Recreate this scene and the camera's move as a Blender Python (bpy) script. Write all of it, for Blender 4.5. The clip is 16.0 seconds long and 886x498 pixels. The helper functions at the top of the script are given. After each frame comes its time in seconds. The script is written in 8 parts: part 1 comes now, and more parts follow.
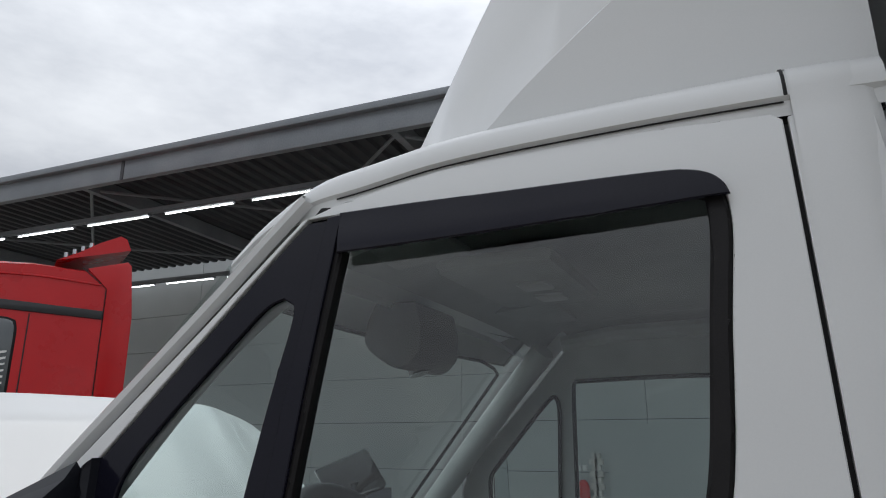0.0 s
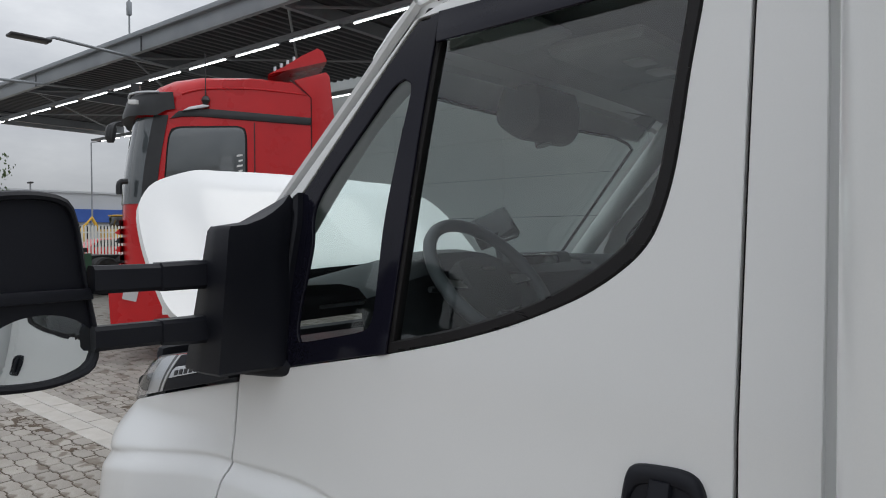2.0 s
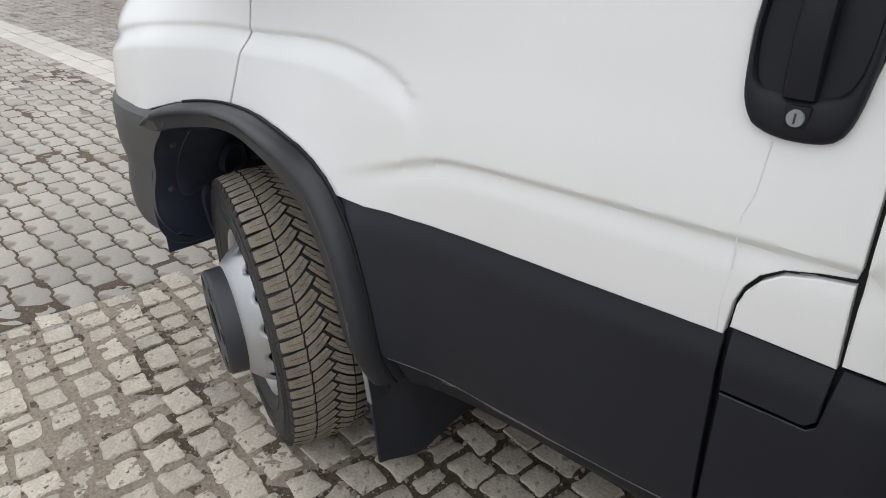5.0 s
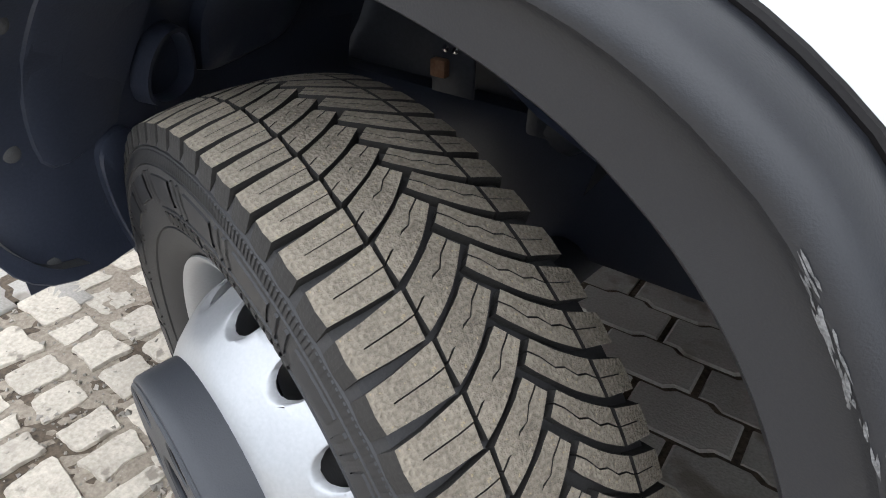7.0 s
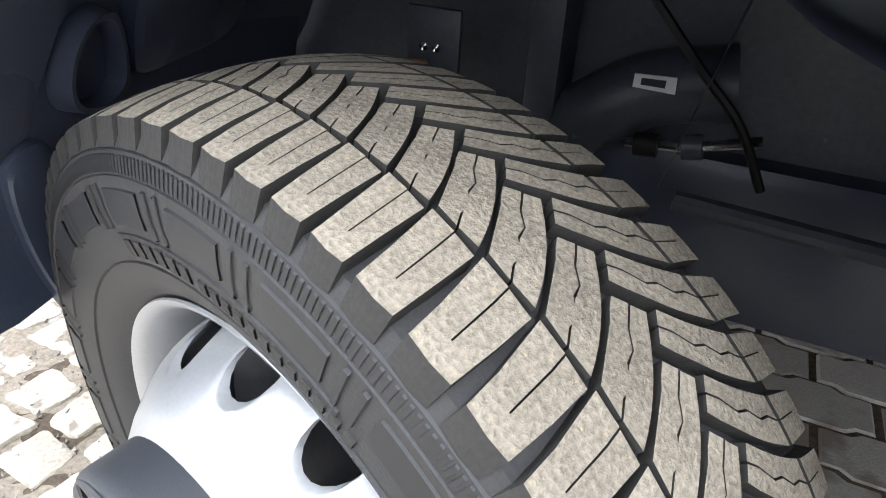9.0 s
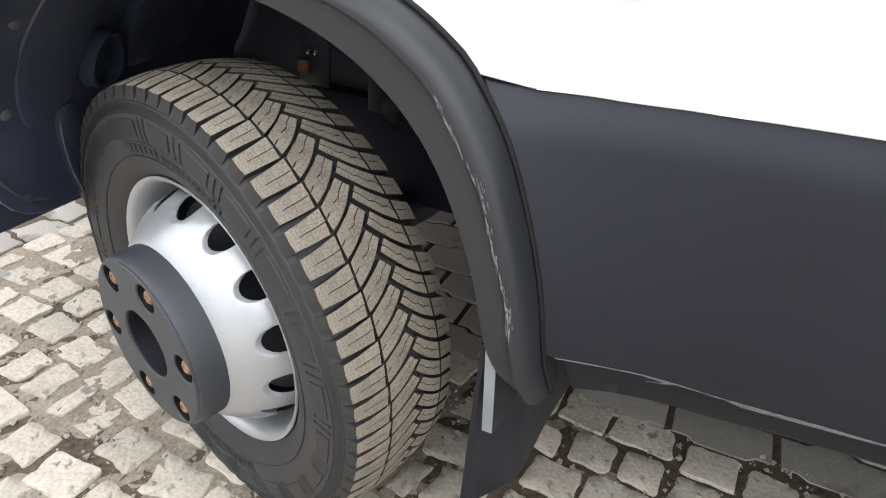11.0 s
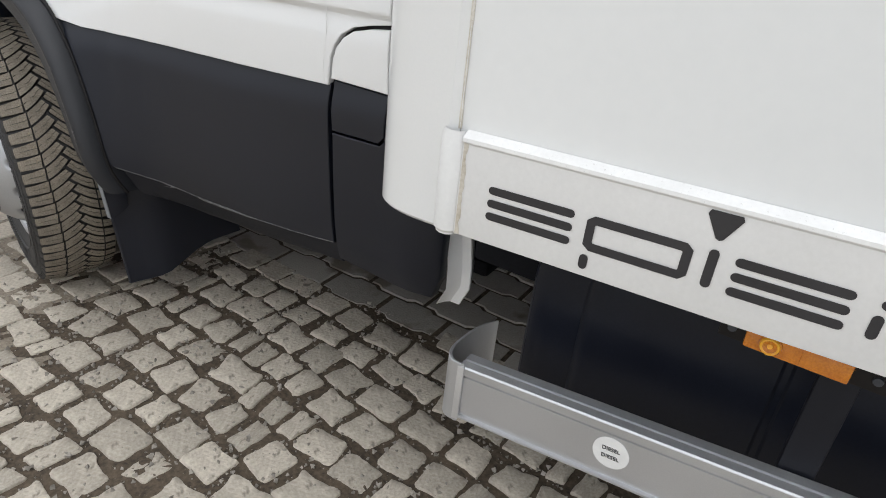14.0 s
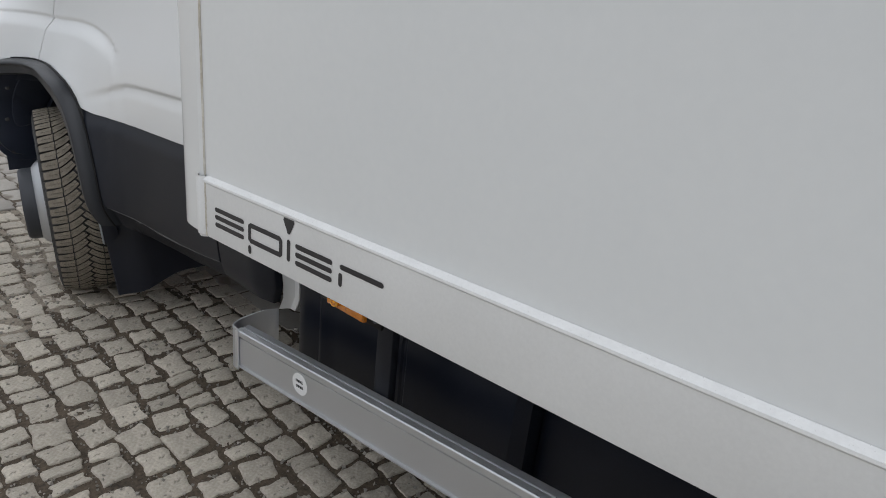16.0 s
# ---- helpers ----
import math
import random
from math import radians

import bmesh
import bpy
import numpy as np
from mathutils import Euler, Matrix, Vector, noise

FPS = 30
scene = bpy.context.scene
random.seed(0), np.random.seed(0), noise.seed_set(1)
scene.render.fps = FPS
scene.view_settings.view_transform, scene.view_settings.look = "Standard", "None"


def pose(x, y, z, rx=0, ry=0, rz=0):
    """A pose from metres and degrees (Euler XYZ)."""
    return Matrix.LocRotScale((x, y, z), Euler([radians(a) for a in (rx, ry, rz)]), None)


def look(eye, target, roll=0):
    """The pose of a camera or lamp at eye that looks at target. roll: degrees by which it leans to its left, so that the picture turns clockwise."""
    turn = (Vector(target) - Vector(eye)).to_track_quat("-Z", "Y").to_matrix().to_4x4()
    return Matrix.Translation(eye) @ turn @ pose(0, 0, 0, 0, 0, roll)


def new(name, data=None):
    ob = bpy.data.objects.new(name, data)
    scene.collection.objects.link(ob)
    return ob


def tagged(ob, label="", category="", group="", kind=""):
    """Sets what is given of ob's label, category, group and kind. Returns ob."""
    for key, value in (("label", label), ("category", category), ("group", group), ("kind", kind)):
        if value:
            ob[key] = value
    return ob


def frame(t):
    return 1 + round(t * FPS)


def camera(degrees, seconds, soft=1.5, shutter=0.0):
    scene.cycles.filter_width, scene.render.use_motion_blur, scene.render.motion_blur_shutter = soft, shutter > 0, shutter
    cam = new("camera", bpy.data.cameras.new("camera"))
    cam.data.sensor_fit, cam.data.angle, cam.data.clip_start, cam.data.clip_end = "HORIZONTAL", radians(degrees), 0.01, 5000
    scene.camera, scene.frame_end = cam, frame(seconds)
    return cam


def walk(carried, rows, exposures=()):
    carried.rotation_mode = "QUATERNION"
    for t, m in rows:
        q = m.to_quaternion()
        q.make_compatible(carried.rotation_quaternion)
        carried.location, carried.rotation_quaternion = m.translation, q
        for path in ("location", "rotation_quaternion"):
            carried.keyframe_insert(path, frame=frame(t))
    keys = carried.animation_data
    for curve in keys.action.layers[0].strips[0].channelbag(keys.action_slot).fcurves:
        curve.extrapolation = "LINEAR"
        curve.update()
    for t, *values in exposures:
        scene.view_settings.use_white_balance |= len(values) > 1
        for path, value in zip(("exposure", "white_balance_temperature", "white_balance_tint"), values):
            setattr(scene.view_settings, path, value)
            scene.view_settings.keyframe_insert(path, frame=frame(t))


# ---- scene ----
cam = camera(67.0, 16.0, soft=1.0)
PATH = [
    (0, (0.332, 0.646, 1.704), (-0.465, 2.4, 2.242), -0.3),
    (0.5, (0.484, 0.518, 1.661), (-0.519, 2.215, 1.997), -0.2),
    (1, (0.614, 0.475, 1.62), (-0.556, 2.087, 1.801), -0.4),
    (1.5, (0.7, 0.441, 1.601), (-0.605, 1.957, 1.627), -0.2),
    (2, (0.705, 0.419, 1.573), (-0.605, 1.929, 1.529), -0.2),
    (2.5, (0.708, 0.438, 1.528), (-0.619, 1.923, 1.346), -0.3),
    (3, (0.693, 0.466, 1.475), (-0.646, 1.909, 1.121), -0.3),
    (3.5, (0.688, 0.482, 1.424), (-0.64, 1.897, 0.94), -0.2),
    (4, (0.69, 0.497, 1.373), (-0.647, 1.847, 0.747), 0.0),
    (4.2, (0.688, 0.507, 1.349), (-0.639, 1.838, 0.666), 0.1),
    (6.3, (-0.106, 0.805, 1.015), (-1.234, 2.041, -0.08), 1.7),
    (6.5, (-0.231, 0.866, 0.974), (-1.34, 2.121, -0.119), 1.5),
    (7, (-0.413, 0.964, 0.884), (-1.336, 2.358, -0.214), 1.7),
    (7.5, (-0.513, 1.003, 0.821), (-1.308, 2.484, -0.262), 2.4),
    (8, (-0.56, 1.021, 0.803), (-1.342, 2.523, -0.261), 2.5),
    (8.2, (-0.568, 1.025, 0.795), (-1.314, 2.545, -0.27), 2.5),
    (10.3, (-0.372, 0.75, 0.889), (-1.052, 2.413, 0.011), 3.8),
    (10.5, (-0.302, 0.689, 0.912), (-0.966, 2.349, 0.015), 3.5),
    (11, (-0.174, 0.639, 0.951), (-0.818, 2.24, -0.058), 4.7),
    (11.5, (-0.051, 0.618, 1.008), (-0.582, 2.239, -0.037), 4.2),
    (12, (0.128, 0.51, 1.07), (-0.36, 2.151, 0.036), 4.7),
    (12.5, (0.38, 0.48, 1.082), (-0.191, 2.116, 0.084), 5.4),
    (13, (0.638, 0.513, 1.103), (-0.006, 2.126, 0.11), 4.8),
    (13.5, (0.856, 0.476, 1.105), (0.172, 2.09, 0.142), 5.9),
    (14, (1.061, 0.434, 1.111), (0.189, 1.95, 0.142), 6.2),
    (14.5, (1.302, 0.431, 1.121), (0.28, 1.859, 0.165), 6.3),
    (15, (1.5, 0.416, 1.136), (0.441, 1.805, 0.161), 6.1),
    (15.5, (1.722, 0.384, 1.192), (0.595, 1.783, 0.313), 6.3),
    (16, (1.894, 0.397, 1.277), (0.698, 1.816, 0.53), 6.2),
]
EXPOSURES = [(0.0, -0.43, 6300, 10), (1.0, -0.05, 6250, 10), (1.5, -0.08, 6350, 10), (2.0, -0.18, 6350, 10), (3.5, -0.14, 6450, 10), (4.2, 0.1, 6500, 10), (6.5, 1.12, 6400, 10), (7.0, 1.42, 6250, 10), (7.5, 2.28, 6200, 10), (8.0, 2.45, 6200, 10), (10.5, 2.0, 6400, 10), (11.5, 1.22, 6550, 10), (12.5, 0.95, 6500, 10), (13.5, 0.64, 6500, 10), (14.0, 0.65, 6550, 10), (14.5, 0.55, 6600, 10), (15.0, 0.35, 6600, 10), (15.5, 0.31, 6500, 10), (16.0, 0.02, 6350, 10)]
walk(cam, [(t, look(eye, target, roll)) for t, eye, target, roll in PATH], EXPOSURES)

# ---------------------------------------------------------------- daylight
SUN_EL, SUN_AZ = radians(55), radians(20)
world = bpy.data.worlds.new("overcast_sky")
scene.world = world
world.use_nodes = True
wn, wl = world.node_tree.nodes, world.node_tree.links
wn.clear()
w_out = wn.new("ShaderNodeOutputWorld")
w_bg = wn.new("ShaderNodeBackground")
w_sky = wn.new("ShaderNodeTexSky")
w_sky.sky_type, w_sky.sun_disc = "NISHITA", False
w_sky.sun_elevation, w_sky.sun_rotation = SUN_EL, SUN_AZ
w_sky.dust_density = 3.0
w_co = wn.new("ShaderNodeTexCoord")
w_map = wn.new("ShaderNodeMapping")
w_map.inputs["Scale"].default_value = (1.0, 1.0, 2.6)
w_noise = wn.new("ShaderNodeTexNoise")
w_noise.inputs["Scale"].default_value, w_noise.inputs["Detail"].default_value = 2.6, 7.0
w_noise.inputs["Roughness"].default_value = 0.58
w_ramp = wn.new("ShaderNodeValToRGB")
w_ramp.color_ramp.elements[0].position, w_ramp.color_ramp.elements[0].color = 0.36, (5.4, 5.6, 5.95, 1)
w_ramp.color_ramp.elements[1].position, w_ramp.color_ramp.elements[1].color = 0.66, (8.3, 8.45, 8.6, 1)
w_mix = wn.new("ShaderNodeMixRGB")
w_mix.inputs[0].default_value = 0.9
wl.new(w_co.outputs["Generated"], w_map.inputs["Vector"])
wl.new(w_map.outputs["Vector"], w_noise.inputs["Vector"])
wl.new(w_noise.outputs["Fac"], w_ramp.inputs["Fac"])
# cloud cover is brighter overhead than at the horizon
w_sep, w_lift, w_mul = wn.new("ShaderNodeSeparateXYZ"), wn.new("ShaderNodeMapRange"), wn.new("ShaderNodeMixRGB")
w_lift.inputs["From Min"].default_value, w_lift.inputs["From Max"].default_value = 0.0, 0.6
w_lift.inputs["To Min"].default_value, w_lift.inputs["To Max"].default_value = 0.66, 1.55
w_mul.blend_type, w_mul.inputs[0].default_value = "MULTIPLY", 1.0
wl.new(w_co.outputs["Generated"], w_sep.inputs[0])
wl.new(w_sep.outputs["Z"], w_lift.inputs["Value"])
wl.new(w_ramp.outputs["Color"], w_mul.inputs[1])
wl.new(w_lift.outputs[0], w_mul.inputs[2])
wl.new(w_sky.outputs["Color"], w_mix.inputs[1])
# and towards the hidden sun
w_dot, w_glow, w_mul2 = wn.new("ShaderNodeVectorMath"), wn.new("ShaderNodeMapRange"), wn.new("ShaderNodeMixRGB")
w_dot.operation = "DOT_PRODUCT"
w_dot.inputs[1].default_value = (math.sin(SUN_AZ) * math.cos(SUN_EL), math.cos(SUN_AZ) * math.cos(SUN_EL), math.sin(SUN_EL))
w_glow.inputs["From Min"].default_value, w_glow.inputs["From Max"].default_value = -0.6, 1.0
w_glow.inputs["To Min"].default_value, w_glow.inputs["To Max"].default_value = 0.80, 1.38
w_mul2.blend_type, w_mul2.inputs[0].default_value = "MULTIPLY", 1.0
wl.new(w_co.outputs["Generated"], w_dot.inputs[0])
wl.new(w_dot.outputs["Value"], w_glow.inputs["Value"])
wl.new(w_mul.outputs[0], w_mul2.inputs[1])
wl.new(w_glow.outputs[0], w_mul2.inputs[2])
wl.new(w_mul2.outputs[0], w_mix.inputs[2])
wl.new(w_mix.outputs[0], w_bg.inputs["Color"])
w_bg.inputs["Strength"].default_value = 0.1
wl.new(w_bg.outputs[0], w_out.inputs["Surface"])

sun_data = bpy.data.lights.new("sun", "SUN")
sun_data.energy, sun_data.angle, sun_data.color = 0.5, radians(30), (1.0, 0.97, 0.93)
sun = new("sun", sun_data)
sun_from = Vector((math.sin(SUN_AZ) * math.cos(SUN_EL), math.cos(SUN_AZ) * math.cos(SUN_EL), math.sin(SUN_EL)))
sun.matrix_basis = look(sun_from * 50, (0, 0, 0))

# ---------------------------------------------------------------- materials
def shader(name):
    m = bpy.data.materials.new(name)
    m.use_nodes = True
    n, l = m.node_tree.nodes, m.node_tree.links
    return m, n, l, n["Principled BSDF"]


def surface(name, low, high, scale=8.0, rough=0.5, metal=0.0, bump=0.0, bump_scale=200.0, coat=0.0,
            fine=0.35, rough_var=0.1, spots=None, spot_scale=30.0, spot_at=0.68, per_object=0.0, spec=0.5):
    """Two-scale mottled surface: stains and grain between two colours, fine relief and optional specks."""
    m, n, l, b = shader(name)
    co = n.new("ShaderNodeTexCoord")
    big, small = n.new("ShaderNodeTexNoise"), n.new("ShaderNodeTexNoise")
    big.inputs["Scale"].default_value, big.inputs["Detail"].default_value = scale, 6
    small.inputs["Scale"].default_value, small.inputs["Detail"].default_value = bump_scale, 3
    l.new(co.outputs["Object"], big.inputs["Vector"])
    l.new(co.outputs["Object"], small.inputs["Vector"])
    mixf = n.new("ShaderNodeMix")
    mixf.inputs[0].default_value = fine
    l.new(big.outputs["Fac"], mixf.inputs[2])
    l.new(small.outputs["Fac"], mixf.inputs[3])
    ramp = n.new("ShaderNodeValToRGB")
    ramp.color_ramp.elements[0].position, ramp.color_ramp.elements[0].color = 0.33, (*low, 1)
    ramp.color_ramp.elements[1].position, ramp.color_ramp.elements[1].color = 0.67, (*high, 1)
    l.new(mixf.outputs[0], ramp.inputs["Fac"])
    colour = ramp.outputs["Color"]
    if per_object:
        info, hsv = n.new("ShaderNodeObjectInfo"), n.new("ShaderNodeHueSaturation")
        geo = n.new("ShaderNodeNewGeometry")
        add = n.new("ShaderNodeMath")
        l.new(info.outputs["Random"], add.inputs[0])
        l.new(geo.outputs["Random Per Island"], add.inputs[1])
        frac = n.new("ShaderNodeMath")
        frac.operation = "FRACT"
        l.new(add.outputs[0], frac.inputs[0])
        rng = n.new("ShaderNodeMapRange")
        rng.inputs["To Min"].default_value, rng.inputs["To Max"].default_value = 1 - per_object, 1 + per_object
        l.new(frac.outputs[0], rng.inputs["Value"])
        l.new(rng.outputs[0], hsv.inputs["Value"])
        l.new(colour, hsv.inputs["Color"])
        colour = hsv.outputs["Color"]
    if spots:
        sp = n.new("ShaderNodeTexNoise")
        sp.inputs["Scale"].default_value, sp.inputs["Detail"].default_value = spot_scale, 4
        l.new(co.outputs["Object"], sp.inputs["Vector"])
        sr = n.new("ShaderNodeValToRGB")
        sr.color_ramp.elements[0].position, sr.color_ramp.elements[1].position = spot_at, spot_at + 0.06
        l.new(sp.outputs["Fac"], sr.inputs["Fac"])
        mx = n.new("ShaderNodeMixRGB")
        mx.inputs[2].default_value = (*spots, 1)
        l.new(sr.outputs["Color"], mx.inputs[0])
        l.new(colour, mx.inputs[1])
        colour = mx.outputs[0]
    l.new(colour, b.inputs["Base Color"])
    rr = n.new("ShaderNodeMapRange")
    rr.inputs["To Min"].default_value, rr.inputs["To Max"].default_value = max(0.02, rough - rough_var), min(1, rough + rough_var)
    l.new(big.outputs["Fac"], rr.inputs["Value"])
    l.new(rr.outputs[0], b.inputs["Roughness"])
    b.inputs["Metallic"].default_value = metal
    b.inputs["Coat Weight"].default_value = coat
    b.inputs["Coat Roughness"].default_value = 0.08
    b.inputs["Specular IOR Level"].default_value = spec
    if bump:
        bp = n.new("ShaderNodeBump")
        bp.inputs["Strength"].default_value, bp.inputs["Distance"].default_value = bump, 0.002
        l.new(small.outputs["Fac"], bp.inputs["Height"])
        l.new(bp.outputs[0], b.inputs["Normal"])
    return m


def glass(name, tint, gloss=0.03):
    """A thin pane: tinted see-through with mirror gloss that grows at grazing angles."""
    m, n, l, b = shader(name)
    n.remove(b)
    out = n["Material Output"]
    tr, gl, fr, mx = (n.new("ShaderNode" + k) for k in ("BsdfTransparent", "BsdfGlossy", "LayerWeight", "MixShader"))
    tr.inputs["Color"].default_value = (*tint, 1)
    gl.inputs["Roughness"].default_value = gloss
    power, grow = n.new("ShaderNodeMath"), n.new("ShaderNodeMath")
    power.operation, power.inputs[1].default_value = "POWER", 4.0
    grow.operation, grow.inputs[1].default_value, grow.inputs[2].default_value = "MULTIPLY_ADD", 0.85, 0.085
    fr.inputs["Blend"].default_value = 0.5
    l.new(fr.outputs["Facing"], power.inputs[0])
    l.new(power.outputs[0], grow.inputs[0])
    l.new(grow.outputs[0], mx.inputs[0])
    l.new(tr.outputs[0], mx.inputs[1])
    l.new(gl.outputs[0], mx.inputs[2])
    l.new(mx.outputs[0], out.inputs["Surface"])
    return m


def glow(name, colour, strength):
    m, n, l, b = shader(name)
    b.inputs["Emission Color"].default_value, b.inputs["Emission Strength"].default_value = (*colour, 1), strength
    b.inputs["Base Color"].default_value = (*colour, 1)
    return m


WHITE = surface("white_paint", (0.74, 0.75, 0.745), (0.80, 0.80, 0.795), scale=1.6, rough=0.3, coat=0.6, fine=0.2, rough_var=0.05, bump=0.01, bump_scale=420)
BOXWHITE = surface("white_gelcoat", (0.73, 0.745, 0.745), (0.79, 0.80, 0.795), scale=1.2, rough=0.38, coat=0.25, fine=0.2, bump=0.02, bump_scale=60)
RAILWHITE = surface("white_rail_paint", (0.70, 0.70, 0.69), (0.78, 0.78, 0.77), scale=4, rough=0.42, fine=0.3)
EDGEBRIGHT = surface("bright_rail_edge", (0.74, 0.74, 0.73), (0.82, 0.82, 0.81), scale=25, rough=0.45, spots=(0.62, 0.615, 0.60), spot_scale=420, spot_at=0.65)
DIRTSEAL = surface("dirty_sealant", (0.42, 0.37, 0.29), (0.72, 0.69, 0.62), scale=30, rough=0.8, bump=0.3, bump_scale=300)
BLACKPLASTIC = surface("black_grained_plastic", (0.008, 0.0088, 0.0130), (0.013, 0.0140, 0.0195), scale=5, rough=0.48, bump=0.1, bump_scale=900, spots=(0.06, 0.06, 0.06), spot_scale=120, spot_at=0.78, spec=0.25)
SKIRT = surface("dark_skirt_plastic", (0.0070, 0.0086, 0.0150), (0.0110, 0.0133, 0.0218), scale=2.2, rough=0.38, bump=0.06, bump_scale=800, spots=(0.10, 0.10, 0.10), spot_scale=95, spot_at=0.79, spec=0.42)
TRIM = surface("grey_trim_plastic", (0.014, 0.015, 0.019), (0.022, 0.0235, 0.028), scale=6, rough=0.36, bump=0.12, bump_scale=900, spots=(0.16, 0.16, 0.16), spot_scale=110, spot_at=0.79, spec=0.5)
SCUFF = surface("scuffed_plastic", (0.06, 0.06, 0.062), (0.26, 0.26, 0.26), scale=70, rough=0.8, fine=0.6, bump=0.5, bump_scale=500)
BUMPER = surface("grey_bumper_plastic", (0.055, 0.055, 0.057), (0.075, 0.075, 0.077), scale=6, rough=0.5, bump=0.15, bump_scale=900)
GLOSSBLACK = surface("gloss_black", (0.007, 0.007, 0.013), (0.011, 0.0105, 0.019), scale=4, rough=0.10, rough_var=0.03, spec=0.20)
# black of rubber seals, also the colour put in for shade in recesses
RUBBERSHADE = surface("black_rubber_and_shade", (0.008, 0.0072, 0.0076), (0.014, 0.0125, 0.013), scale=20, rough=0.5, bump=0.1, bump_scale=400, spec=0.25)
LINER = surface("black_liner_plastic", (0.026, 0.032, 0.050), (0.046, 0.054, 0.080), scale=5, rough=0.34, bump=0.1, bump_scale=300, spots=(0.16, 0.15, 0.14), spot_scale=60, spot_at=0.76)
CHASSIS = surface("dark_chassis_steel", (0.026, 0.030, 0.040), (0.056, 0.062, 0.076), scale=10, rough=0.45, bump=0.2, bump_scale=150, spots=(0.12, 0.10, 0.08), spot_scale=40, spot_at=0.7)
TANK = surface("black_tank_plastic", (0.0075, 0.0092, 0.0155), (0.0125, 0.0150, 0.0245), scale=6, rough=0.34, bump=0.05, bump_scale=300, spec=0.24)
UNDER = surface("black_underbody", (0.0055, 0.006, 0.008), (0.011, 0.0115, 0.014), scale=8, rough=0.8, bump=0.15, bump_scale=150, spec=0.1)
TYRE = surface("tyre_sidewall_rubber", (0.022, 0.022, 0.024), (0.045, 0.043, 0.042), scale=14, rough=0.62, bump=0.2, bump_scale=500)
TYREMARK = surface("raised_sidewall_rubber", (0.016, 0.016, 0.018), (0.024, 0.024, 0.026), scale=20, rough=0.5)
TREADWALL = surface("tread_rubber", (0.014, 0.0135, 0.0135), (0.034, 0.031, 0.028), scale=25, rough=0.75, bump=0.3, bump_scale=400)
TREADTOP = surface("dusty_tread_rubber", (0.140, 0.120, 0.094), (0.315, 0.276, 0.218), scale=30, rough=0.9, fine=0.6, bump=1.0, bump_scale=380, per_object=0.10, spots=(0.34, 0.275, 0.175), spot_scale=260, spot_at=0.65)
STEEL = surface("silver_painted_steel", (0.40, 0.41, 0.425), (0.49, 0.50, 0.515), scale=7, rough=0.34, metal=0.55, bump=0.02, bump_scale=300, coat=0.2)
HUBGREY = surface("dark_grey_hub_plastic", (0.030, 0.033, 0.040), (0.044, 0.047, 0.055), scale=9, rough=0.5, bump=0.12, bump_scale=700)
BOLT = surface("rusty_bolt", (0.22, 0.11, 0.06), (0.40, 0.24, 0.15), scale=60, rough=0.6, metal=0.5)
ALU = surface("anodised_aluminium", (0.52, 0.53, 0.55), (0.60, 0.61, 0.63), scale=4, rough=0.38, metal=0.75, bump=0.03, bump_scale=500)
ALUTOP = surface("bright_aluminium", (0.66, 0.67, 0.69), (0.74, 0.75, 0.77), scale=4, rough=0.34, metal=0.75)
CHROME = surface("brushed_chrome", (0.62, 0.62, 0.63), (0.72, 0.72, 0.73), scale=20, rough=0.16, metal=1.0)
AMBER = surface("amber_lens", (0.56, 0.165, 0.006), (0.78, 0.270, 0.014), scale=60, rough=0.16, coat=0.8, fine=0.5, bump=0.6, bump_scale=420)
# brighter copy of the amber lens, for the glow in the bulb
AMBERGLOW = surface("amber_lens_glow", (0.95, 0.42, 0.02), (1.0, 0.55, 0.04), scale=30, rough=0.12, coat=0.8)
STICKER = surface("white_sticker", (0.72, 0.72, 0.71), (0.80, 0.80, 0.79), scale=30, rough=0.5)
INK = surface("dark_print", (0.022, 0.021, 0.024), (0.032, 0.031, 0.034), scale=20, rough=0.45)
HEADLINER = surface("grey_headliner_fabric", (0.36, 0.37, 0.36), (0.43, 0.44, 0.425), scale=10, rough=0.95, bump=0.3, bump_scale=500)
PILLARTRIM = surface("pale_pillar_plastic", (0.50, 0.515, 0.49), (0.60, 0.61, 0.585), scale=8, rough=0.6, bump=0.1, bump_scale=600)
DASH = surface("dark_dash_plastic", (0.032, 0.034, 0.036), (0.042, 0.044, 0.047), scale=5, rough=0.6, fine=0.15, bump=0.05, bump_scale=500)
DASHGREY = surface("grey_dash_plastic", (0.085, 0.09, 0.095), (0.11, 0.115, 0.12), scale=5, rough=0.55, bump=0.1, bump_scale=500)
FABRIC = surface("dark_seat_fabric", (0.025, 0.026, 0.030), (0.05, 0.052, 0.058), scale=12, rough=0.95, bump=0.4, bump_scale=400)
SCREEN = surface("black_screen", (0.010, 0.010, 0.012), (0.014, 0.014, 0.016), scale=4, rough=0.10, rough_var=0.02, coat=0.3)
SIDEGLASS = glass("tinted_side_glass", (0.88, 0.97, 0.955))
CLEARGLASS = glass("clear_glass", (0.92, 0.98, 0.965))
LAMPGLASS = glass("lamp_lens", (0.92, 0.93, 0.94), 0.05)
MIRROR = surface("mirror_silver", (0.70, 0.73, 0.73), (0.72, 0.75, 0.75), scale=2, rough=0.02, rough_var=0.01, metal=1.0)
TRUCKGLASS = surface("dark_vehicle_glass", (0.060, 0.070, 0.075), (0.085, 0.098, 0.104), scale=1.5, rough=0.05, rough_var=0.02, coat=1.0, spec=0.9)
RED = surface("red_truck_paint", (0.50, 0.010, 0.014), (0.60, 0.016, 0.020), scale=2, rough=0.28, coat=0.35, spec=0.3)
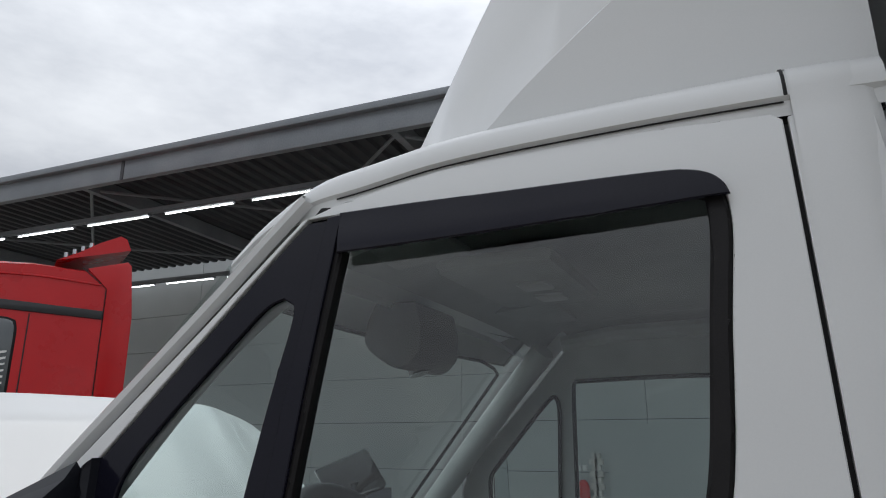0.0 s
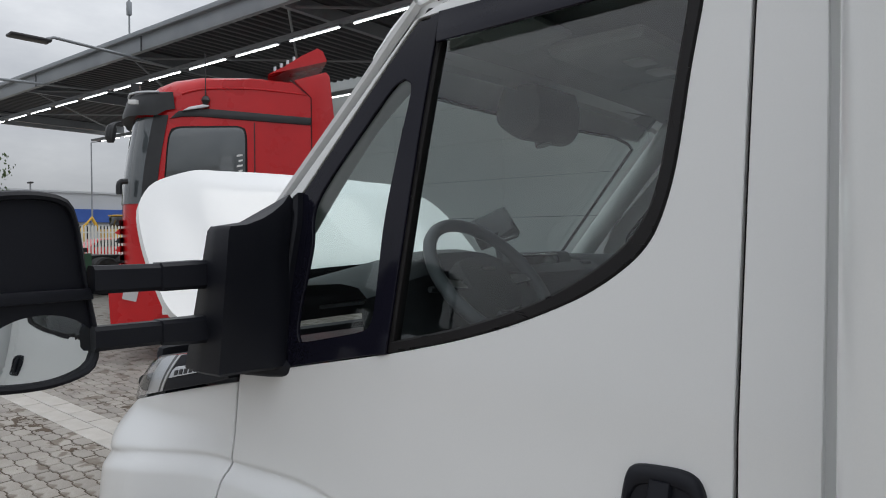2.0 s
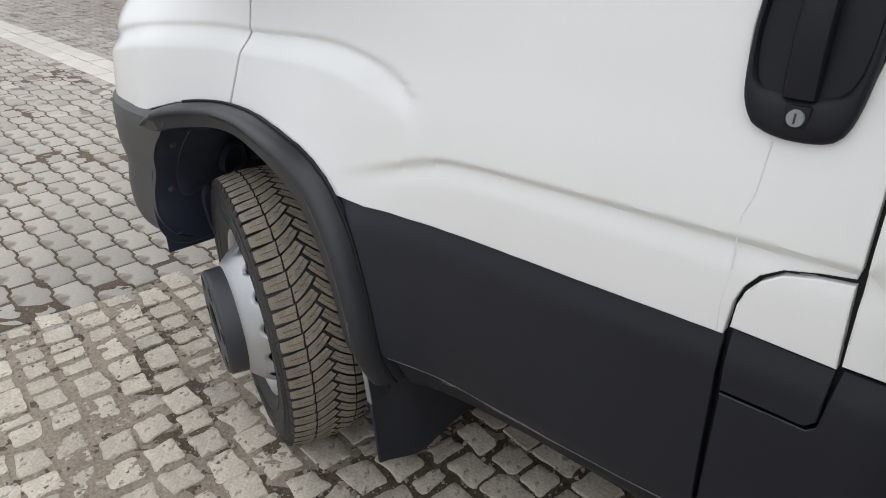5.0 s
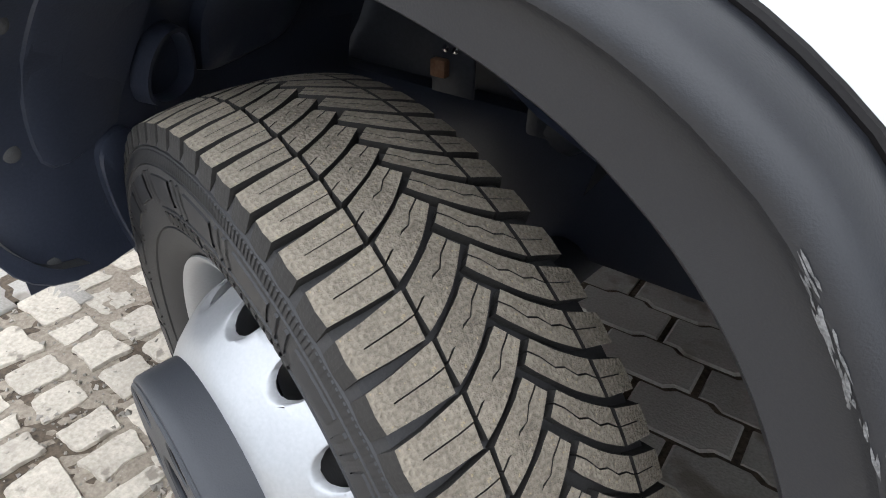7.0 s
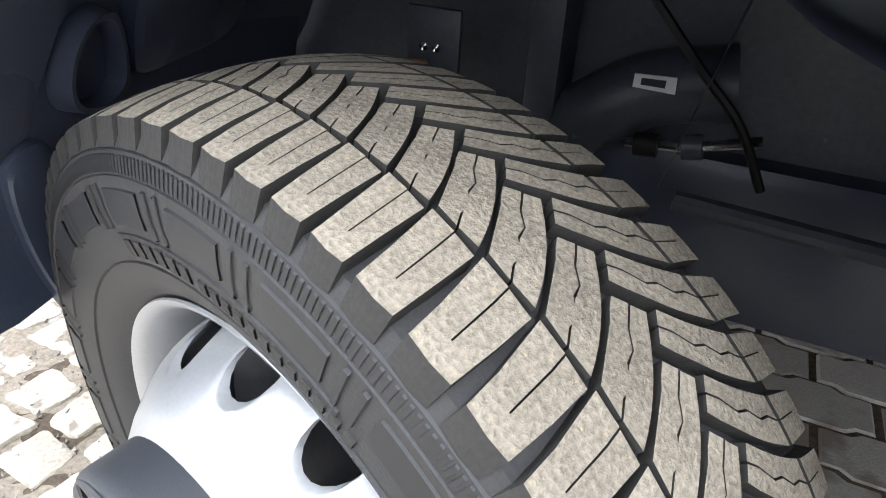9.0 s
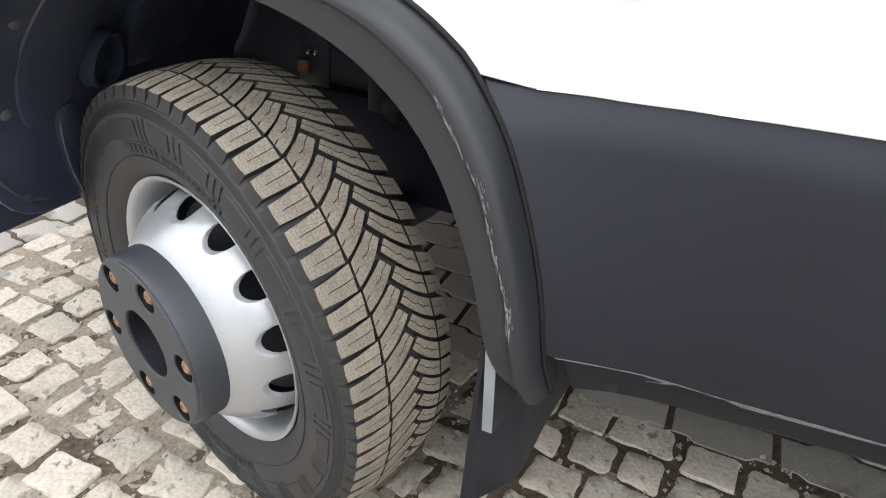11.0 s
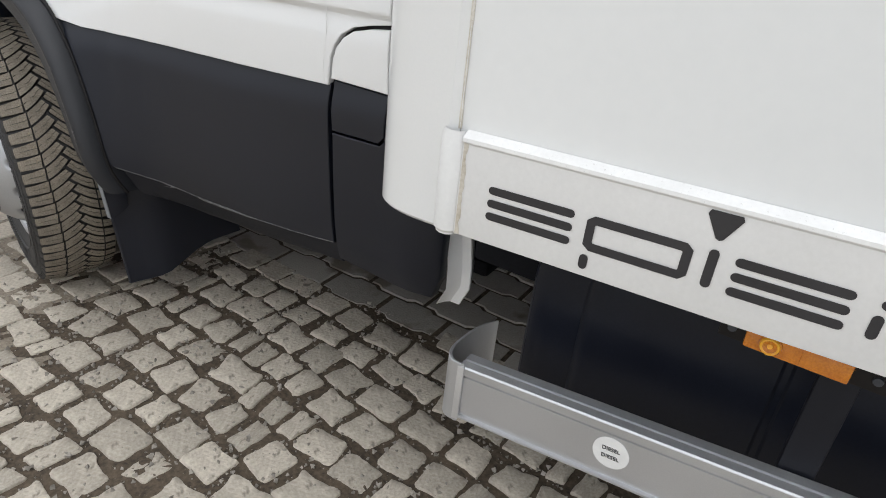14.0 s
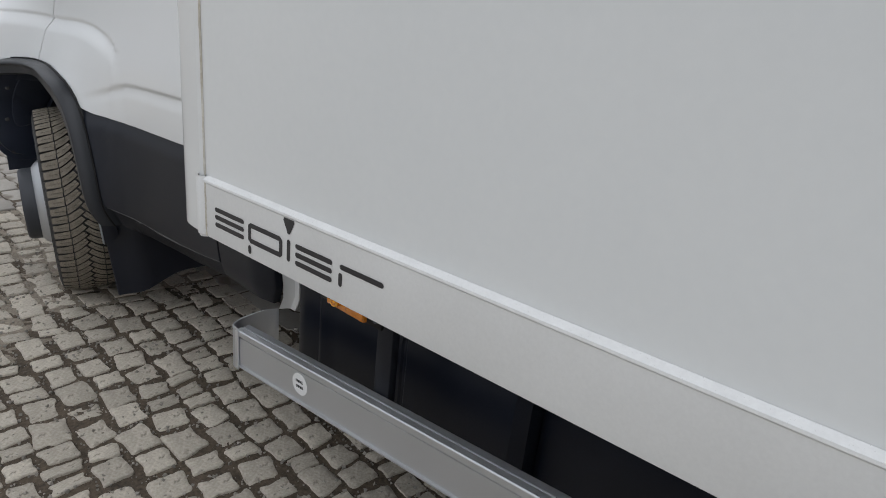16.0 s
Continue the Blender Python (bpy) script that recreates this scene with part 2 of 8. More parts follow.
DARKPART = surface("dark_plastic_part", (0.018, 0.019, 0.021), (0.03, 0.031, 0.034), scale=8, rough=0.45)
GREEN = surface("green_truck_paint", (0.045, 0.12, 0.062), (0.06, 0.15, 0.08), scale=2, rough=0.4, coat=0.3)
GALV = surface("grey_canopy_steel", (0.22, 0.24, 0.26), (0.32, 0.34, 0.36), scale=1.5, rough=0.5, metal=0.3, bump=0.1, bump_scale=40)
DARKDECK = surface("dark_corrugated_deck", (0.055, 0.058, 0.064), (0.085, 0.088, 0.095), scale=2, rough=0.6)
GREYWALL = surface("grey_cladding", (0.43, 0.455, 0.45), (0.50, 0.525, 0.52), scale=0.8, rough=0.6, bump=0.05, bump_scale=50)
PALEWALL = surface("pale_building_cladding", (0.48, 0.50, 0.52), (0.55, 0.57, 0.59), scale=0.3, rough=0.7)
BLUEWALL = surface("blue_fascia", (0.03, 0.09, 0.36), (0.045, 0.12, 0.43), scale=0.5, rough=0.5)
YELLOW = surface("yellow_machine_paint", (0.55, 0.34, 0.03), (0.68, 0.42, 0.05), scale=2, rough=0.5)
FENCE = surface("white_fence_paint", (0.62, 0.61, 0.56), (0.72, 0.71, 0.66), scale=3, rough=0.7)
TUBE = glow("fluorescent_tube", (1.0, 1.0, 0.97), 6.0)
COBBLE = surface("weathered_cobble", (0.345, 0.306, 0.250), (0.575, 0.518, 0.432), scale=18, rough=0.85, fine=0.6, bump=0.9, bump_scale=120, per_object=0.16, spots=(0.24, 0.21, 0.17), spot_scale=22, spot_at=0.61)
PAVER = surface("concrete_paver", (0.265, 0.245, 0.215), (0.40, 0.376, 0.338), scale=4, rough=0.85, fine=0.5, bump=0.5, bump_scale=200, per_object=0.12, spots=(0.19, 0.165, 0.135), spot_scale=5, spot_at=0.56)
SLAB = surface("pale_concrete_slab", (0.44, 0.42, 0.38), (0.54, 0.52, 0.48), scale=5, rough=0.85, bump=0.4, bump_scale=160, per_object=0.06)
SOIL = surface("dark_joint_soil", (0.034, 0.025, 0.017), (0.130, 0.098, 0.067), scale=9, rough=0.95, fine=0.6, bump=1.0, bump_scale=110, spots=(0.24, 0.21, 0.17), spot_scale=190, spot_at=0.68)
SAND = surface("pale_joint_sand", (0.16, 0.130, 0.098), (0.33, 0.285, 0.225), scale=11, rough=0.95, fine=0.6, bump=1.0, bump_scale=120, spots=(0.42, 0.38, 0.32), spot_scale=200, spot_at=0.68)
GRAVEL = surface("grit", (0.20, 0.18, 0.15), (0.36, 0.33, 0.29), scale=30, rough=0.9, per_object=0.25)
LEAF = surface("tree_leaves", (0.05, 0.085, 0.03), (0.09, 0.13, 0.05), scale=3, rough=0.7, per_object=0.3)
BARK = surface("bark", (0.10, 0.08, 0.06), (0.18, 0.15, 0.12), scale=8, rough=0.9, bump=0.5, bump_scale=60)
BRICK = surface("white_brick", (0.55, 0.54, 0.51), (0.66, 0.65, 0.62), scale=5, rough=0.8, per_object=0.1)

# ---------------------------------------------------------------- building helpers
def smooth(a, b, v):
    u = min(1.0, max(0.0, (v - a) / (b - a)))
    return u * u * (3 - 2 * u)


def curve_at(points, x):
    """Smooth value at x along a list of (x, value) pairs."""
    if x <= points[0][0]:
        return points[0][1]
    for i in range(len(points) - 1):
        (x0, y0), (x1, y1) = points[i], points[i + 1]
        if x <= x1:
            xa, ya = points[i - 1] if i else (2 * x0 - x1, 2 * y0 - y1)
            xb, yb = points[i + 2] if i + 2 < len(points) else (2 * x1 - x0, 2 * y1 - y0)
            m0, m1 = (y1 - ya) / (x1 - xa), (yb - y0) / (xb - x0)
            h, t = x1 - x0, (x - x0) / (x1 - x0)
            return ((2 * t**3 - 3 * t**2 + 1) * y0 + (t**3 - 2 * t**2 + t) * h * m0
                    + (-2 * t**3 + 3 * t**2) * y1 + (t**3 - t**2) * h * m1)
    return points[-1][1]


def resample(points, count, closed=False, soft=True):
    """Points at even steps along a smooth line through the given ones."""
    p = [Vector(q) for q in points]
    n = len(p)
    dense = []
    for i in range(n if closed else n - 1):
        if closed:
            a, b, c, d = p[i - 1], p[i], p[(i + 1) % n], p[(i + 2) % n]
        else:
            b, c = p[i], p[i + 1]
            a = p[i - 1] if i else b * 2 - c
            d = p[i + 2] if i + 2 < n else c * 2 - b
        for k in range(12):
            t = k / 12
            if soft:
                dense.append(0.5 * ((2 * b) + (c - a) * t + (2 * a - 5 * b + 4 * c - d) * t * t + (3 * b - a - 3 * c + d) * t**3))
            else:
                dense.append(b.lerp(c, t))
    dense.append(p[0] if closed else p[-1])
    lengths = [0.0]
    for i in range(1, len(dense)):
        lengths.append(lengths[-1] + (dense[i] - dense[i - 1]).length)
    out, j, total = [], 0, lengths[-1]
    steps = count if closed else count - 1
    for k in range(count):
        want = total * k / steps
        while j < len(lengths) - 2 and lengths[j + 1] < want:
            j += 1
        span = lengths[j + 1] - lengths[j]
        out.append(dense[j].lerp(dense[j + 1], 0 if span == 0 else (want - lengths[j]) / span))
    return out


def part(name, bm, material, parent, label="", soft=True, angle=32, fix=False):
    """Links a bmesh as one mesh object under a thing or a part (built in world places)."""
    if fix:
        bmesh.ops.recalc_face_normals(bm, faces=bm.faces)
    data = bpy.data.meshes.new(name)
    if soft:
        for f in bm.faces:
            f.smooth = True
    bm.to_mesh(data)
    bm.free()
    if soft:
        data.set_sharp_from_angle(angle=radians(angle))
    for m in (material if isinstance(material, (list, tuple)) else [material]):
        data.materials.append(m)
    ob = new(name, data)
    if parent:
        ob.parent = parent
        ob.matrix_parent_inverse = world_of(parent).inverted()
    if label:
        ob["label"] = label
    return ob


def world_of(ob):
    m = ob.matrix_basis.copy()
    if ob.parent:
        m = world_of(ob.parent) @ ob.matrix_parent_inverse @ m
    return m


def thing(name, x, y, z, label, category, group="", kind=""):
    ob = new(name)
    ob.location = (x, y, z)
    ob.empty_display_size = 0.1
    return tagged(ob, label, category, group, kind)


def fill(outline, holes=(), step=0.03, step2=None, place=None):
    """A sheet over a flat outline with holes, cut to a grid, each vertex put in place by place(a, b)."""
    bm = bmesh.new()
    edges = []
    for loop in (outline, *holes):
        vs = [bm.verts.new((p[0], p[1], 0)) for p in loop]
        edges += [bm.edges.new((vs[i], vs[(i + 1) % len(vs)])) for i in range(len(vs))]
    bmesh.ops.triangle_fill(bm, use_beauty=True, use_dissolve=False, edges=edges)
    if step:
        lo = [min(p[k] for p in outline) for k in (0, 1)]
        hi = [max(p[k] for p in outline) for k in (0, 1)]
        for k, st in ((0, step), (1, step2 or step)):
            c = lo[k] + st * 0.5
            while c < hi[k]:
                co, no = [0, 0, 0], [0, 0, 0]
                co[k], no[k] = c, 1
                bmesh.ops.bisect_plane(bm, geom=bm.verts[:] + bm.edges[:] + bm.faces[:], dist=1e-5, plane_co=co, plane_no=no)
                c += st
    bmesh.ops.remove_doubles(bm, verts=bm.verts, dist=2e-4)
    if place:
        for v in bm.verts:
            v.co = Vector(place(v.co.x, v.co.y))
    return bm


def shell(bm, back, depth=0.015, rim=0.004):
    """Gives a sheet a rounded rim and turned-in edges; back is the direction away from the eye."""
    back = Vector(back)
    bm.normal_update()
    total = Vector((0, 0, 0))
    for f in bm.faces:
        total += f.normal * f.calc_area()
    if total.dot(back) > 0:
        bmesh.ops.reverse_faces(bm, faces=bm.faces)
    if rim:
        border = [v for v in bm.verts if v.is_boundary]
        bmesh.ops.inset_region(bm, faces=bm.faces[:], thickness=rim, use_even_offset=False, use_boundary=True)
        for v in border:
            if v.is_valid:
                v.co += back * rim
    rimedges = [e for e in bm.edges if e.is_boundary]
    r = bmesh.ops.extrude_edge_only(bm, edges=rimedges)
    for v in (g for g in r["geom"] if isinstance(g, bmesh.types.BMVert)):
        v.co += back * depth
    return bm


def loft(rows, close_u=False, close_v=False):
    """A sheet through rows of points of equal length."""
    bm = bmesh.new()
    grid = [[bm.verts.new(p) for p in r] for r in rows]
    nr, nc = len(grid), len(grid[0])
    for i in range(nr if close_v else nr - 1):
        for j in range(nc if close_u else nc - 1):
            q = [grid[i][j], grid[i][(j + 1) % nc], grid[(i + 1) % nr][(j + 1) % nc], grid[(i + 1) % nr][j]]
            bm.faces.new(q)
    return bm


def cap_ends(bm):
    """Closes the open borders of a sheet."""
    bmesh.ops.holes_fill(bm, edges=[e for e in bm.edges if e.is_boundary], sides=0)
    return bm


def box(x0, x1, y0, y1, z0, z1, bevel=0.0, seg=2, into=None):
    bm = into or bmesh.new()
    r = bmesh.ops.create_cube(bm, size=1)
    for v in r["verts"]:
        v.co = Vector(((x0 + x1) / 2 + v.co.x * (x1 - x0), (y0 + y1) / 2 + v.co.y * (y1 - y0), (z0 + z1) / 2 + v.co.z * (z1 - z0)))
    if bevel:
        es = list({e for v in r["verts"] for e in v.link_edges})
        bmesh.ops.bevel(bm, geom=es, offset=bevel, segments=seg, profile=0.5, affect="EDGES")
    return bm


def prism(points, direction, back=True, bevel=0.0):
    """A solid from a flat loop of points pushed along a direction."""
    bm = bmesh.new()
    vs = [bm.verts.new(p) for p in points]
    f = bm.faces.new(vs)
    r = bmesh.ops.extrude_face_region(bm, geom=[f], use_keep_orig=True)
    for v in (g for g in r["geom"] if isinstance(g, bmesh.types.BMVert)):
        v.co += Vector(direction)
    bmesh.ops.recalc_face_normals(bm, faces=bm.faces)
    if bevel:
        bmesh.ops.bevel(bm, geom=bm.edges[:], offset=bevel, segments=2, profile=0.5, affect="EDGES")
    return bm


def tube(points, radius, sides=10, closed=False, into=None, taper=None):
    """A round bar along a line of points."""
    bm = into or bmesh.new()
    pts = [Vector(p) for p in points]
    n = len(pts)
    rings, last = [], None
    for i, p in enumerate(pts):
        a = pts[i - 1] if (i or closed) else pts[i]
        b = pts[(i + 1) % n] if (i < n - 1 or closed) else pts[i]
        d = (b - a).normalized()
        side = last if last else (Vector((0, 0, 1)) if abs(d.z) < 0.9 else Vector((1, 0, 0)))
        u = (side - d * side.dot(d)).normalized()
        last = u
        w = d.cross(u)
        r = radius * (taper[i] if taper else 1)
        rings.append([bm.verts.new(p + (u * math.cos(6.28319 * k / sides) + w * math.sin(6.28319 * k / sides)) * r) for k in range(sides)])
    for i in range(n if closed else n - 1):
        for k in range(sides):
            bm.faces.new((rings[i][k], rings[i][(k + 1) % sides], rings[(i + 1) % n][(k + 1) % sides], rings[(i + 1) % n][k]))
    if not closed:
        bm.faces.new(list(reversed(rings[0])))
        bm.faces.new(rings[-1])
    return bm


def lathe(profile, m, sides=72):
    """A body of revolution: profile of (axial, radius); m places the axis (local z)."""
    bm = loft([[m @ Vector((r * math.cos(6.283185 * k / sides), r * math.sin(6.283185 * k / sides), a)) for k in range(sides)] for a, r in profile], close_u=True)
    bm.normal_update()
    return bm


def words(name, text, size, m, material, parent, depth=0.0004):
    """Printed words as a thin mesh."""
    c = bpy.data.curves.new(name, "FONT")
    c.body, c.size, c.extrude, c.align_x, c.align_y = text, size, depth, "CENTER", "CENTER"
    tmp = bpy.data.objects.new(name, c)
    scene.collection.objects.link(tmp)
    tmp.matrix_world = m
    deps = bpy.context.evaluated_depsgraph_get()
    data = bpy.data.meshes.new_from_object(tmp.evaluated_get(deps))
    bpy.data.objects.remove(tmp)
    data.transform(m)
    data.materials.clear()
    data.materials.append(material)
    ob = new(name, data)
    ob.parent = parent
    ob.matrix_parent_inverse = world_of(parent).inverted()
    return ob

# ---------------------------------------------------------------- the delivery truck: cab
MID = 2.35          # the truck's centre line
PITCH = 0.045       # it stands with its nose a little low
truck = thing("box_truck", 0.5, MID, 0.0, "white box van truck with black trim and raised bonnet on cobbles", "truck")

SIDE = [(0.36, 1.36), (0.42, 1.325), (0.48, 1.305), (0.62, 1.293), (0.8, 1.289), (0.92, 1.298), (1.05, 1.322), (1.23, 1.350), (1.33, 1.362), (1.66, 1.414), (2.0, 1.472), (2.09, 1.497), (2.2, 1.55)]
BULGE = [(-1.6, 0.90), (-1.3, 0.962), (-1.173, 0.989), (-1.048, 1.012), (-0.905, 1.022), (-0.757, 1.022), (-0.512, 1.034), (-0.391, 1.024), (-0.304, 1.001), (-0.254, 0.967), (-0.225, 0.90), (-0.21, 0.80)]
CREASE = [(-0.6, 0.71), (-0.46, 0.782), (-0.388, 0.814), (-0.293, 0.849), (-0.192, 0.882), (-0.132, 0.890), (0.053, 0.899), (0.263, 0.908), (0.425, 0.915), (0.6, 0.924)]


def side_y(x, z):
    """The near flank of the cab: its y over length and height."""
    y = curve_at(SIDE, z)
    d = math.hypot(x + 0.76, z - 0.37) - 0.47
    y -= (0.03 + 0.05 * smooth(-0.75, -0.45, x)) * math.exp(-max(d, 0) / 0.10) * smooth(1.1, 0.9, z)
    b = curve_at(BULGE, x) - z
    y += 0.0060 * smooth(-0.001, 0.011, b) * smooth(-0.232, -0.29, x) - 0.020 * smooth(0.009, 0.055, b) * smooth(-0.17, -0.40, x)
    c = curve_at(CREASE, x) + 0.003 - z
    y += (0.0085 * smooth(0.0, 0.013, c) - 0.005 * smooth(0.012, 0.05, c)) * smooth(-0.44, -0.22, x) * smooth(0.56, 0.5, x)
    if x < -0.78:
        y -= (0.045 + 0.055 * smooth(1.10, 0.98, z)) * smooth(-0.78, -1.06, x) - 1.5 * max(0.0, -1.13 - x) ** 2
    if x > 0.47 and z < 0.8:
        y += 6.0 * (x - 0.47) ** 2
    return y


def flank(out=0.0):
    return lambda x, z: (x, side_y(x, z) - out, z)


def far_flank(out=0.0):
    return lambda x, z: (x, 2 * MID - side_y(x, z) + out, z)


def flank_panel(name, outline, material, parent, label="", holes=(), step=0.03, step2=None, out=0.0, depth=0.02, rim=0.0014):
    return part(name, shell(fill(outline, holes, step, step2, flank(out)), (0, 1, 0), depth, rim), material, parent, label)


def skirt_panel(name, outline, parent, label="", step=0.022, step2=0.008):
    """Dark lower cladding: its top strip leans back to a soft crease."""
    def place(x, z):
        top = 0.772 + 0.03 * smooth(0.0, 0.5, x)
        return (x, side_y(x, z) - 0.004 + 0.013 * smooth(top - 0.060, top + 0.012, z) ** 1.2, z)
    return part(name, shell(fill(outline, (), step, step2, place), (0, 1, 0), 0.02, 0.0014), SKIRT, parent, label)


def round_loop(pts, times=2, limit=0.75):
    """Cuts the blunt corners of a loop and keeps its sharp ones."""
    for _ in range(times):
        out = []
        for k, p in enumerate(pts):
            a, b, c = Vector(pts[k - 1]), Vector(p), Vector(pts[(k + 1) % len(pts)])
            if (b - a).length > 1e-6 and (c - b).length > 1e-6 and (b - a).angle(c - b) < limit:
                out += [tuple(b.lerp(a, min(0.25, 0.03 / (b - a).length))), tuple(b.lerp(c, min(0.25, 0.03 / (c - b).length)))]
            else:
                out.append(tuple(b))
        pts = out
    return pts


WINDOW = round_loop([(-0.283, 2.036), (-0.221, 2.038), (0.029, 2.030), (0.285, 2.020), (0.315, 2.008), (0.329, 1.985), (0.333, 1.941), (0.326, 1.88), (0.319, 1.821), (0.313, 1.74), (0.305, 1.657), (0.287, 1.586), (0.268, 1.55), (0.239, 1.520), (0.19, 1.484), (0.136, 1.455), (0.03, 1.411), (-0.087, 1.374), (-0.264, 1.330), (-0.61, 1.258), (-0.70, 1.240), (-0.70, 1.580), (-0.621, 1.660), (-0.427, 1.876)])
ARCH_OUT = [(-1.004, 0.800), (-0.992, 0.816), (-0.970, 0.832), (-0.925, 0.851), (-0.86, 0.862), (-0.75, 0.868), (-0.654, 0.867), (-0.57, 0.857), (-0.502, 0.842), (-0.46, 0.824), (-0.421, 0.7985), (-0.395, 0.774), (-0.357, 0.719), (-0.326, 0.649), (-0.299, 0.563), (-0.281, 0.464), (-0.270, 0.405)]
ARCH_IN = [(-0.985, 0.790), (-0.950, 0.790), (-0.90, 0.802), (-0.835, 0.811), (-0.75, 0.818), (-0.671, 0.816), (-0.592, 0.803), (-0.527, 0.779), (-0.479, 0.748), (-0.436, 0.707), (-0.398, 0.647), (-0.366, 0.57), (-0.348, 0.498), (-0.33, 0.43)]

BOWL = [(0.268, 1.188), (0.285, 1.202), (0.33, 1.206), (0.352, 1.196), (0.360, 1.16), (0.360, 1.11), (0.352, 1.078), (0.333, 1.068), (0.285, 1.066), (0.268, 1.075), (0.260, 1.11), (0.260, 1.15)]
HANDLE_BOWL = [(0.311 + (p.x - 0.311) * 1.17, p.y - 0.004) for p in resample([(x, z, 0) for x, z in BOWL], 40, closed=True)]
door = thing("cab_door", 0.4, 1.36, 0.8, "", "")
door.parent = truck
door.matrix_parent_inverse = world_of(truck).inverted()

DOOR = [(0.4015, 2.072), (0.39, 2.083), (0.208, 2.094), (0.046, 2.096), (-0.06, 2.087), (-0.135, 2.075), (-0.233, 2.055), (-0.292, 2.036), (-0.437, 1.884), (-0.652, 1.672), (-0.73, 1.590), (-0.779, 1.50), (-0.779, 1.208), (-0.768, 1.09), (-0.763, 1.02), (-0.77, 0.93), (-0.777, 0.866),
        (-0.654, 0.869), (-0.57, 0.859), (-0.502, 0.844), (-0.46, 0.826), (-0.421, 0.8005), (-0.400, 0.775), (-0.337, 0.7655), (-0.26, 0.7638), (-0.174, 0.7648), (-0.037, 0.7688), (0.091, 0.7730), (0.308, 0.7832), (0.311, 0.83), (0.318, 0.852), (0.332, 0.872), (0.354, 0.886), (0.39, 0.895), (0.424, 0.901), (0.4265, 0.915), (0.418, 1.07), (0.411, 1.3), (0.405, 1.7)]
flank_panel("door_panel", DOOR, WHITE, door, "white painted door skin with pressed creases", holes=[WINDOW, [(0.321 + (x - 0.311) * 1.10, 1.147 + (z - 1.136) * 1.10) for x, z in HANDLE_BOWL]], step=0.022, step2=0.004)

# front wing, its gap to the door, and the panel behind the door
flank_panel("front_wing", [(-0.786, 1.203), (-0.775, 1.09), (-0.770, 1.02), (-0.777, 0.93), (-0.784, 0.868), (-0.86, 0.864), (-0.93, 0.852), (-0.995, 0.831), (-1.06, 0.81), (-1.2, 0.805), (-1.5, 0.80), (-1.53, 0.91), (-1.42, 0.955), (-1.345, 1.01), (-1.30, 1.065), (-1.25, 1.093), (-1.05, 1.144), (-0.90, 1.179)], WHITE, truck, "white painted front wing", step=0.02, step2=0.004)
flank_panel("rear_side_panel", [(0.4075, 2.075), (0.411, 1.7), (0.417, 1.3), (0.424, 1.07), (0.4325, 0.915), (0.438, 0.802), (0.520, 0.805), (0.522, 1.1), (0.514, 1.5), (0.506, 1.8), (0.494, 2.085), (0.46, 2.09)], WHITE, truck, "white painted panel behind the door", step=0.02, step2=0.02)
flank_panel("door_shut", [(0.30, 0.69), (0.30, 0.90), (0.38, 0.915), (0.39, 2.09), (0.43, 2.09), (0.45, 0.69)], RUBBERSHADE, truck, "black door gap", out=-0.014, depth=0.01, rim=0, step=0.05)
flank_panel("wing_shut", [(-0.81, 0.86), (-0.81, 1.22), (-0.74, 1.22), (-0.74, 0.86)], RUBBERSHADE, truck, "black door gap", out=-0.014, depth=0.01, rim=0, step=0.03)

flank_panel("door_top_gap", [(-0.30, 2.02), (-0.26, 2.075), (-0.05, 2.115), (0.2, 2.12), (0.51, 2.112), (0.51, 2.07), (0.2, 2.075), (-0.1, 2.065), (-0.22, 2.04)], RUBBERSHADE, truck, "black door gap", out=-0.012, depth=0.01, rim=0, step=0.05)

# dark skirt below the door and round the rear corner
skirt_panel("side_skirt", [(-0.394, 0.7715), (-0.337, 0.7685), (-0.26, 0.7668), (-0.174, 0.7678), (-0.037, 0.7718), (0.091, 0.7760), (0.309, 0.7860), (0.312, 0.70), (0.316, 0.474), (0.208, 0.457), (0.092, 0.444), (0.011, 0.439), (-0.093, 0.441), (-0.208, 0.456), (-0.270, 0.470), (-0.283, 0.48), (-0.299, 0.563), (-0.326, 0.649), (-0.357, 0.719)], truck, "dark plastic skirt with scuffed lower edge")
flank_panel("sill", [(-0.266, 0.466), (-0.208, 0.452), (-0.093, 0.437), (0.011, 0.435), (0.092, 0.440), (0.208, 0.453), (0.3155, 0.470), (0.317, 0.42), (0.1, 0.385), (-0.095, 0.374), (-0.194, 0.387), (-0.25, 0.40)], BLACKPLASTIC, truck, "black sill under the skirt", step=0.03, out=-0.006)
skirt_panel("corner_skirt", [(0.3215, 0.702), (0.424, 0.706), (0.434, 0.716), (0.440, 0.7955), (0.528, 0.7985), (0.545, 0.74), (0.548, 0.6), (0.543, 0.47), (0.525, 0.42), (0.50, 0.425), (0.323, 0.438)], truck, "dark plastic corner skirt behind the door", 0.011)
flap = flank_panel("fuel_flap", [(0.3145, 0.796), (0.316, 0.828), (0.322, 0.848), (0.335, 0.866), (0.355, 0.880), (0.39, 0.889), (0.4255, 0.894), (0.4335, 0.796)], WHITE, truck, "white fuel flap with rounded corner", step=0.012, step2=0.01)
skirt_panel("flap_base", [(0.3155, 0.7925), (0.4335, 0.7925), (0.4325, 0.7225), (0.422, 0.7105), (0.3205, 0.7065)], flap, "dark lower half")
flank_panel("skirt_shut", [(0.29, 0.50), (0.29, 0.78), (0.45, 0.80), (0.45, 0.69), (0.34, 0.69), (0.345, 0.45), (0.30, 0.45)], RUBBERSHADE, truck, "black gap", out=-0.016, depth=0.01, rim=0, step=0.05)
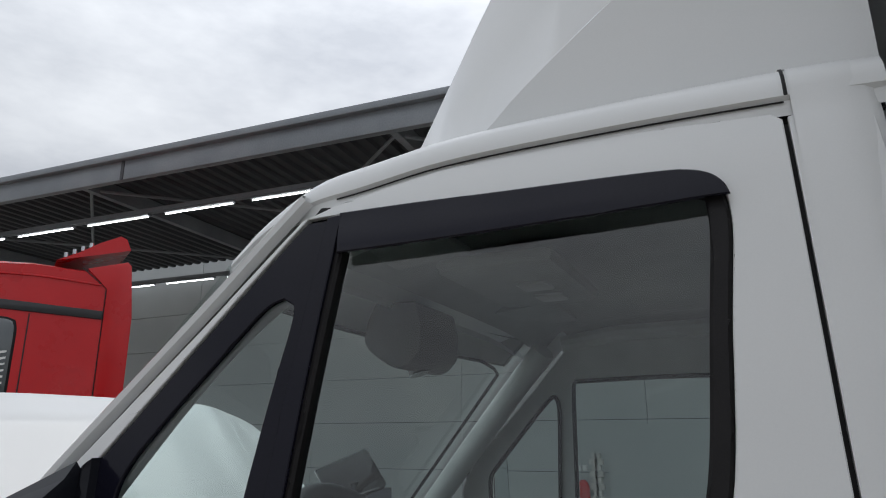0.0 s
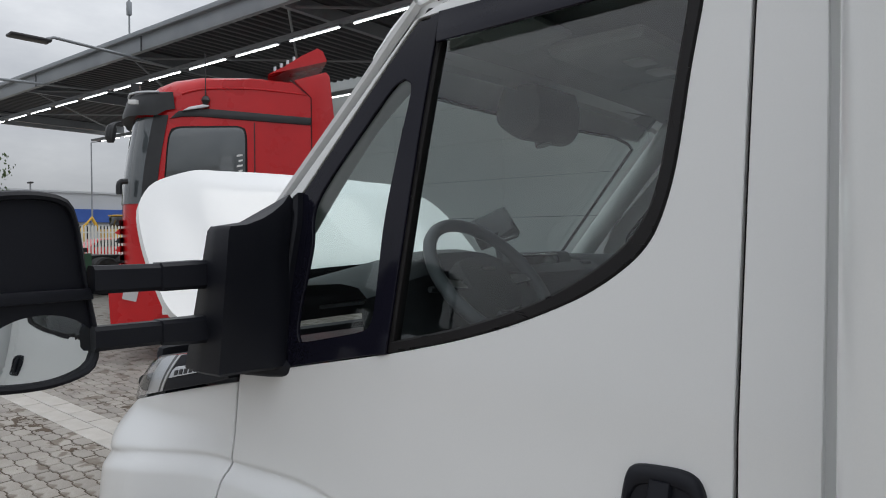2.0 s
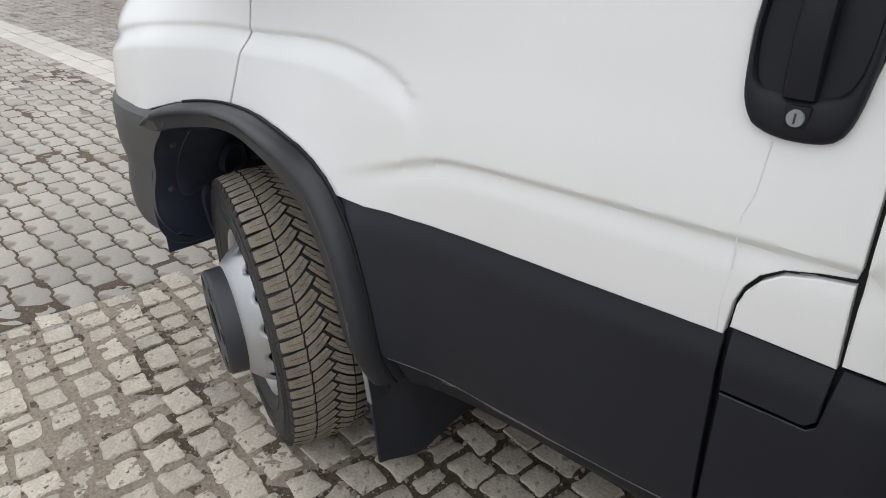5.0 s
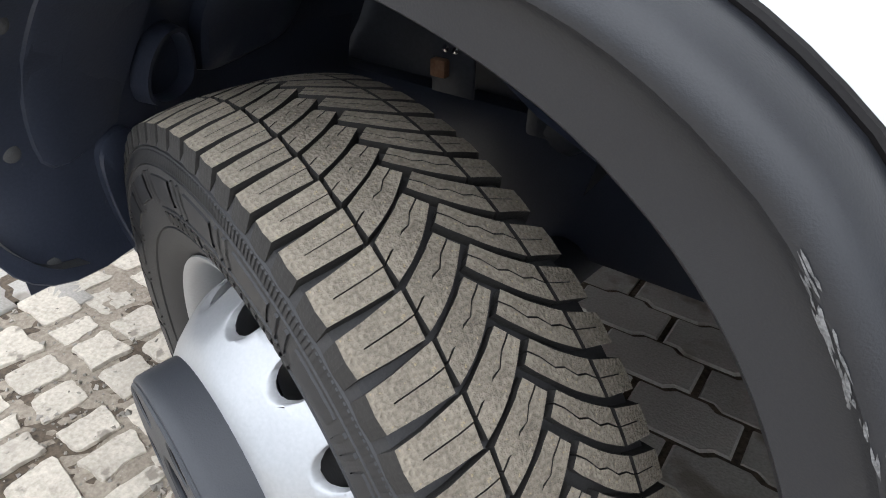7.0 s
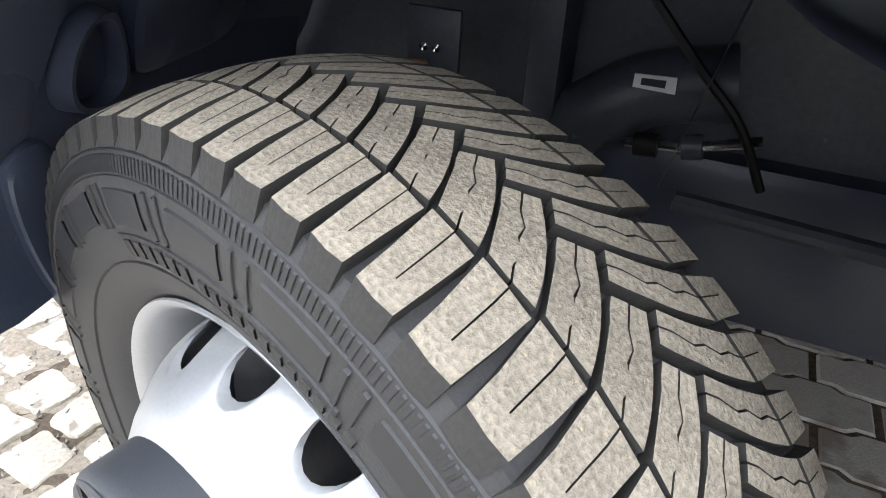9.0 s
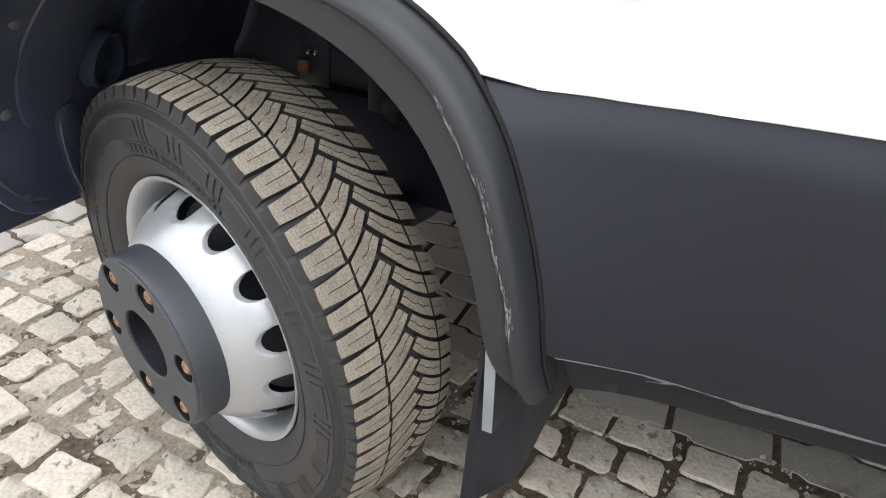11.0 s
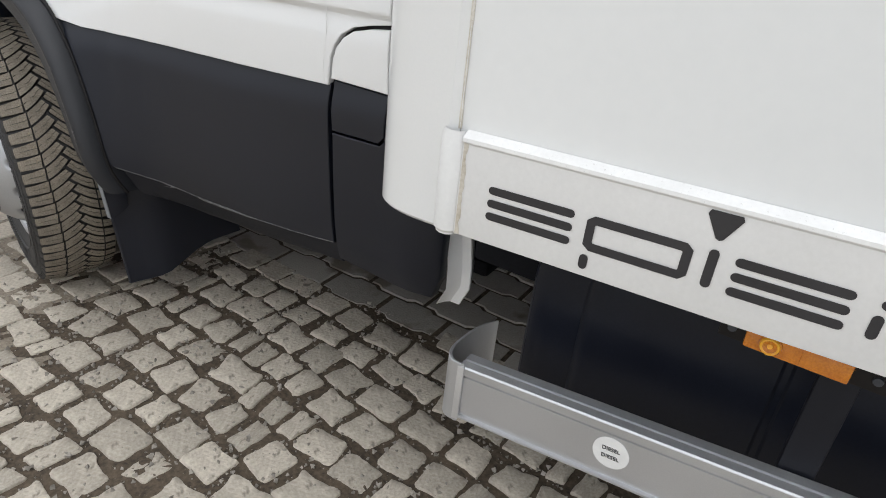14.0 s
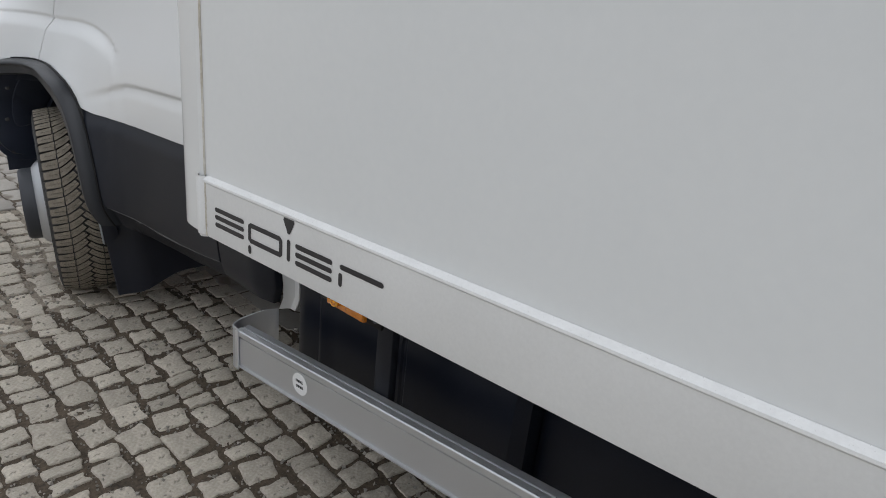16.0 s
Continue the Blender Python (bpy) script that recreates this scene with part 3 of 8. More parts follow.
for dx0, dz0, dx1, dz1, wd in ((-0.08, 0.428, 0.10, 0.434, 0.005), (-0.17, 0.438, -0.14, 0.434, 0.003)):
    flank_panel("scuff_mark", [(dx0, dz0 + 0.012), ((dx0 + dx1) / 2, (dz0 + dz1) / 2 + 0.013), (dx1, dz1 + 0.012), (dx1 - 0.03, dz1 + 0.012 - wd), ((dx0 + dx1) / 2, (dz0 + dz1) / 2 + 0.009 - wd / 2), (dx0 + 0.02, dz0 + 0.012 - wd)], SCUFF, truck, "pale scraped edge", step=0.02, out=0.0048, depth=0.001, rim=0)

# pale wear along the skirt's lower edge
flank_panel("worn_edge", [(-0.270, 0.4725), (-0.208, 0.4585), (-0.093, 0.4435), (0.011, 0.4415), (0.092, 0.4465), (0.208, 0.4595), (0.315, 0.4765), (0.315, 0.4752), (0.208, 0.4580), (0.092, 0.4450), (0.011, 0.4400), (-0.093, 0.4420), (-0.208, 0.4570), (-0.268, 0.4710)], SCUFF, truck, "pale edge for wear and for painted sky sheen", step=0.03, out=0.0050, depth=0.001, rim=0)

# rear flange of the cab, with its row of weld dimples
FLANGE = [(0.40, 0.562), (0.44, 0.580), (0.62, 0.566), (0.8, 0.551), (1.2, 0.548), (1.7, 0.538), (2.1, 0.520)]
rows = []
for z in [0.40 + 1.655 * k / 40 for k in range(41)]:
    xr, yb = curve_at(FLANGE, z), curve_at(SIDE, max(z, 0.5)) + 0.05 * smooth(0.85, 0.72, z)
    rows.append([(xr - 0.034, yb + 0.004, z), (xr - 0.026, yb + 0.022, z), (xr - 0.018, yb + 0.030, z), (xr, yb + 0.031, z), (xr + 0.001, yb + 0.034, z), (xr - 0.01, yb + 0.06, z)])
flange = part("rear_flange", loft(rows), WHITE, truck, "pale welded cab flange", fix=False)
for k in range(20):
    z = 0.86 + k * 0.062
    bm = bmesh.new()
    bmesh.ops.create_uvsphere(bm, u_segments=10, v_segments=6, radius=0.005, matrix=Matrix.Translation((curve_at(FLANGE, z) - 0.009, curve_at(SIDE, z) + 0.031, z)) @ Matrix.Diagonal((1, 0.3, 1, 1)))
    part("weld_dimple", bm, WHITE, flange)

# the wheel arch trim
a_out, a_in = resample([(x, 0, z) for x, z in ARCH_OUT], 56), resample([(x, 0, z) for x, z in ARCH_IN], 56)
PROFILE = [(-0.04, 0.03), (-0.02, 0.006), (0.0, -0.007), (0.025, -0.017), (0.06, -0.026), (0.11, -0.0345), (0.17, -0.0405), (0.24, -0.0445), (0.31, -0.0460), (0.37, -0.0455), (0.41, -0.0430), (0.46, -0.0405), (0.60, -0.0385), (0.93, -0.036), (0.98, -0.031), (1.0, -0.022), (1.0, 0.03), (1.0, 0.09)]
rows = []
for o, i in zip(a_out, a_in):
    base = side_y(o.x, o.z)
    if o.x < -0.9:
        base -= 0.05 * smooth(-0.9, -1.06, o.x)
    base = max(base, 1.185 + 0.02 * smooth(-0.5, -0.3, o.x))
    rows.append([(o.x + (i.x - o.x) * f, base + dy, o.z + (i.z - o.z) * f) for f, dy in PROFILE])
arch = part("wheel_arch_trim", loft(rows), TRIM, truck, "dark grey plastic wheel arch trim with scrapes", fix=True)
bm = bmesh.new()
rnd = random.Random(4)
for k in range(150):
    u = 34 + 15 * rnd.random() ** 0.9
    i0 = int(u)
    o, i = a_out[i0].lerp(a_out[i0 + 1], u - i0), a_in[i0].lerp(a_in[i0 + 1], u - i0)
    f = 0.36 + 0.04 * math.sin(u * 0.9) + rnd.gauss(0, 0.022)
    base = max(side_y(o.x, o.z), 1.185 + 0.02 * smooth(-0.5, -0.3, o.x)) - curve_at([(a, -b) for a, b in PROFILE[2:14]], f) - 0.0006
    c = Vector((o.x + (i.x - o.x) * f, base, o.z + (i.z - o.z) * f))
    t = (a_out[i0 + 1] - a_out[i0]).normalized()
    w = Vector((t.z, 0, -t.x))
    ln, wd = rnd.uniform(0.0015, 0.007), rnd.uniform(0.0002, 0.0008)
    bm.faces.new([bm.verts.new(c + t * ln * a + w * wd * b) for a, b in ((-1, -0.3), (-0.2, -1), (1, -0.2), (0.3, 1), (-0.6, 0.7))])
tagged(part("scrape", bm, SCUFF, arch, "pale scrapes along the trim"), kind="stuff")

# no gap is cut: a black tube stands for the shade beside the trim
gap = [Vector((o.x - (i.x - o.x) * 0.03, max(side_y(o.x, o.z), 1.185 + 0.02 * smooth(-0.5, -0.3, o.x)) - 0.0045, o.z - (i.z - o.z) * 0.03)) for o, i in list(zip(a_out, a_in))[6:]]
part("arch_gap_shade", tube(gap, 0.0034, 8), RUBBERSHADE, arch, "black line put in as shade round the trim")

# front bumper, wrapped round the corner
BUMPER_END = [(0.405, -1.060), (0.491, -1.068), (0.518, -1.075), (0.591, -1.060), (0.668, -1.031), (0.739, -0.983), (0.775, -0.945), (0.797, -0.915), (0.84, -0.905)]
PLAN = [(-0.925, 1.154), (-1.0, 1.147), (-1.1, 1.143), (-1.2, 1.160), (-1.32, 1.215), (-1.45, 1.33), (-1.56, 1.50), (-1.64, 1.75), (-1.68, 2.05), (-1.69, 2.35)]
plan = resample([(x, y, 0) for x, y in PLAN], 40)
plan = plan + [Vector((p.x, 2 * MID - p.y, 0)) for p in reversed(plan[:-1])]
SECTION = [(0.835, 0.10), (0.83, 0.03), (0.815, 0.004), (0.79, 0.0), (0.72, 0.004), (0.66, 0.016), (0.60, 0.012), (0.52, 0.018), (0.46, 0.034), (0.42, 0.062), (0.405, 0.10)]
section = [(p.x, p.y) for p in resample([(z, d, 0) for z, d in SECTION], 34)]
bumper_end = [(p.x, p.y) for p in resample([(z, x, 0) for z, x in BUMPER_END], 40)]
for _ in range(6):
    bumper_end[1:-1] = [(b[0], (a[1] + b[1] + c[1]) / 3) for a, b, c in zip(bumper_end, bumper_end[1:], bumper_end[2:])]
rows = []
for i, p in enumerate(plan):
    a, b = plan[max(i - 1, 0)], plan[min(i + 1, len(plan) - 1)]
    t = (b - a).normalized()
    inward = Vector((t.y, -t.x, 0))
    if inward.dot(Vector((-0.7, MID, 0)) - p) < 0:
        inward = -inward
    end = min(i, len(plan) - 1 - i)
    rows.append([(p + inward * d) + Vector(((curve_at(bumper_end, z) + 0.925) * smooth(9, 0, end), 0, z + 0.05 * smooth(12, 0, end) * smooth(0.60, 0.4, z))) for z, d in section])
part("front_bumper", loft(rows), BUMPER, truck, "grey plastic front bumper", fix=True)

# headlight and the black wedge with its chrome badge, next to the wing
LAMP_LOW = [(-1.50, 0.935), (-1.42, 0.965), (-1.345, 1.018), (-1.30, 1.072), (-1.25, 1.100), (-1.05, 1.151), (-0.90, 1.186), (-0.79, 1.215)]
LAMP_HIGH = [(-1.50, 1.02), (-1.40, 1.10), (-1.30, 1.168), (-1.20, 1.210), (-1.10, 1.236), (-1.0, 1.252), (-0.80, 1.268)]


def lamp_y(x, f):
    return side_y(x, 1.1) - 0.004 + 0.05 * f * f * (0.2 + min(1.0, max(0.0, (-0.8 - x) / 0.66)))


def lamp_rows(x0, x1, n, sink=0.0):
    out = []
    for k in range(n + 1):
        xb = x0 + (x1 - x0) * k / n
        row = []
        for f in [j / 8 for j in range(9)]:
            x = xb + 0.05 * f * smooth(-0.80, -1.0, xb)
            zb, zt = curve_at(LAMP_LOW, x), curve_at(LAMP_HIGH, x)
            row.append((x, lamp_y(x, f) + sink, zb + (zt - zb) * f))
        out.append(row)
    return out


wedge = part("lamp_wedge", shell(loft(lamp_rows(-0.795, -1.05, 8)), (0, 1, 0), 0.03, 0.002), BLACKPLASTIC, truck, "black wedge beside the headlight")
part("wedge_trim", shell(loft(lamp_rows(-1.05, -1.062, 1, -0.001)), (0, 1, 0), 0.02, 0.001), ALU, wedge, "pale trim line")
lamp = part("headlight", shell(loft(lamp_rows(-1.062, -1.48, 14)), (0, 1, 0), 0.05, 0.003), LAMPGLASS, truck, "clear wrap-round headlight")
part("lamp_shade", loft(lamp_rows(-1.066, -1.10, 3, 0.012)), DARKPART, lamp, "dark inner bezel")
part("reflector", loft(lamp_rows(-1.10, -1.46, 10, 0.03)), ALUTOP, lamp, "silver reflector")
part("lamp_tube", tube([(-1.24, side_y(-1.24, 1.1) + 0.02, 1.14), (-1.28, side_y(-1.28, 1.1) + 0.10, 1.14)], 0.024, 18), DARKPART, lamp)


def badge_place(x, z):
    f = (z - curve_at(LAMP_LOW, x)) / (curve_at(LAMP_HIGH, x) - curve_at(LAMP_LOW, x))
    return (x, lamp_y(x, max(0.0, min(1.0, f))) - 0.003, z)


bm = fill([(-1.022, 1.190), (-0.86, 1.229), (-0.842, 1.240), (-0.842, 1.252), (-1.0, 1.222), (-1.012, 1.212)], (), 0.02, None, badge_place)
badge = part("badge_plate", shell(bm, (0, 1, 0), 0.004, 0.001), CHROME, wedge, "chrome badge with dark bars")
for k in range(8):
    x = -0.998 + k * 0.0185
    z = 1.200 + (x + 0.998) * 0.225
    bm = fill([(x, z), (x + 0.012, z + 0.003), (x + 0.012, z + 0.016), (x, z + 0.013)], (), 0, None, lambda a, c: (badge_place(a, c)[0], badge_place(a, c)[1] - 0.0012, badge_place(a, c)[2]))
    part("badge_bar", bm, INK, badge, soft=False)

# roof with gutter, windscreen pillars and screen
ROOF_HALF = [(0.852, -0.002), (0.8575, 0.003), (0.8565, 0.012), (0.851, 0.030), (0.838, 0.046), (0.815, 0.058), (0.79, 0.062), (0.77, 0.060), (0.755, 0.064), (0.70, 0.086), (0.55, 0.115), (0.3, 0.135), (0.0, 0.142)]
ROOF_LINE = [(-0.47, 1.99), (-0.40, 2.035), (-0.30, 2.066), (-0.20, 2.078), (-0.05, 2.097), (0.2, 2.103), (0.40, 2.101), (0.515, 2.096)]
rows = []
for k in range(36):
    x = -0.47 + 0.985 * k / 35
    zb = curve_at(ROOF_LINE, x)
    tuck = 0.10 * smooth(-0.25, -0.5, x)
    half = [(w * (1 - tuck * 0.4), dz * (1 - 0.55 * smooth(-0.2, -0.5, x))) for w, dz in ROOF_HALF]
    line = [(x - 0.06 * smooth(-0.2, -0.47, x) * (1 - (w / 0.86) ** 2), MID - w, zb + dz) for w, dz in half]
    line += [(px, 2 * MID - py, pz) for px, py, pz in reversed(line[:-1])]
    rows.append(line)
roof_bm = loft(rows)
part("cab_roof", shell(roof_bm, (0, 0, -1), 0.02, 0.0), WHITE, truck, "white painted cab roof")
part("roof_seam", tube([(0.409, MID - w - 0.0004, curve_at(ROOF_LINE, 0.409) + dz + 0.0002) for w, dz in ROOF_HALF[1:8]], 0.0022, 6), RUBBERSHADE, truck, "dark roof seam")
corner = []
for x, tuck in ((0.4135, 0.0), (0.44, 0.0), (0.47, 0.0), (0.49, 0.002), (0.500, 0.006), (0.506, 0.014)):
    zb = curve_at(ROOF_LINE, x)
    low = [(MID - side_y(x, zb + dz) + o, dz) for dz, o in ((-0.30, -0.0022), (-0.20, -0.0004), (-0.12, 0.0006), (-0.06, 0.002), (-0.03, 0.003), (-0.01, 0.004))]
    corner.append([(x, MID - w - 0.001 + tuck, zb + dz + 0.001 - tuck * 0.5) for w, dz in low + ROOF_HALF[2:9]])
# thin black tube draws the shadow under the roof's lower lip
part("gutter_shade", tube([(x, MID - 0.8545, curve_at(ROOF_LINE, x) - 0.0045) for x in [-0.24 + 0.0323 * k for k in range(21)]], 0.0014, 6), RUBBERSHADE, truck, "gutter shade drawn as a dark line")
part("roof_rear_corner", loft(corner), WHITE, truck, "white rear roof corner", fix=False)
rows = [[(p[0], p[1], p[2] - 0.035) for p in r[3:-3]] for r in rows[2:]]
part("headliner", loft(rows), HEADLINER, truck, "grey fabric headliner")
for sgn, nm in ((1, "near"), (-1, "far")):
    def ymap(y):
        return y if sgn == 1 else 2 * MID - y
    line = resample([(-0.285, 1.490, 2.066), (-0.36, 1.480, 1.992), (-0.45, 1.468, 1.900), (-0.66, 1.436, 1.692), (-0.745, 1.424, 1.605), (-0.88, 1.412, 1.46), (-1.0, 1.41, 1.33)], 20)
    rows = []
    for p in line:
        off = [(0.0, 0.006), (-0.006, -0.010), (-0.016, -0.012), (-0.027, 0.0), (-0.034, 0.03), (-0.034, 0.07), (0.012, 0.075)]
        rows.append([(p.x + a * 0.7, ymap(p.y + b), p.z - a * 0.7) for a, b in off])
    part("windscreen_pillar", loft(rows), WHITE, truck, "white painted windscreen pillar", fix=True)
    line = resample([(-0.40, 1.60, 2.02), (-0.55, 1.545, 1.87), (-0.75, 1.52, 1.64), (-0.93, 1.51, 1.42)], 14)
    part("pillar_trim", tube([(p.x + 0.03, ymap(p.y), p.z - 0.01) for p in line], 0.044, 12), PILLARTRIM, truck, "pale inner pillar trim")
ws_rows = []
for k in range(17):
    f = k / 16
    top, low = (-0.445, 2.055), (-1.04, 1.36)
    zz, xx = top[1] + (low[1] - top[1]) * f, top[0] + (low[0] - top[0]) * f
    half = 0.80 + 0.10 * f
    ws_rows.append([(xx - 0.14 * (1 - (u * u)), MID + half * u, zz + 0.02 * (1 - u * u)) for u in [j / 12 - 1 for j in range(25)]])
ws = part("windscreen", loft(ws_rows), CLEARGLASS, truck, "clear windscreen")
ws.visible_shadow = False
frit = [ws_rows[2][j] for j in range(2, 22)] + [Vector(ws_rows[2][22]).lerp(ws_rows[3][23], 0.35), Vector(ws_rows[2][23]).lerp(ws_rows[3][23], 0.75)] + [ws_rows[k][23] for k in range(4, 16)]
part("windscreen_frit", tube([(p[0] + 0.016, p[1] - 0.004, p[2] - 0.010) for p in frit], 0.0065, 8), RUBBERSHADE, truck, "black windscreen border")
part("windscreen_band", loft([[(p[0] - 0.003, p[1], p[2] + 0.002) for p in r] for r in ws_rows[-3:]]), GLOSSBLACK, truck, "black band under the windscreen")
cowl = [[(-1.02 - 0.14 * (1 - u * u), MID + 0.9 * u, 1.365), (-1.10 - 0.14 * (1 - u * u), MID + 0.9 * u, 1.355), (-1.22 - 0.14 * (1 - u * u), MID + 0.88 * u, 1.30), (-1.30 - 0.12 * (1 - u * u), MID + 0.86 * u, 1.24)] for u in [j / 12 - 1 for j in range(25)]]
part("wiper_cowl", loft(cowl), BLACKPLASTIC, truck, "black plastic cowl", fix=True)
for y0, y1 in ((1.62, 2.26), (2.36, 3.02)):
    wiper = part("wiper", tube([(-1.16, y0, 1.345), (-1.175, y0 + 0.12, 1.365), (-1.165, y0 + 0.40, 1.385)], 0.009, 8), BLACKPLASTIC, truck, "black wiper arm")
    part("wiper_blade", tube([(-1.135, y0 + 0.06, 1.395), (-1.165, y0 + 0.40, 1.380), (-1.15, y1 + 0.03, 1.40)], 0.008, 6), RUBBERSHADE, wiper)

# raised bonnet: the outer skin faces back towards the screen
BONNET = [(1.30, 0.86), (1.34, 0.885), (1.40, 0.888), (1.47, 0.885), (1.567, 0.872), (1.668, 0.842), (1.733, 0.788), (1.769, 0.733), (1.797, 0.655), (1.823, 0.55), (1.836, 0.44), (1.844, 0.25), (1.846, 0.0)]
half = resample([(-w, z, 0) for z, w in BONNET], 64)
loop = [(MID + p.x, p.y) for p in half] + [(MID - p.x, p.y) for p in reversed(half[:-1])]


def bonnet_place(y, z):
    u = (y - MID) / 0.89
    swell = 0.05 * (1 - min(1, u * u)) * smooth(1.3, 1.45, z) * smooth(1.86, 1.72, z) + 0.012 * math.exp(-((abs(u) - 0.62) / 0.1) ** 2)
    return (-1.362 - 0.9 * (z - 1.32) + swell * 0.7, y, z + swell * 0.6)


curve = resample([(w, z, 0) for z, w in BONNET], 40)
rows = [[bonnet_place(MID + max(p.x, 0.01) * math.sin(radians(6 * k)), p.y) for k in range(-15, 16)] for p in curve]
part("bonnet", shell(loft(rows), Vector((-0.74, 0, -0.67)), 0.025, 0.0), WHITE, truck, "raised white bonnet with its outer skin facing back")

# wind spoiler on the roof
TOP_LINE = [(-0.225, 2.205), (-0.20, 2.243), (-0.12, 2.395), (-0.048, 2.53), (0.06, 2.70), (0.3, 2.98), (0.55, 3.16)]
FOLD_LINE = [(-0.06, 2.172), (-0.016, 2.207), (0.029, 2.251), (0.115, 2.321), (0.181, 2.372), (0.35, 2.50), (0.53, 2.63)]
spoil = []
for k in range(26):
    f = k / 25
    x = -0.225 + 0.755 * f
    top = curve_at(TOP_LINE, x)
    base = 2.160 - 0.012 * f
    fold = min(top - 0.01, max(base + 0.004, curve_at(FOLD_LINE, x)))
    lean = 0.63 - 0.0 * f
    wide = 0.742 - 0.09 * smooth(-0.10, -0.225, x)
    sec = [(wide, base), (wide - 0.002, base + 0.002), (wide - 0.003, fold - 0.002), (wide - 0.008, fold + 0.004)]
    sec += [(wide - 0.008 + (lean - wide + 0.016) * g, fold + 0.004 + (top - fold - 0.012) * g) for g in (0.35, 0.7, 1.0)]
    sec += [(lean - 0.01, top), (lean - 0.03, top + 0.004), (0.3, top + 0.02), (0, top + 0.025)]
    line = [(x, MID - w, z) for w, z in sec]
    line += [(a_, 2 * MID - b_, c_) for a_, b_, c_ in reversed(line[:-1])]
    spoil.append(line)
part("roof_spoiler", shell(loft(spoil), (0.3, 0, -0.7), 0.02, 0.0), WHITE, truck, "white roof wind spoiler", angle=30)
part("spoiler_seal", tube([(x, MID - 0.745, 2.1585 - 0.012 * (x + 0.225) / 0.755 + 0.002) for x in [-0.02 + 0.05 * k for k in range(11)]], 0.0035, 6), RUBBERSHADE, truck, "dark spoiler seal")
part("roof_beacon_base", tube(resample([(-0.43, 1.60, 2.075), (-0.36, 1.60, 2.118), (-0.28, 1.60, 2.142), (-0.20, 1.60, 2.152)], 10), 0.014, 8), DARKPART, truck, "dark roof edge trim")

# side window, quarter window, rubber and wind deflector
GLASSLOOP = round_loop([(-0.235, 2.02), (0.028, 2.015), (0.27, 2.004), (0.310, 1.985), (0.314, 1.941), (0.300, 1.821), (0.286, 1.662), (0.267, 1.592), (0.224, 1.535), (0.127, 1.472), (0.024, 1.429), (-0.09, 1.392), (-0.262, 1.351)])
pane = part("side_window", fill(GLASSLOOP, (), 0.06, None, flank(-0.012)), SIDEGLASS, door, "tinted side window glass")
pane.visible_shadow = False
SEALOUT = round_loop([(-0.21, 2.036), (0.029, 2.029), (0.285, 2.019), (0.314, 2.007), (0.328, 1.985), (0.332, 1.941), (0.325, 1.88), (0.318, 1.821), (0.312, 1.74), (0.304, 1.657), (0.286, 1.586), (0.267, 1.55), (0.238, 1.521), (0.19, 1.485), (0.136, 1.456), (0.03, 1.412), (-0.087, 1.375), (-0.264, 1.331), (-0.277, 1.331), (-0.255, 1.70), (-0.232, 2.03)])
SEALIN = round_loop([(-0.205, 2.012), (0.028, 2.008), (0.27, 1.998), (0.304, 1.982), (0.308, 1.941), (0.295, 1.821), (0.281, 1.664), (0.263, 1.597), (0.220, 1.540), (0.125, 1.478), (0.024, 1.435), (-0.09, 1.398), (-0.252, 1.358), (-0.232, 1.70)])
flank_panel("window_seal", SEALOUT, RUBBERSHADE, door, "black rubber window seal", holes=[SEALIN], step=0.03, out=0.001, depth=0.02, rim=0.004)
flank_panel("division_bar", [(-0.240, 2.032), (-0.214, 2.034), (-0.236, 1.76), (-0.262, 1.331), (-0.292, 1.326), (-0.268, 1.74)], GLOSSBLACK, door, "black division bar", step=0.03, out=0.007, depth=0.02)
QGLASS = round_loop([(-0.331, 1.897), (-0.302, 1.905), (-0.283, 1.894), (-0.279, 1.872), (-0.293, 1.79), (-0.306, 1.70), (-0.318, 1.60), (-0.318, 1.50), (-0.318, 1.40), (-0.332, 1.375), (-0.36, 1.364), (-0.53, 1.328), (-0.552, 1.326), (-0.566, 1.345), (-0.565, 1.40), (-0.55, 1.50), (-0.545, 1.56), (-0.558, 1.60), (-0.552, 1.65), (-0.499, 1.717), (-0.386, 1.838)])
flank_panel("quarter_frame", [(-0.282, 2.030), (-0.238, 2.030), (-0.264, 1.74), (-0.289, 1.328), (-0.61, 1.260), (-0.696, 1.243), (-0.696, 1.578), (-0.619, 1.657), (-0.425, 1.872)], GLOSSBLACK, door, "gloss black quarter window surround", holes=[QGLASS], step=0.03, out=-0.001, depth=0.006, rim=0.002)
qp = part("quarter_window", fill(QGLASS, (), 0.06, None, flank(-0.008)), SIDEGLASS, door, "tinted quarter window glass")
qp.visible_shadow = False
VISOR = round_loop([(-0.221, 2.038), (-0.096, 2.036), (0.029, 2.031), (0.139, 2.028), (0.238, 2.0245), (0.285, 2.021), (0.314, 2.010), (0.329, 1.992), (0.3335, 1.976), (0.145, 1.970), (-0.021, 1.967), (-0.208, 1.966)])
part("wind_deflector", shell(fill(VISOR, (), 0.03, 0.012, lambda x, z: (x, side_y(x, z) - 0.006 - 0.009 * smooth(2.04, 1.97, z), z)), (0, 1, 0), 0.005, 0.002), GLOSSBLACK, door, "smoked wind deflector")

STREAK = [(0.305, 1.02), (0.304, 0.96), (0.296, 0.935), (0.300, 0.87), (0.297, 0.82), (0.300, 0.787)]
flank_panel("thin_streak", [(x - 0.0006, z) for x, z in STREAK] + [(x + 0.0006, z) for x, z in reversed(STREAK)], RAILWHITE, door, "thin grey streak", step=0, out=0.0007, depth=0.0004, rim=0)

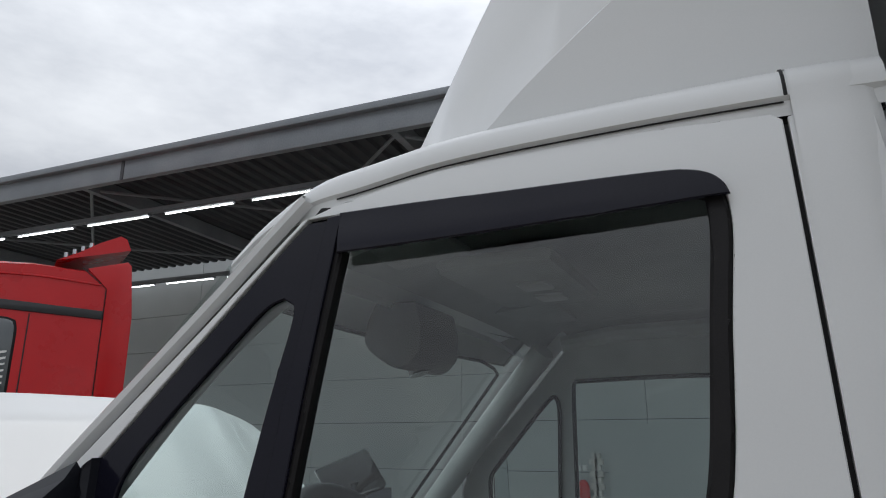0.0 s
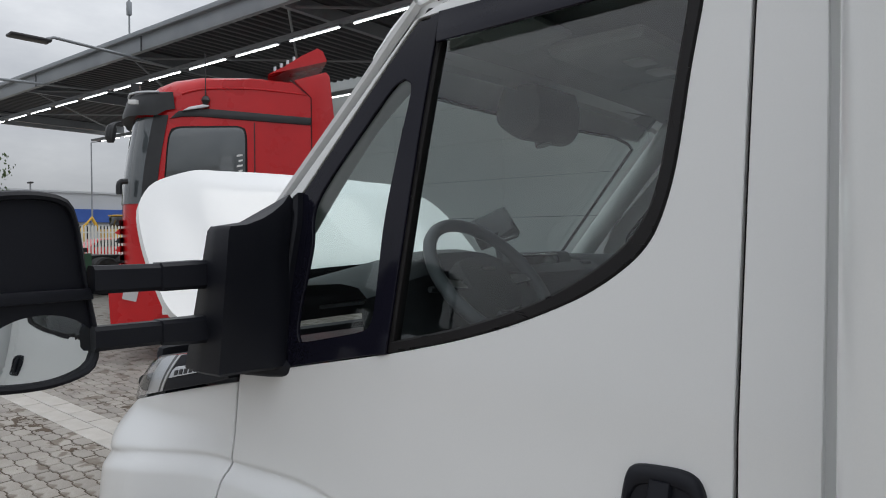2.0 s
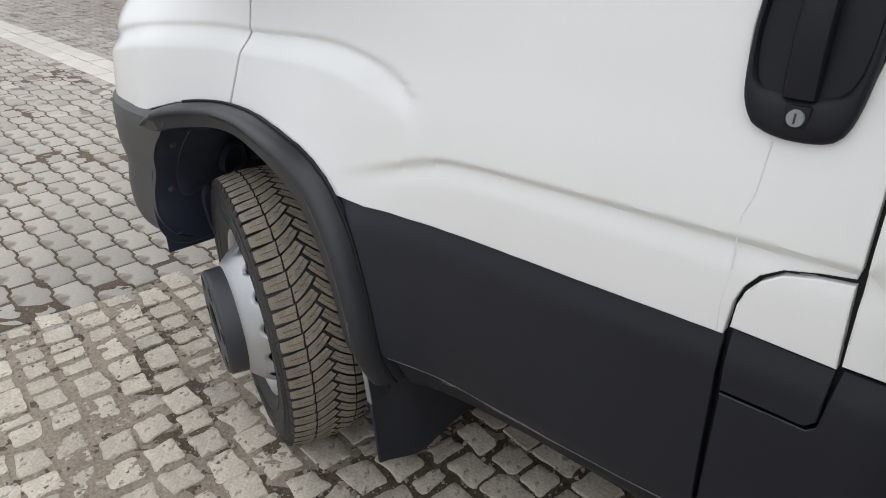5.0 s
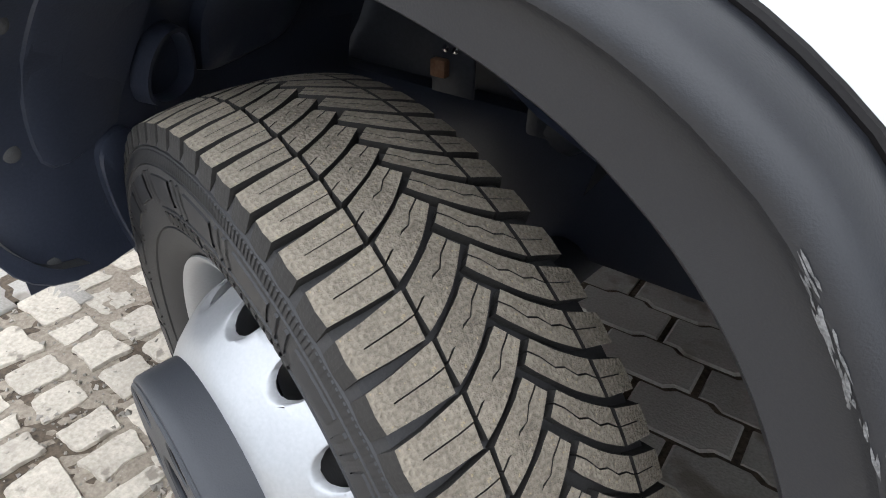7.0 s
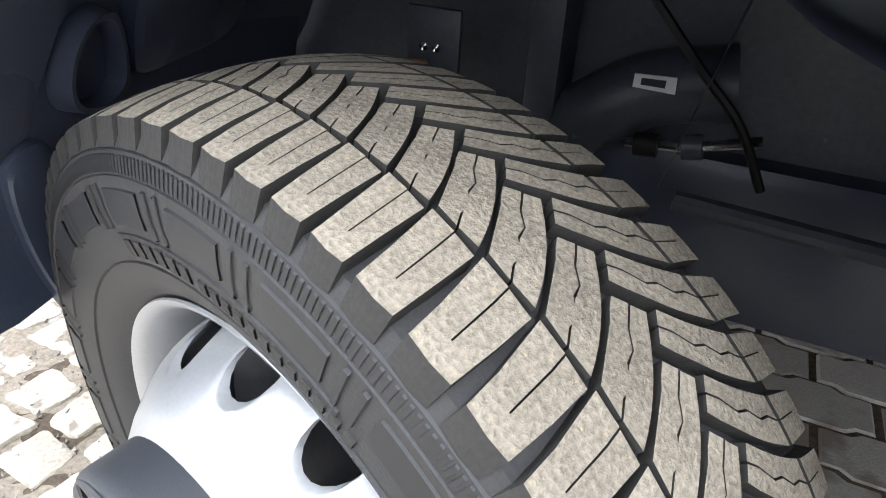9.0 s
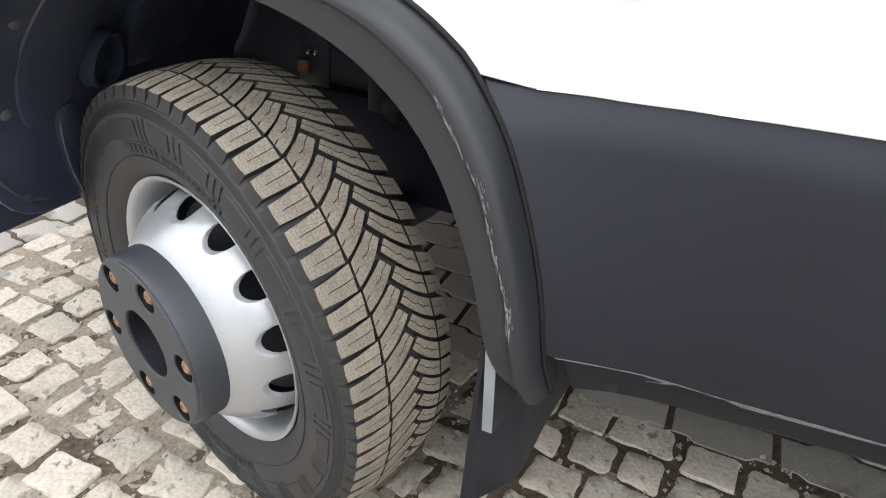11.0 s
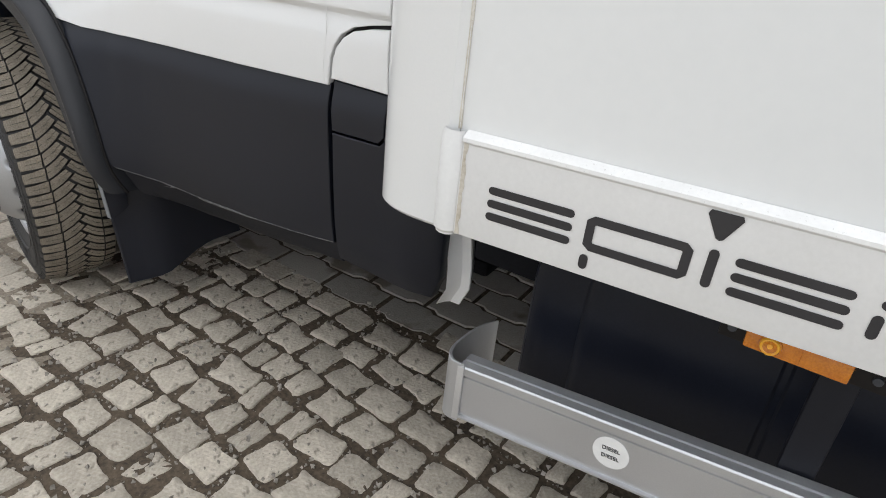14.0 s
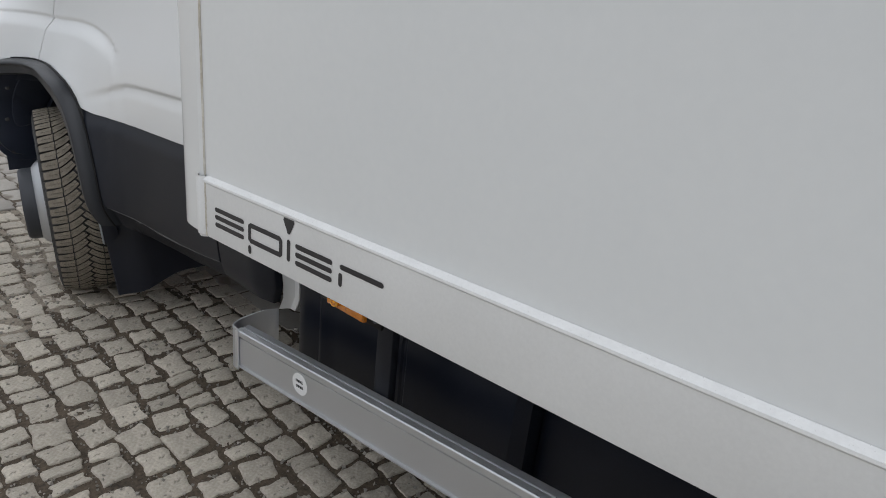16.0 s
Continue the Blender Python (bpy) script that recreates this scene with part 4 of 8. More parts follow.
# door handle: oval bezel, deep bowl, grip and lock
hx, hz = 0.311, 1.122
BEZEL = [(0.262, 1.222), (0.305, 1.227), (0.345, 1.227), (0.367, 1.216), (0.379, 1.184), (0.380, 1.12), (0.376, 1.06), (0.366, 1.028), (0.345, 1.018), (0.305, 1.016), (0.275, 1.022), (0.260, 1.032), (0.247, 1.06), (0.241, 1.12), (0.242, 1.17), (0.248, 1.21)]
bez = [(p.x, p.y) for p in resample([(hx + (x - hx) * 0.91, z, 0) for x, z in BEZEL], 72, closed=True)]
bowl = [(hx + (x - hx) * 0.90, z) for x, z in HANDLE_BOWL]


def ray_out(loop, cx, cz, a):
    """How far a loop lies from a centre in the direction a."""
    dx, dz, best = math.cos(a), math.sin(a), 0.0
    for (x0, z0), (x1, z1) in zip(loop, loop[1:] + loop[:1]):
        det = dx * (z0 - z1) - dz * (x0 - x1)
        if abs(det) < 1e-12:
            continue
        u = (dx * (z0 - cz) - dz * (x0 - cx)) / det
        if -1e-6 <= u <= 1 + 1e-6:
            r = (x0 + (x1 - x0) * u - cx) * dx + (z0 + (z1 - z0) * u - cz) * dz
            best = max(best, r)
    return best


ANGLES = [2 * math.pi * k / 80 for k in range(80)]
edge_r, bowl_r = [ray_out(bez, hx, hz + 0.006, a) for a in ANGLES], [ray_out(bowl, hx, hz + 0.006, a) for a in ANGLES]


def ring_row(f, dy):
    """A ring between the plate's edge (0) and the bowl's (1), or inside the bowl (over 1)."""
    out = []
    for a, r0, r1 in zip(ANGLES, edge_r, bowl_r):
        r = r0 + (r1 - r0) * f if f <= 1 else r1 * (2 - f)
        x, z = hx + r * math.cos(a), hz + 0.006 + r * math.sin(a)
        out.append((x, side_y(x, z) + dy, z))
    return out


handle = part("door_handle", loft([ring_row(f, d) for f, d in ((0.0, 0.010), (0.0, -0.004), (0.05, -0.0075), (0.16, -0.0105), (0.40, -0.0128), (0.70, -0.0122), (0.90, -0.0095), (1.0, -0.005))], close_u=True), BLACKPLASTIC, door, "black plastic door handle plate", fix=True)
bowl_part = part("handle_bowl", cap_ends(loft([ring_row(f, d) for f, d in ((1.0, -0.005), (1.03, 0.0), (1.08, 0.012), (1.15, 0.028), (1.25, 0.044), (1.40, 0.056), (1.60, 0.061), (1.85, 0.062))], close_u=True)), BLACKPLASTIC, door, "deep black handle bowl", fix=True)
rows = []
for k in range(13):
    f = k / 12
    z = 1.061 + 0.148 * f
    x = 0.3115 - 0.0045 * f
    w = 0.0175 - 0.001 * f
    yo = side_y(x, z) - 0.016 - 0.010 * math.sin(math.pi * f)
    rows.append([(x - w, yo + 0.018, z), (x - w, yo + 0.006, z), (x - w + 0.002, yo + 0.0025, z), (x - w + 0.007, yo, z), (x + w - 0.007, yo, z), (x + w - 0.002, yo + 0.0025, z), (x + w, yo + 0.006, z), (x + w, yo + 0.018, z)])
grip = part("handle_grip", cap_ends(loft(rows, close_u=True)), BLACKPLASTIC, door, fix=True)
mk = Matrix.Translation((0.3155, side_y(0.3155, 1.042) - 0.0105, 1.042)) @ Matrix.Rotation(radians(90), 4, "X")
lock_pad = part("lock_pad", prism([(0.3155 + x, side_y(0.3155, 1.042) - 0.009, 1.043 + z) for x, z in ((-0.012, -0.013), (0.012, -0.013), (0.013, 0.012), (-0.013, 0.012))], (0, -0.0055, 0), bevel=0.002), BLACKPLASTIC, door)
lock = part("lock", lathe([(0.002, 0.0092), (0.0065, 0.0092), (0.0075, 0.0085), (0.0075, 0.0)], mk, 24), GALV, door, "steel lock cylinder")
keyway = part("keyway", box(0.3145, 0.3165, side_y(0.3155, 1.042) - 0.0188, side_y(0.3155, 1.042) - 0.0170, 1.0365, 1.0475), INK, door)
for ob in (handle, bowl_part, grip, lock_pad, lock, keyway):
    ob.data.transform(Matrix.Translation((0.010, 0.0, 0.011)))

# ---------------------------------------------------------------- door mirror
mirror = thing("door_mirror", -0.7, 1.3, 1.3, "", "")
mirror["label"] = "black long-arm door mirror"
mirror.parent = truck
mirror.matrix_parent_inverse = world_of(truck).inverted()
TOPSEC = [(-0.563, 1.192), (-0.60, 1.186), (-0.645, 1.190), (-0.665, 1.205), (-0.72, 1.29), (-0.75, 1.40), (-0.615, 1.392), (-0.597, 1.36), (-0.590, 1.325), (-0.585, 1.29), (-0.575, 1.24)]
LOWSEC = [(-0.615, 1.194), (-0.68, 1.186), (-0.755, 1.190), (-0.775, 1.208), (-0.85, 1.29), (-0.87, 1.385), (-0.60, 1.375), (-0.59, 1.34), (-0.597, 1.31), (-0.605, 1.28), (-0.610, 1.235)]
rows = []
for f, grow in ((0.0, 0.92), (0.02, 1.0), (0.2, 1.0), (0.5, 1.0), (0.8, 1.0), (0.97, 1.0), (1.0, 0.93)):
    z = 1.262 + 0.33 * f
    sec = [((a[0] + (b[0] - a[0]) * f), (a[1] + (b[1] - a[1]) * f)) for a, b in zip(LOWSEC, TOPSEC)]
    cx, cy = sum(p[0] for p in sec) / len(sec), sum(p[1] for p in sec) / len(sec)
    rows.append([(cx + (x - cx) * grow, cy + (y - cy) * grow, z + (0.076 * (max(0.0, y - 1.2) / 0.19) ** 2 * smooth(-0.72, -0.62, x) if f > 0.9 else 0)) for x, y in sec])
bm = loft(rows, close_u=True)
bm.verts.ensure_lookup_table()
top, low = bm.verts[-11:], bm.verts[:11]
for ring in ((6, 5, 4, 7), (7, 4, 8), (8, 4, 9), (9, 4, 3, 10), (10, 3, 2, 0), (0, 2, 1)):
    bm.faces.new([top[k] for k in ring])
bm.faces.new(low)
part("mirror_base", bm, BLACKPLASTIC, mirror, "black plastic mirror base", angle=40, fix=True)
part("mirror_foot", cap_ends(loft([[(-0.71 + (x + 0.71) * g, 1.335 + (y - 1.335) * g, z) for x, y in ((-0.555, 1.372), (-0.61, 1.33), (-0.72, 1.29), (-0.84, 1.29), (-0.86, 1.37))] for g, z in ((0.78, 1.240), (0.92, 1.245), (0.985, 1.251))] + [[(x, y, z) for x, y in ((-0.555, 1.372), (-0.61, 1.33), (-0.72, 1.29), (-0.84, 1.29), (-0.86, 1.37))] for z in (1.257, 1.268)] + [[(-0.575, 1.38, 1.29), (-0.62, 1.35, 1.29), (-0.72, 1.31, 1.29), (-0.82, 1.31, 1.29), (-0.84, 1.38, 1.29)]], close_u=True)), BLACKPLASTIC, mirror, fix=True)
sail = [(-0.70, 1.245), (-0.612, 1.262), (-0.604, 1.45), (-0.594, 1.60), (-0.606, 1.674), (-0.66, 1.625), (-0.70, 1.59)]
part("mirror_sail", shell(fill(sail, (), 0.04, None, flank(0.022)), (0, 1, 0), 0.03, 0.008), BLACKPLASTIC, mirror, "black sail plate")
for z0, z1, zi0, zi1 in ((1.457, 1.513, 1.456, 1.517), (1.343, 1.392, 1.336, 1.394)):
    rows = []
    for y, a, b, w in ((0.962, z0, z1, 0.020), (1.09, z0, z1, 0.021), (1.092, z0 - 0.002, z1 + 0.002, 0.026), (1.16, zi0, zi1, 0.028), (1.19, zi0 - 0.001, zi1 + 0.001, 0.028)):
        x = -0.690 + 0.015 * smooth(0.98, 1.15, y)
        rows.append([(x + w, y, a + 0.008), (x + w, y, b - 0.008), (x + w - 0.008, y, b), (x - w + 0.008, y, b), (x - w, y, b - 0.008), (x - w, y, a + 0.008), (x - w + 0.008, y, a), (x + w - 0.008, y, a)])
    part("mirror_arm", cap_ends(loft(rows, close_u=True)), BLACKPLASTIC, mirror, fix=True)
HEAD = [(0.76, 1.645), (0.83, 1.656), (0.885, 1.655), (0.922, 1.642), (0.938, 1.605), (0.947, 1.55), (0.955, 1.49), (0.966, 1.43), (0.976, 1.37), (0.976, 1.33), (0.958, 1.300), (0.90, 1.284), (0.83, 1.284), (0.765, 1.296), (0.742, 1.33), (0.735, 1.40), (0.733, 1.50), (0.735, 1.58), (0.742, 1.625)]
head = [(p.x, p.y) for p in resample([(y, z, 0) for y, z in HEAD], 60, closed=True)]
hy, hz2 = 0.856, 1.47


def mirror_x(y):
    return -0.672 + 0.12 * (0.856 - y)


rows = []
for f, dx in ((0.905, -0.012), (0.915, 0.0), (0.95, 0.004), (0.985, 0.0), (1.0, -0.012), (1.0, -0.04), (0.97, -0.085), (0.85, -0.125), (0.6, -0.145), (0.2, -0.15)):
    rows.append([(mirror_x(y) + dx, hy + (y - hy) * f, hz2 + (z - hz2) * f) for y, z in head])
part("mirror_housing", cap_ends(loft(rows, close_u=True)), BLACKPLASTIC, mirror, "black mirror housing", fix=True)
inside = [(hy + (y - hy) * 0.93, hz2 + (z - hz2) * 0.93) for y, z in head]
part("mirror_bridge", prism([(mirror_x(y) - 0.009, y, z) for y, z in ((0.742, 1.447), (0.965, 1.447), (0.958, 1.470), (0.742, 1.470))], (0.014, 0, 0), bevel=0.003), BLACKPLASTIC, mirror, fix=True)
up = [(y, max(z, 1.466)) for y, z in inside if z > 1.45]
lo = [(y, min(z, 1.450)) for y, z in inside if z < 1.466]
for nm, loop_, swell in (("upper_mirror_glass", up, 0.0), ("lower_mirror_glass", lo, 0.012)):
    loop2 = []
    for q in loop_:
        if not loop2 or math.hypot(q[0] - loop2[-1][0], q[1] - loop2[-1][1]) > 0.003:
            loop2.append(q)
    cz = sum(q[1] for q in loop2) / len(loop2)
    bm = fill(loop2, (), 0.02, None, lambda y, z: (mirror_x(y) - (0.030 + 0.24 * (y - hy) if swell == 0 else 0.006 + 0.02 * (z - cz)) - swell * (((y - hy) / 0.11) ** 2 + ((z - cz) / 0.08) ** 2) * 0.5, y, z))
    part(nm, bm, MIRROR, mirror, "silvered mirror glass")

# ---------------------------------------------------------------- front wheel
axis = Vector((-0.292, -0.955, -0.05)).normalized()
ax = Vector((1, 0, 0))
ax = (ax - axis * ax.dot(axis)).normalized()
ay = axis.cross(ax)
WHEEL = Matrix(((ax.x, ay.x, axis.x, -0.760), (ax.y, ay.y, axis.y, 1.336), (ax.z, ay.z, axis.z, 0.347), (0, 0, 0, 1)))
wheel = new("front_wheel")
wheel.empty_display_size = 0.1
wheel.parent = truck
wheel.matrix_parent_inverse = world_of(truck).inverted()
wheel.matrix_basis = WHEEL
wheel["label"] = "steered front wheel with dusty winter tyre and silver steel rim"
TREAD_R, DEPTH, TREAD_MID = 0.350, 0.0095, 0.018


def crown(u):
    return TREAD_R - 0.0095 * (abs(u - TREAD_MID) / 0.086) ** 2.5


SW = [(0.205, 0.086), (0.214, 0.0895), (0.222, 0.098), (0.235, 0.1055), (0.26, 0.1110), (0.285, 0.1130), (0.31, 0.1115), (0.322, 0.1085), (0.332, 0.1015)]


def sidewall(r):
    return curve_at(SW, r)


prof = [(0.06, 0.200), (0.074, 0.203)] + [(a, r) for r, a in SW]
prof += [(u, crown(u) - DEPTH) for u in (0.098, 0.085, 0.068, 0.04, 0.018, -0.004, -0.032, -0.05, -0.062)]
prof += [(2 * TREAD_MID - a, r) for r, a in reversed(SW)] + [(-0.07, 0.200)]
part("tyre", lathe(prof, WHEEL, 120), TYRE, wheel, "black rubber tyre", fix=True)


def tread_mesh(name, loop, pitch):
    """One rubber block: a loop of (across, along in pitches) wrapped on the tyre, dusty on top."""
    bm = bmesh.new()
    top, low = [], []
    cu, cs = sum(p[0] for p in loop) / len(loop), sum(p[1] for p in loop) / len(loop)
    for u, s in loop:
        edge = u > 0.10 or u < -0.064
        for dst, r, g, du in ((top, crown(u), 0.985, 0.0), (low, crown(u) - (0.017 if edge else DEPTH + 0.0015), 1.012, (0.004 if u > 0 else -0.004) if edge else 0.0)):
            uu, ss = cu + (u - cu) * g + du, (cs + (s - cs) * g) * pitch
            dst.append((r * math.cos(ss / TREAD_R), r * math.sin(ss / TREAD_R), uu))
    tv, lv = [bm.verts.new(p) for p in top], [bm.verts.new(p) for p in low]
    f = bm.faces.new(tv)
    f.material_index = 0
    for i in range(len(tv)):
        g = bm.faces.new((tv[i], lv[i], lv[(i + 1) % len(tv)], tv[(i + 1) % len(tv)]))
        g.material_index = 1
    bmesh.ops.triangulate(bm, faces=[f])
    bmesh.ops.recalc_face_normals(bm, faces=bm.faces)
    data = bpy.data.meshes.new(name)
    bm.to_mesh(data)
    bm.free()
    data.materials.append(TREADTOP)
    data.materials.append(TREADWALL)
    return data


# directional tread: curved arms from both shoulders interlock at the middle
ARM = [(0.0015, 1.20), (0.008, 0.99), (0.022, 0.60), (0.032, 0.38), (0.041, 0.21), (0.0535, 0.02)]
INNER = [(-0.0695, -0.86), (-0.063, -0.80), (-0.0415, -0.61), (-0.038, -0.57), (-0.018, -0.12), (-0.003, 0.35), (0.009, 0.80)]


def arm_s(u):
    return curve_at(ARM, u)


def inner_s(u):
    return curve_at(INNER, u)


def wave(i):
    return (0.0, 0.05, -0.03, 0.06, -0.05, 0.04, 0.0, -0.04)[i % 8]


OUT_U = [0.0530, 0.046, 0.039, 0.032, 0.025, 0.018, 0.012]
IN_U = [-0.004, -0.011, -0.018, -0.025, -0.032, -0.039]
LOOPS = {
    "shoulder": [(0.1035, -0.05), (0.1045, 0.30), (0.1035, 0.70), (0.085, 0.76), (0.0545, 0.93), (0.0555, 0.45), (0.066, 0.41), (0.092, 0.35), (0.092, 0.325), (0.066, 0.38), (0.0560, 0.42), (0.0575, -0.02), (0.080, -0.05)],
    "low_arm": [(u, arm_s(u) + 0.02) for u in OUT_U] + [(0.002, 1.20)] + [(0.0075, 1.40)] + [(u, arm_s(u) + 0.43 + wave(i)) for i, u in enumerate(reversed(OUT_U))],
    "high_arm": [(u, arm_s(u) + 0.465 + wave(6 - i)) for i, u in enumerate(OUT_U)] + [(0.008, 1.43), (0.0135, 1.64), (0.0195, 1.53)] + [(u, arm_s(u) + 0.87) for u in (0.025, 0.032, 0.039, 0.046, 0.0515)],
    "low_arm_inner": [(0.0085, 0.80), (0.0035, 0.59)] + [(u, inner_s(u) + 0.02) for u in IN_U] + [(u, inner_s(u) + 0.41 + wave(i)) for i, u in enumerate(reversed(IN_U))] + [(0.0025, 0.96)],
    "high_arm_inner": [(0.0020, 0.985)] + [(u, inner_s(u) + 0.445 + wave(5 - i)) for i, u in enumerate(IN_U)] + [(u, inner_s(u) + 0.83) for u in reversed(IN_U)],
    "inner_shoulder": [(-0.0415, -0.59), (-0.055, -0.70), (-0.0685, -0.82), (-0.0690, -0.50), (-0.0685, -0.14), (-0.055, 0.03), (-0.0420, 0.19), (-0.0418, -0.18), (-0.060, -0.36), (-0.060, -0.385), (-0.0418, -0.205)],
}
SIZES = (0.0280, 0.0315, 0.0352)
kinds = [[tread_mesh(nm, loop_, size) for nm, loop_ in LOOPS.items()] for size in SIZES]
CIRCLE = 2 * math.pi * TREAD_R
order, run = [], 0.3698 - 2 * 0.0352
for k, n in ((2, 3), (1, 1), (0, 4), (1, 3), (2, 4), (1, 2), (0, 3), (1, 4), (2, 3), (1, 4), (0, 5), (1, 3), (2, 4), (0, 3), (1, 5), (2, 3), (1, 4), (0, 4), (1, 4), (2, 4), (1, 9)):
    order += [k] * n
total, stop = 0.0, 0
while stop < len(order) and total + SIZES[order[stop]] < CIRCLE + 0.005:
    total += SIZES[order[stop]]
    stop += 1
stretch = CIRCLE / total
for k in order[:stop]:
    for data in kinds[k]:
        ob = new("tread_block", data)
        ob.parent = wheel
        ob.matrix_basis = Matrix.Rotation(run / TREAD_R, 4, "Z")
    run += SIZES[k] * stretch


def on_wall(r, a, lift=0.0):
    return WHEEL @ Vector((r * math.cos(a), r * math.sin(a), sidewall(r) + lift))


def wall_patch(bm, r0, r1, a0, a1, lift, n=4):
    rows_ = [[on_wall(r, a0 + (a1 - a0) * k / n, lift) for k in range(n + 1)] for r in (r0 + 0.0003, r0 + 0.001, (r0 + r1) / 2, r1 - 0.001, r1 - 0.0003)]
    rows_[0] = [on_wall(r0, a0 + (a1 - a0) * k / n, -0.001) for k in range(n + 1)]
    rows_[-1] = [on_wall(r1, a0 + (a1 - a0) * k / n, -0.001) for k in range(n + 1)]
    g = [[bm.verts.new(p) for p in r] for r in rows_]
    for i in range(4):
        for j in range(n):
            bm.faces.new((g[i][j], g[i][j + 1], g[i + 1][j + 1], g[i + 1][j]))


bm = bmesh.new()
for k in range(22):
    a = k * 2 * math.pi / 22
    for d in (-0.022, 0.022):
        wall_patch(bm, 0.272, 0.303, a + d - 0.006, a + d + 0.006, 0.0016, 1)
    wall_patch(bm, 0.276, 0.300, a + 0.06, a + 0.225, 0.0012, 6)
for r in (0.247, 0.3065, 0.3215):
    wall_patch(bm, r, r + 0.0022, 0, 2 * math.pi, 0.0012, 96)
for k in range(420):
    a = k * 2 * math.pi / 420
    wall_patch(bm, 0.3085, 0.3205, a, a + 0.0075, 0.0006, 1)
part("sidewall_ribs", bm, TYREMARK, wheel, "raised sidewall ribs", fix=True)
for start in (1.93, 1.93 + math.pi):
    a = start
    bm = bmesh.new()
    wall_patch(bm, 0.250, 0.2705, a - 0.78, a + 0.03, 0.0010, 24)
    part("sidewall_band", bm, TYREMARK, wheel, "smooth dark sidewall band", fix=True)
    for k in range(18):
        wd = (0.046 if k < 6 else 0.034)
        hgt = 0.013 if k < 6 else 0.010
        bm = bmesh.new()
        wall_patch(bm, 0.254, 0.254 + hgt, a - wd * 0.82, a, 0.0022, 2)
        part("sidewall_mark", bm, TREADWALL, wheel, fix=True)
        a -= wd + (0.03 if k == 5 else 0.008)

# steel rim: flange and well, pierced disc, hub cap
part("rim", lathe([(0.066, 0.2005), (0.080, 0.2045), (0.090, 0.2115), (0.0940, 0.2150), (0.0960, 0.2140), (0.0945, 0.2095), (0.088, 0.2040), (0.070, 0.1985), (0.050, 0.1950), (0.030, 0.1925), (0.022, 0.1885), (0.040, 0.1870)], WHEEL, 96), STEEL, wheel, "silver steel wheel rim", fix=True)
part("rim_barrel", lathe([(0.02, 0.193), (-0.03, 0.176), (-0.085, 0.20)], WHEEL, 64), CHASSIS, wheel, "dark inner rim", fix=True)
DISC = [(0.0, 0.028, 0.1872), (0.2, 0.056, 0.1838), (0.4, 0.080, 0.1765), (0.6, 0.099, 0.1650), (0.8, 0.115, 0.1520), (0.92, 0.127, 0.141), (1.0, 0.134, 0.130)]


def disc_place(a, v):
    z, r = curve_at([(q[0], q[1]) for q in DISC], v), curve_at([(q[0], q[2]) for q in DISC], v)
    return WHEEL @ Vector((r * math.cos(a), r * math.sin(a), z + 0.011))


HOLES = 14
ring_holes = []
for k in range(HOLES):
    ca = 0.281 + k * 2 * math.pi / HOLES
    ring_holes.append([(ca + 0.118 * math.cos(t * 2 * math.pi / 18), 0.36 + 0.27 * math.sin(t * 2 * math.pi / 18)) for t in range(18)])
bm = fill([(2 * math.pi * k / 66, 0.0) for k in range(67)] + [(2 * math.pi * k / 66, 1.0) for k in range(66, -1, -1)], ring_holes, 0.095, 0.1, disc_place)
bmesh.ops.remove_doubles(bm, verts=bm.verts, dist=3e-4)
part("wheel_disc", shell(bm, -axis, 0.008, 0.0015), STEEL, wheel, "silver pierced wheel disc")
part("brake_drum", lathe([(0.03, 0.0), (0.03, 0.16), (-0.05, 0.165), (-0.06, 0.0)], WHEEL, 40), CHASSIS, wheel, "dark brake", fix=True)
cap_holes = [[(0.1025 * math.cos(b) + 0.0205 * math.cos(t), 0.1025 * math.sin(b) + 0.0205 * math.sin(t)) for t in [j * 2 * math.pi / 20 for j in range(20)]] for b in [0.19 + i * math.pi / 3 for i in range(6)]]
centre = [(0.052 * math.cos(j * 2 * math.pi / 36), 0.052 * math.sin(j * 2 * math.pi / 36)) for j in range(36)]
rimloop = [(0.127 * math.cos(j * 2 * math.pi / 64), 0.127 * math.sin(j * 2 * math.pi / 64)) for j in range(64)]
part("hub_cap", shell(fill(rimloop, cap_holes + [centre], 0.04, None, lambda a, b: WHEEL @ Vector((a, b, 0.1875))), -axis, 0.03, 0.002), HUBGREY, wheel, "dark grey plastic hub cap")
part("hub_cap_side", lathe([(0.1845, 0.1268), (0.1835, 0.1292), (0.180, 0.1312), (0.171, 0.1322), (0.122, 0.1345)], WHEEL, 72), HUBGREY, wheel, fix=True)
part("hub", lathe([(0.183, 0.0515), (0.15, 0.050), (0.142, 0.046), (0.140, 0.03), (0.148, 0.026), (0.148, 0.0)], WHEEL, 40), BLACKPLASTIC, wheel, "dark hub centre", fix=True)
# black floor and cups put in the shade of the cap's holes
part("cap_hole_shade", lathe([(0.158, 0.05), (0.158, 0.127)], WHEEL, 48), RUBBERSHADE, wheel)
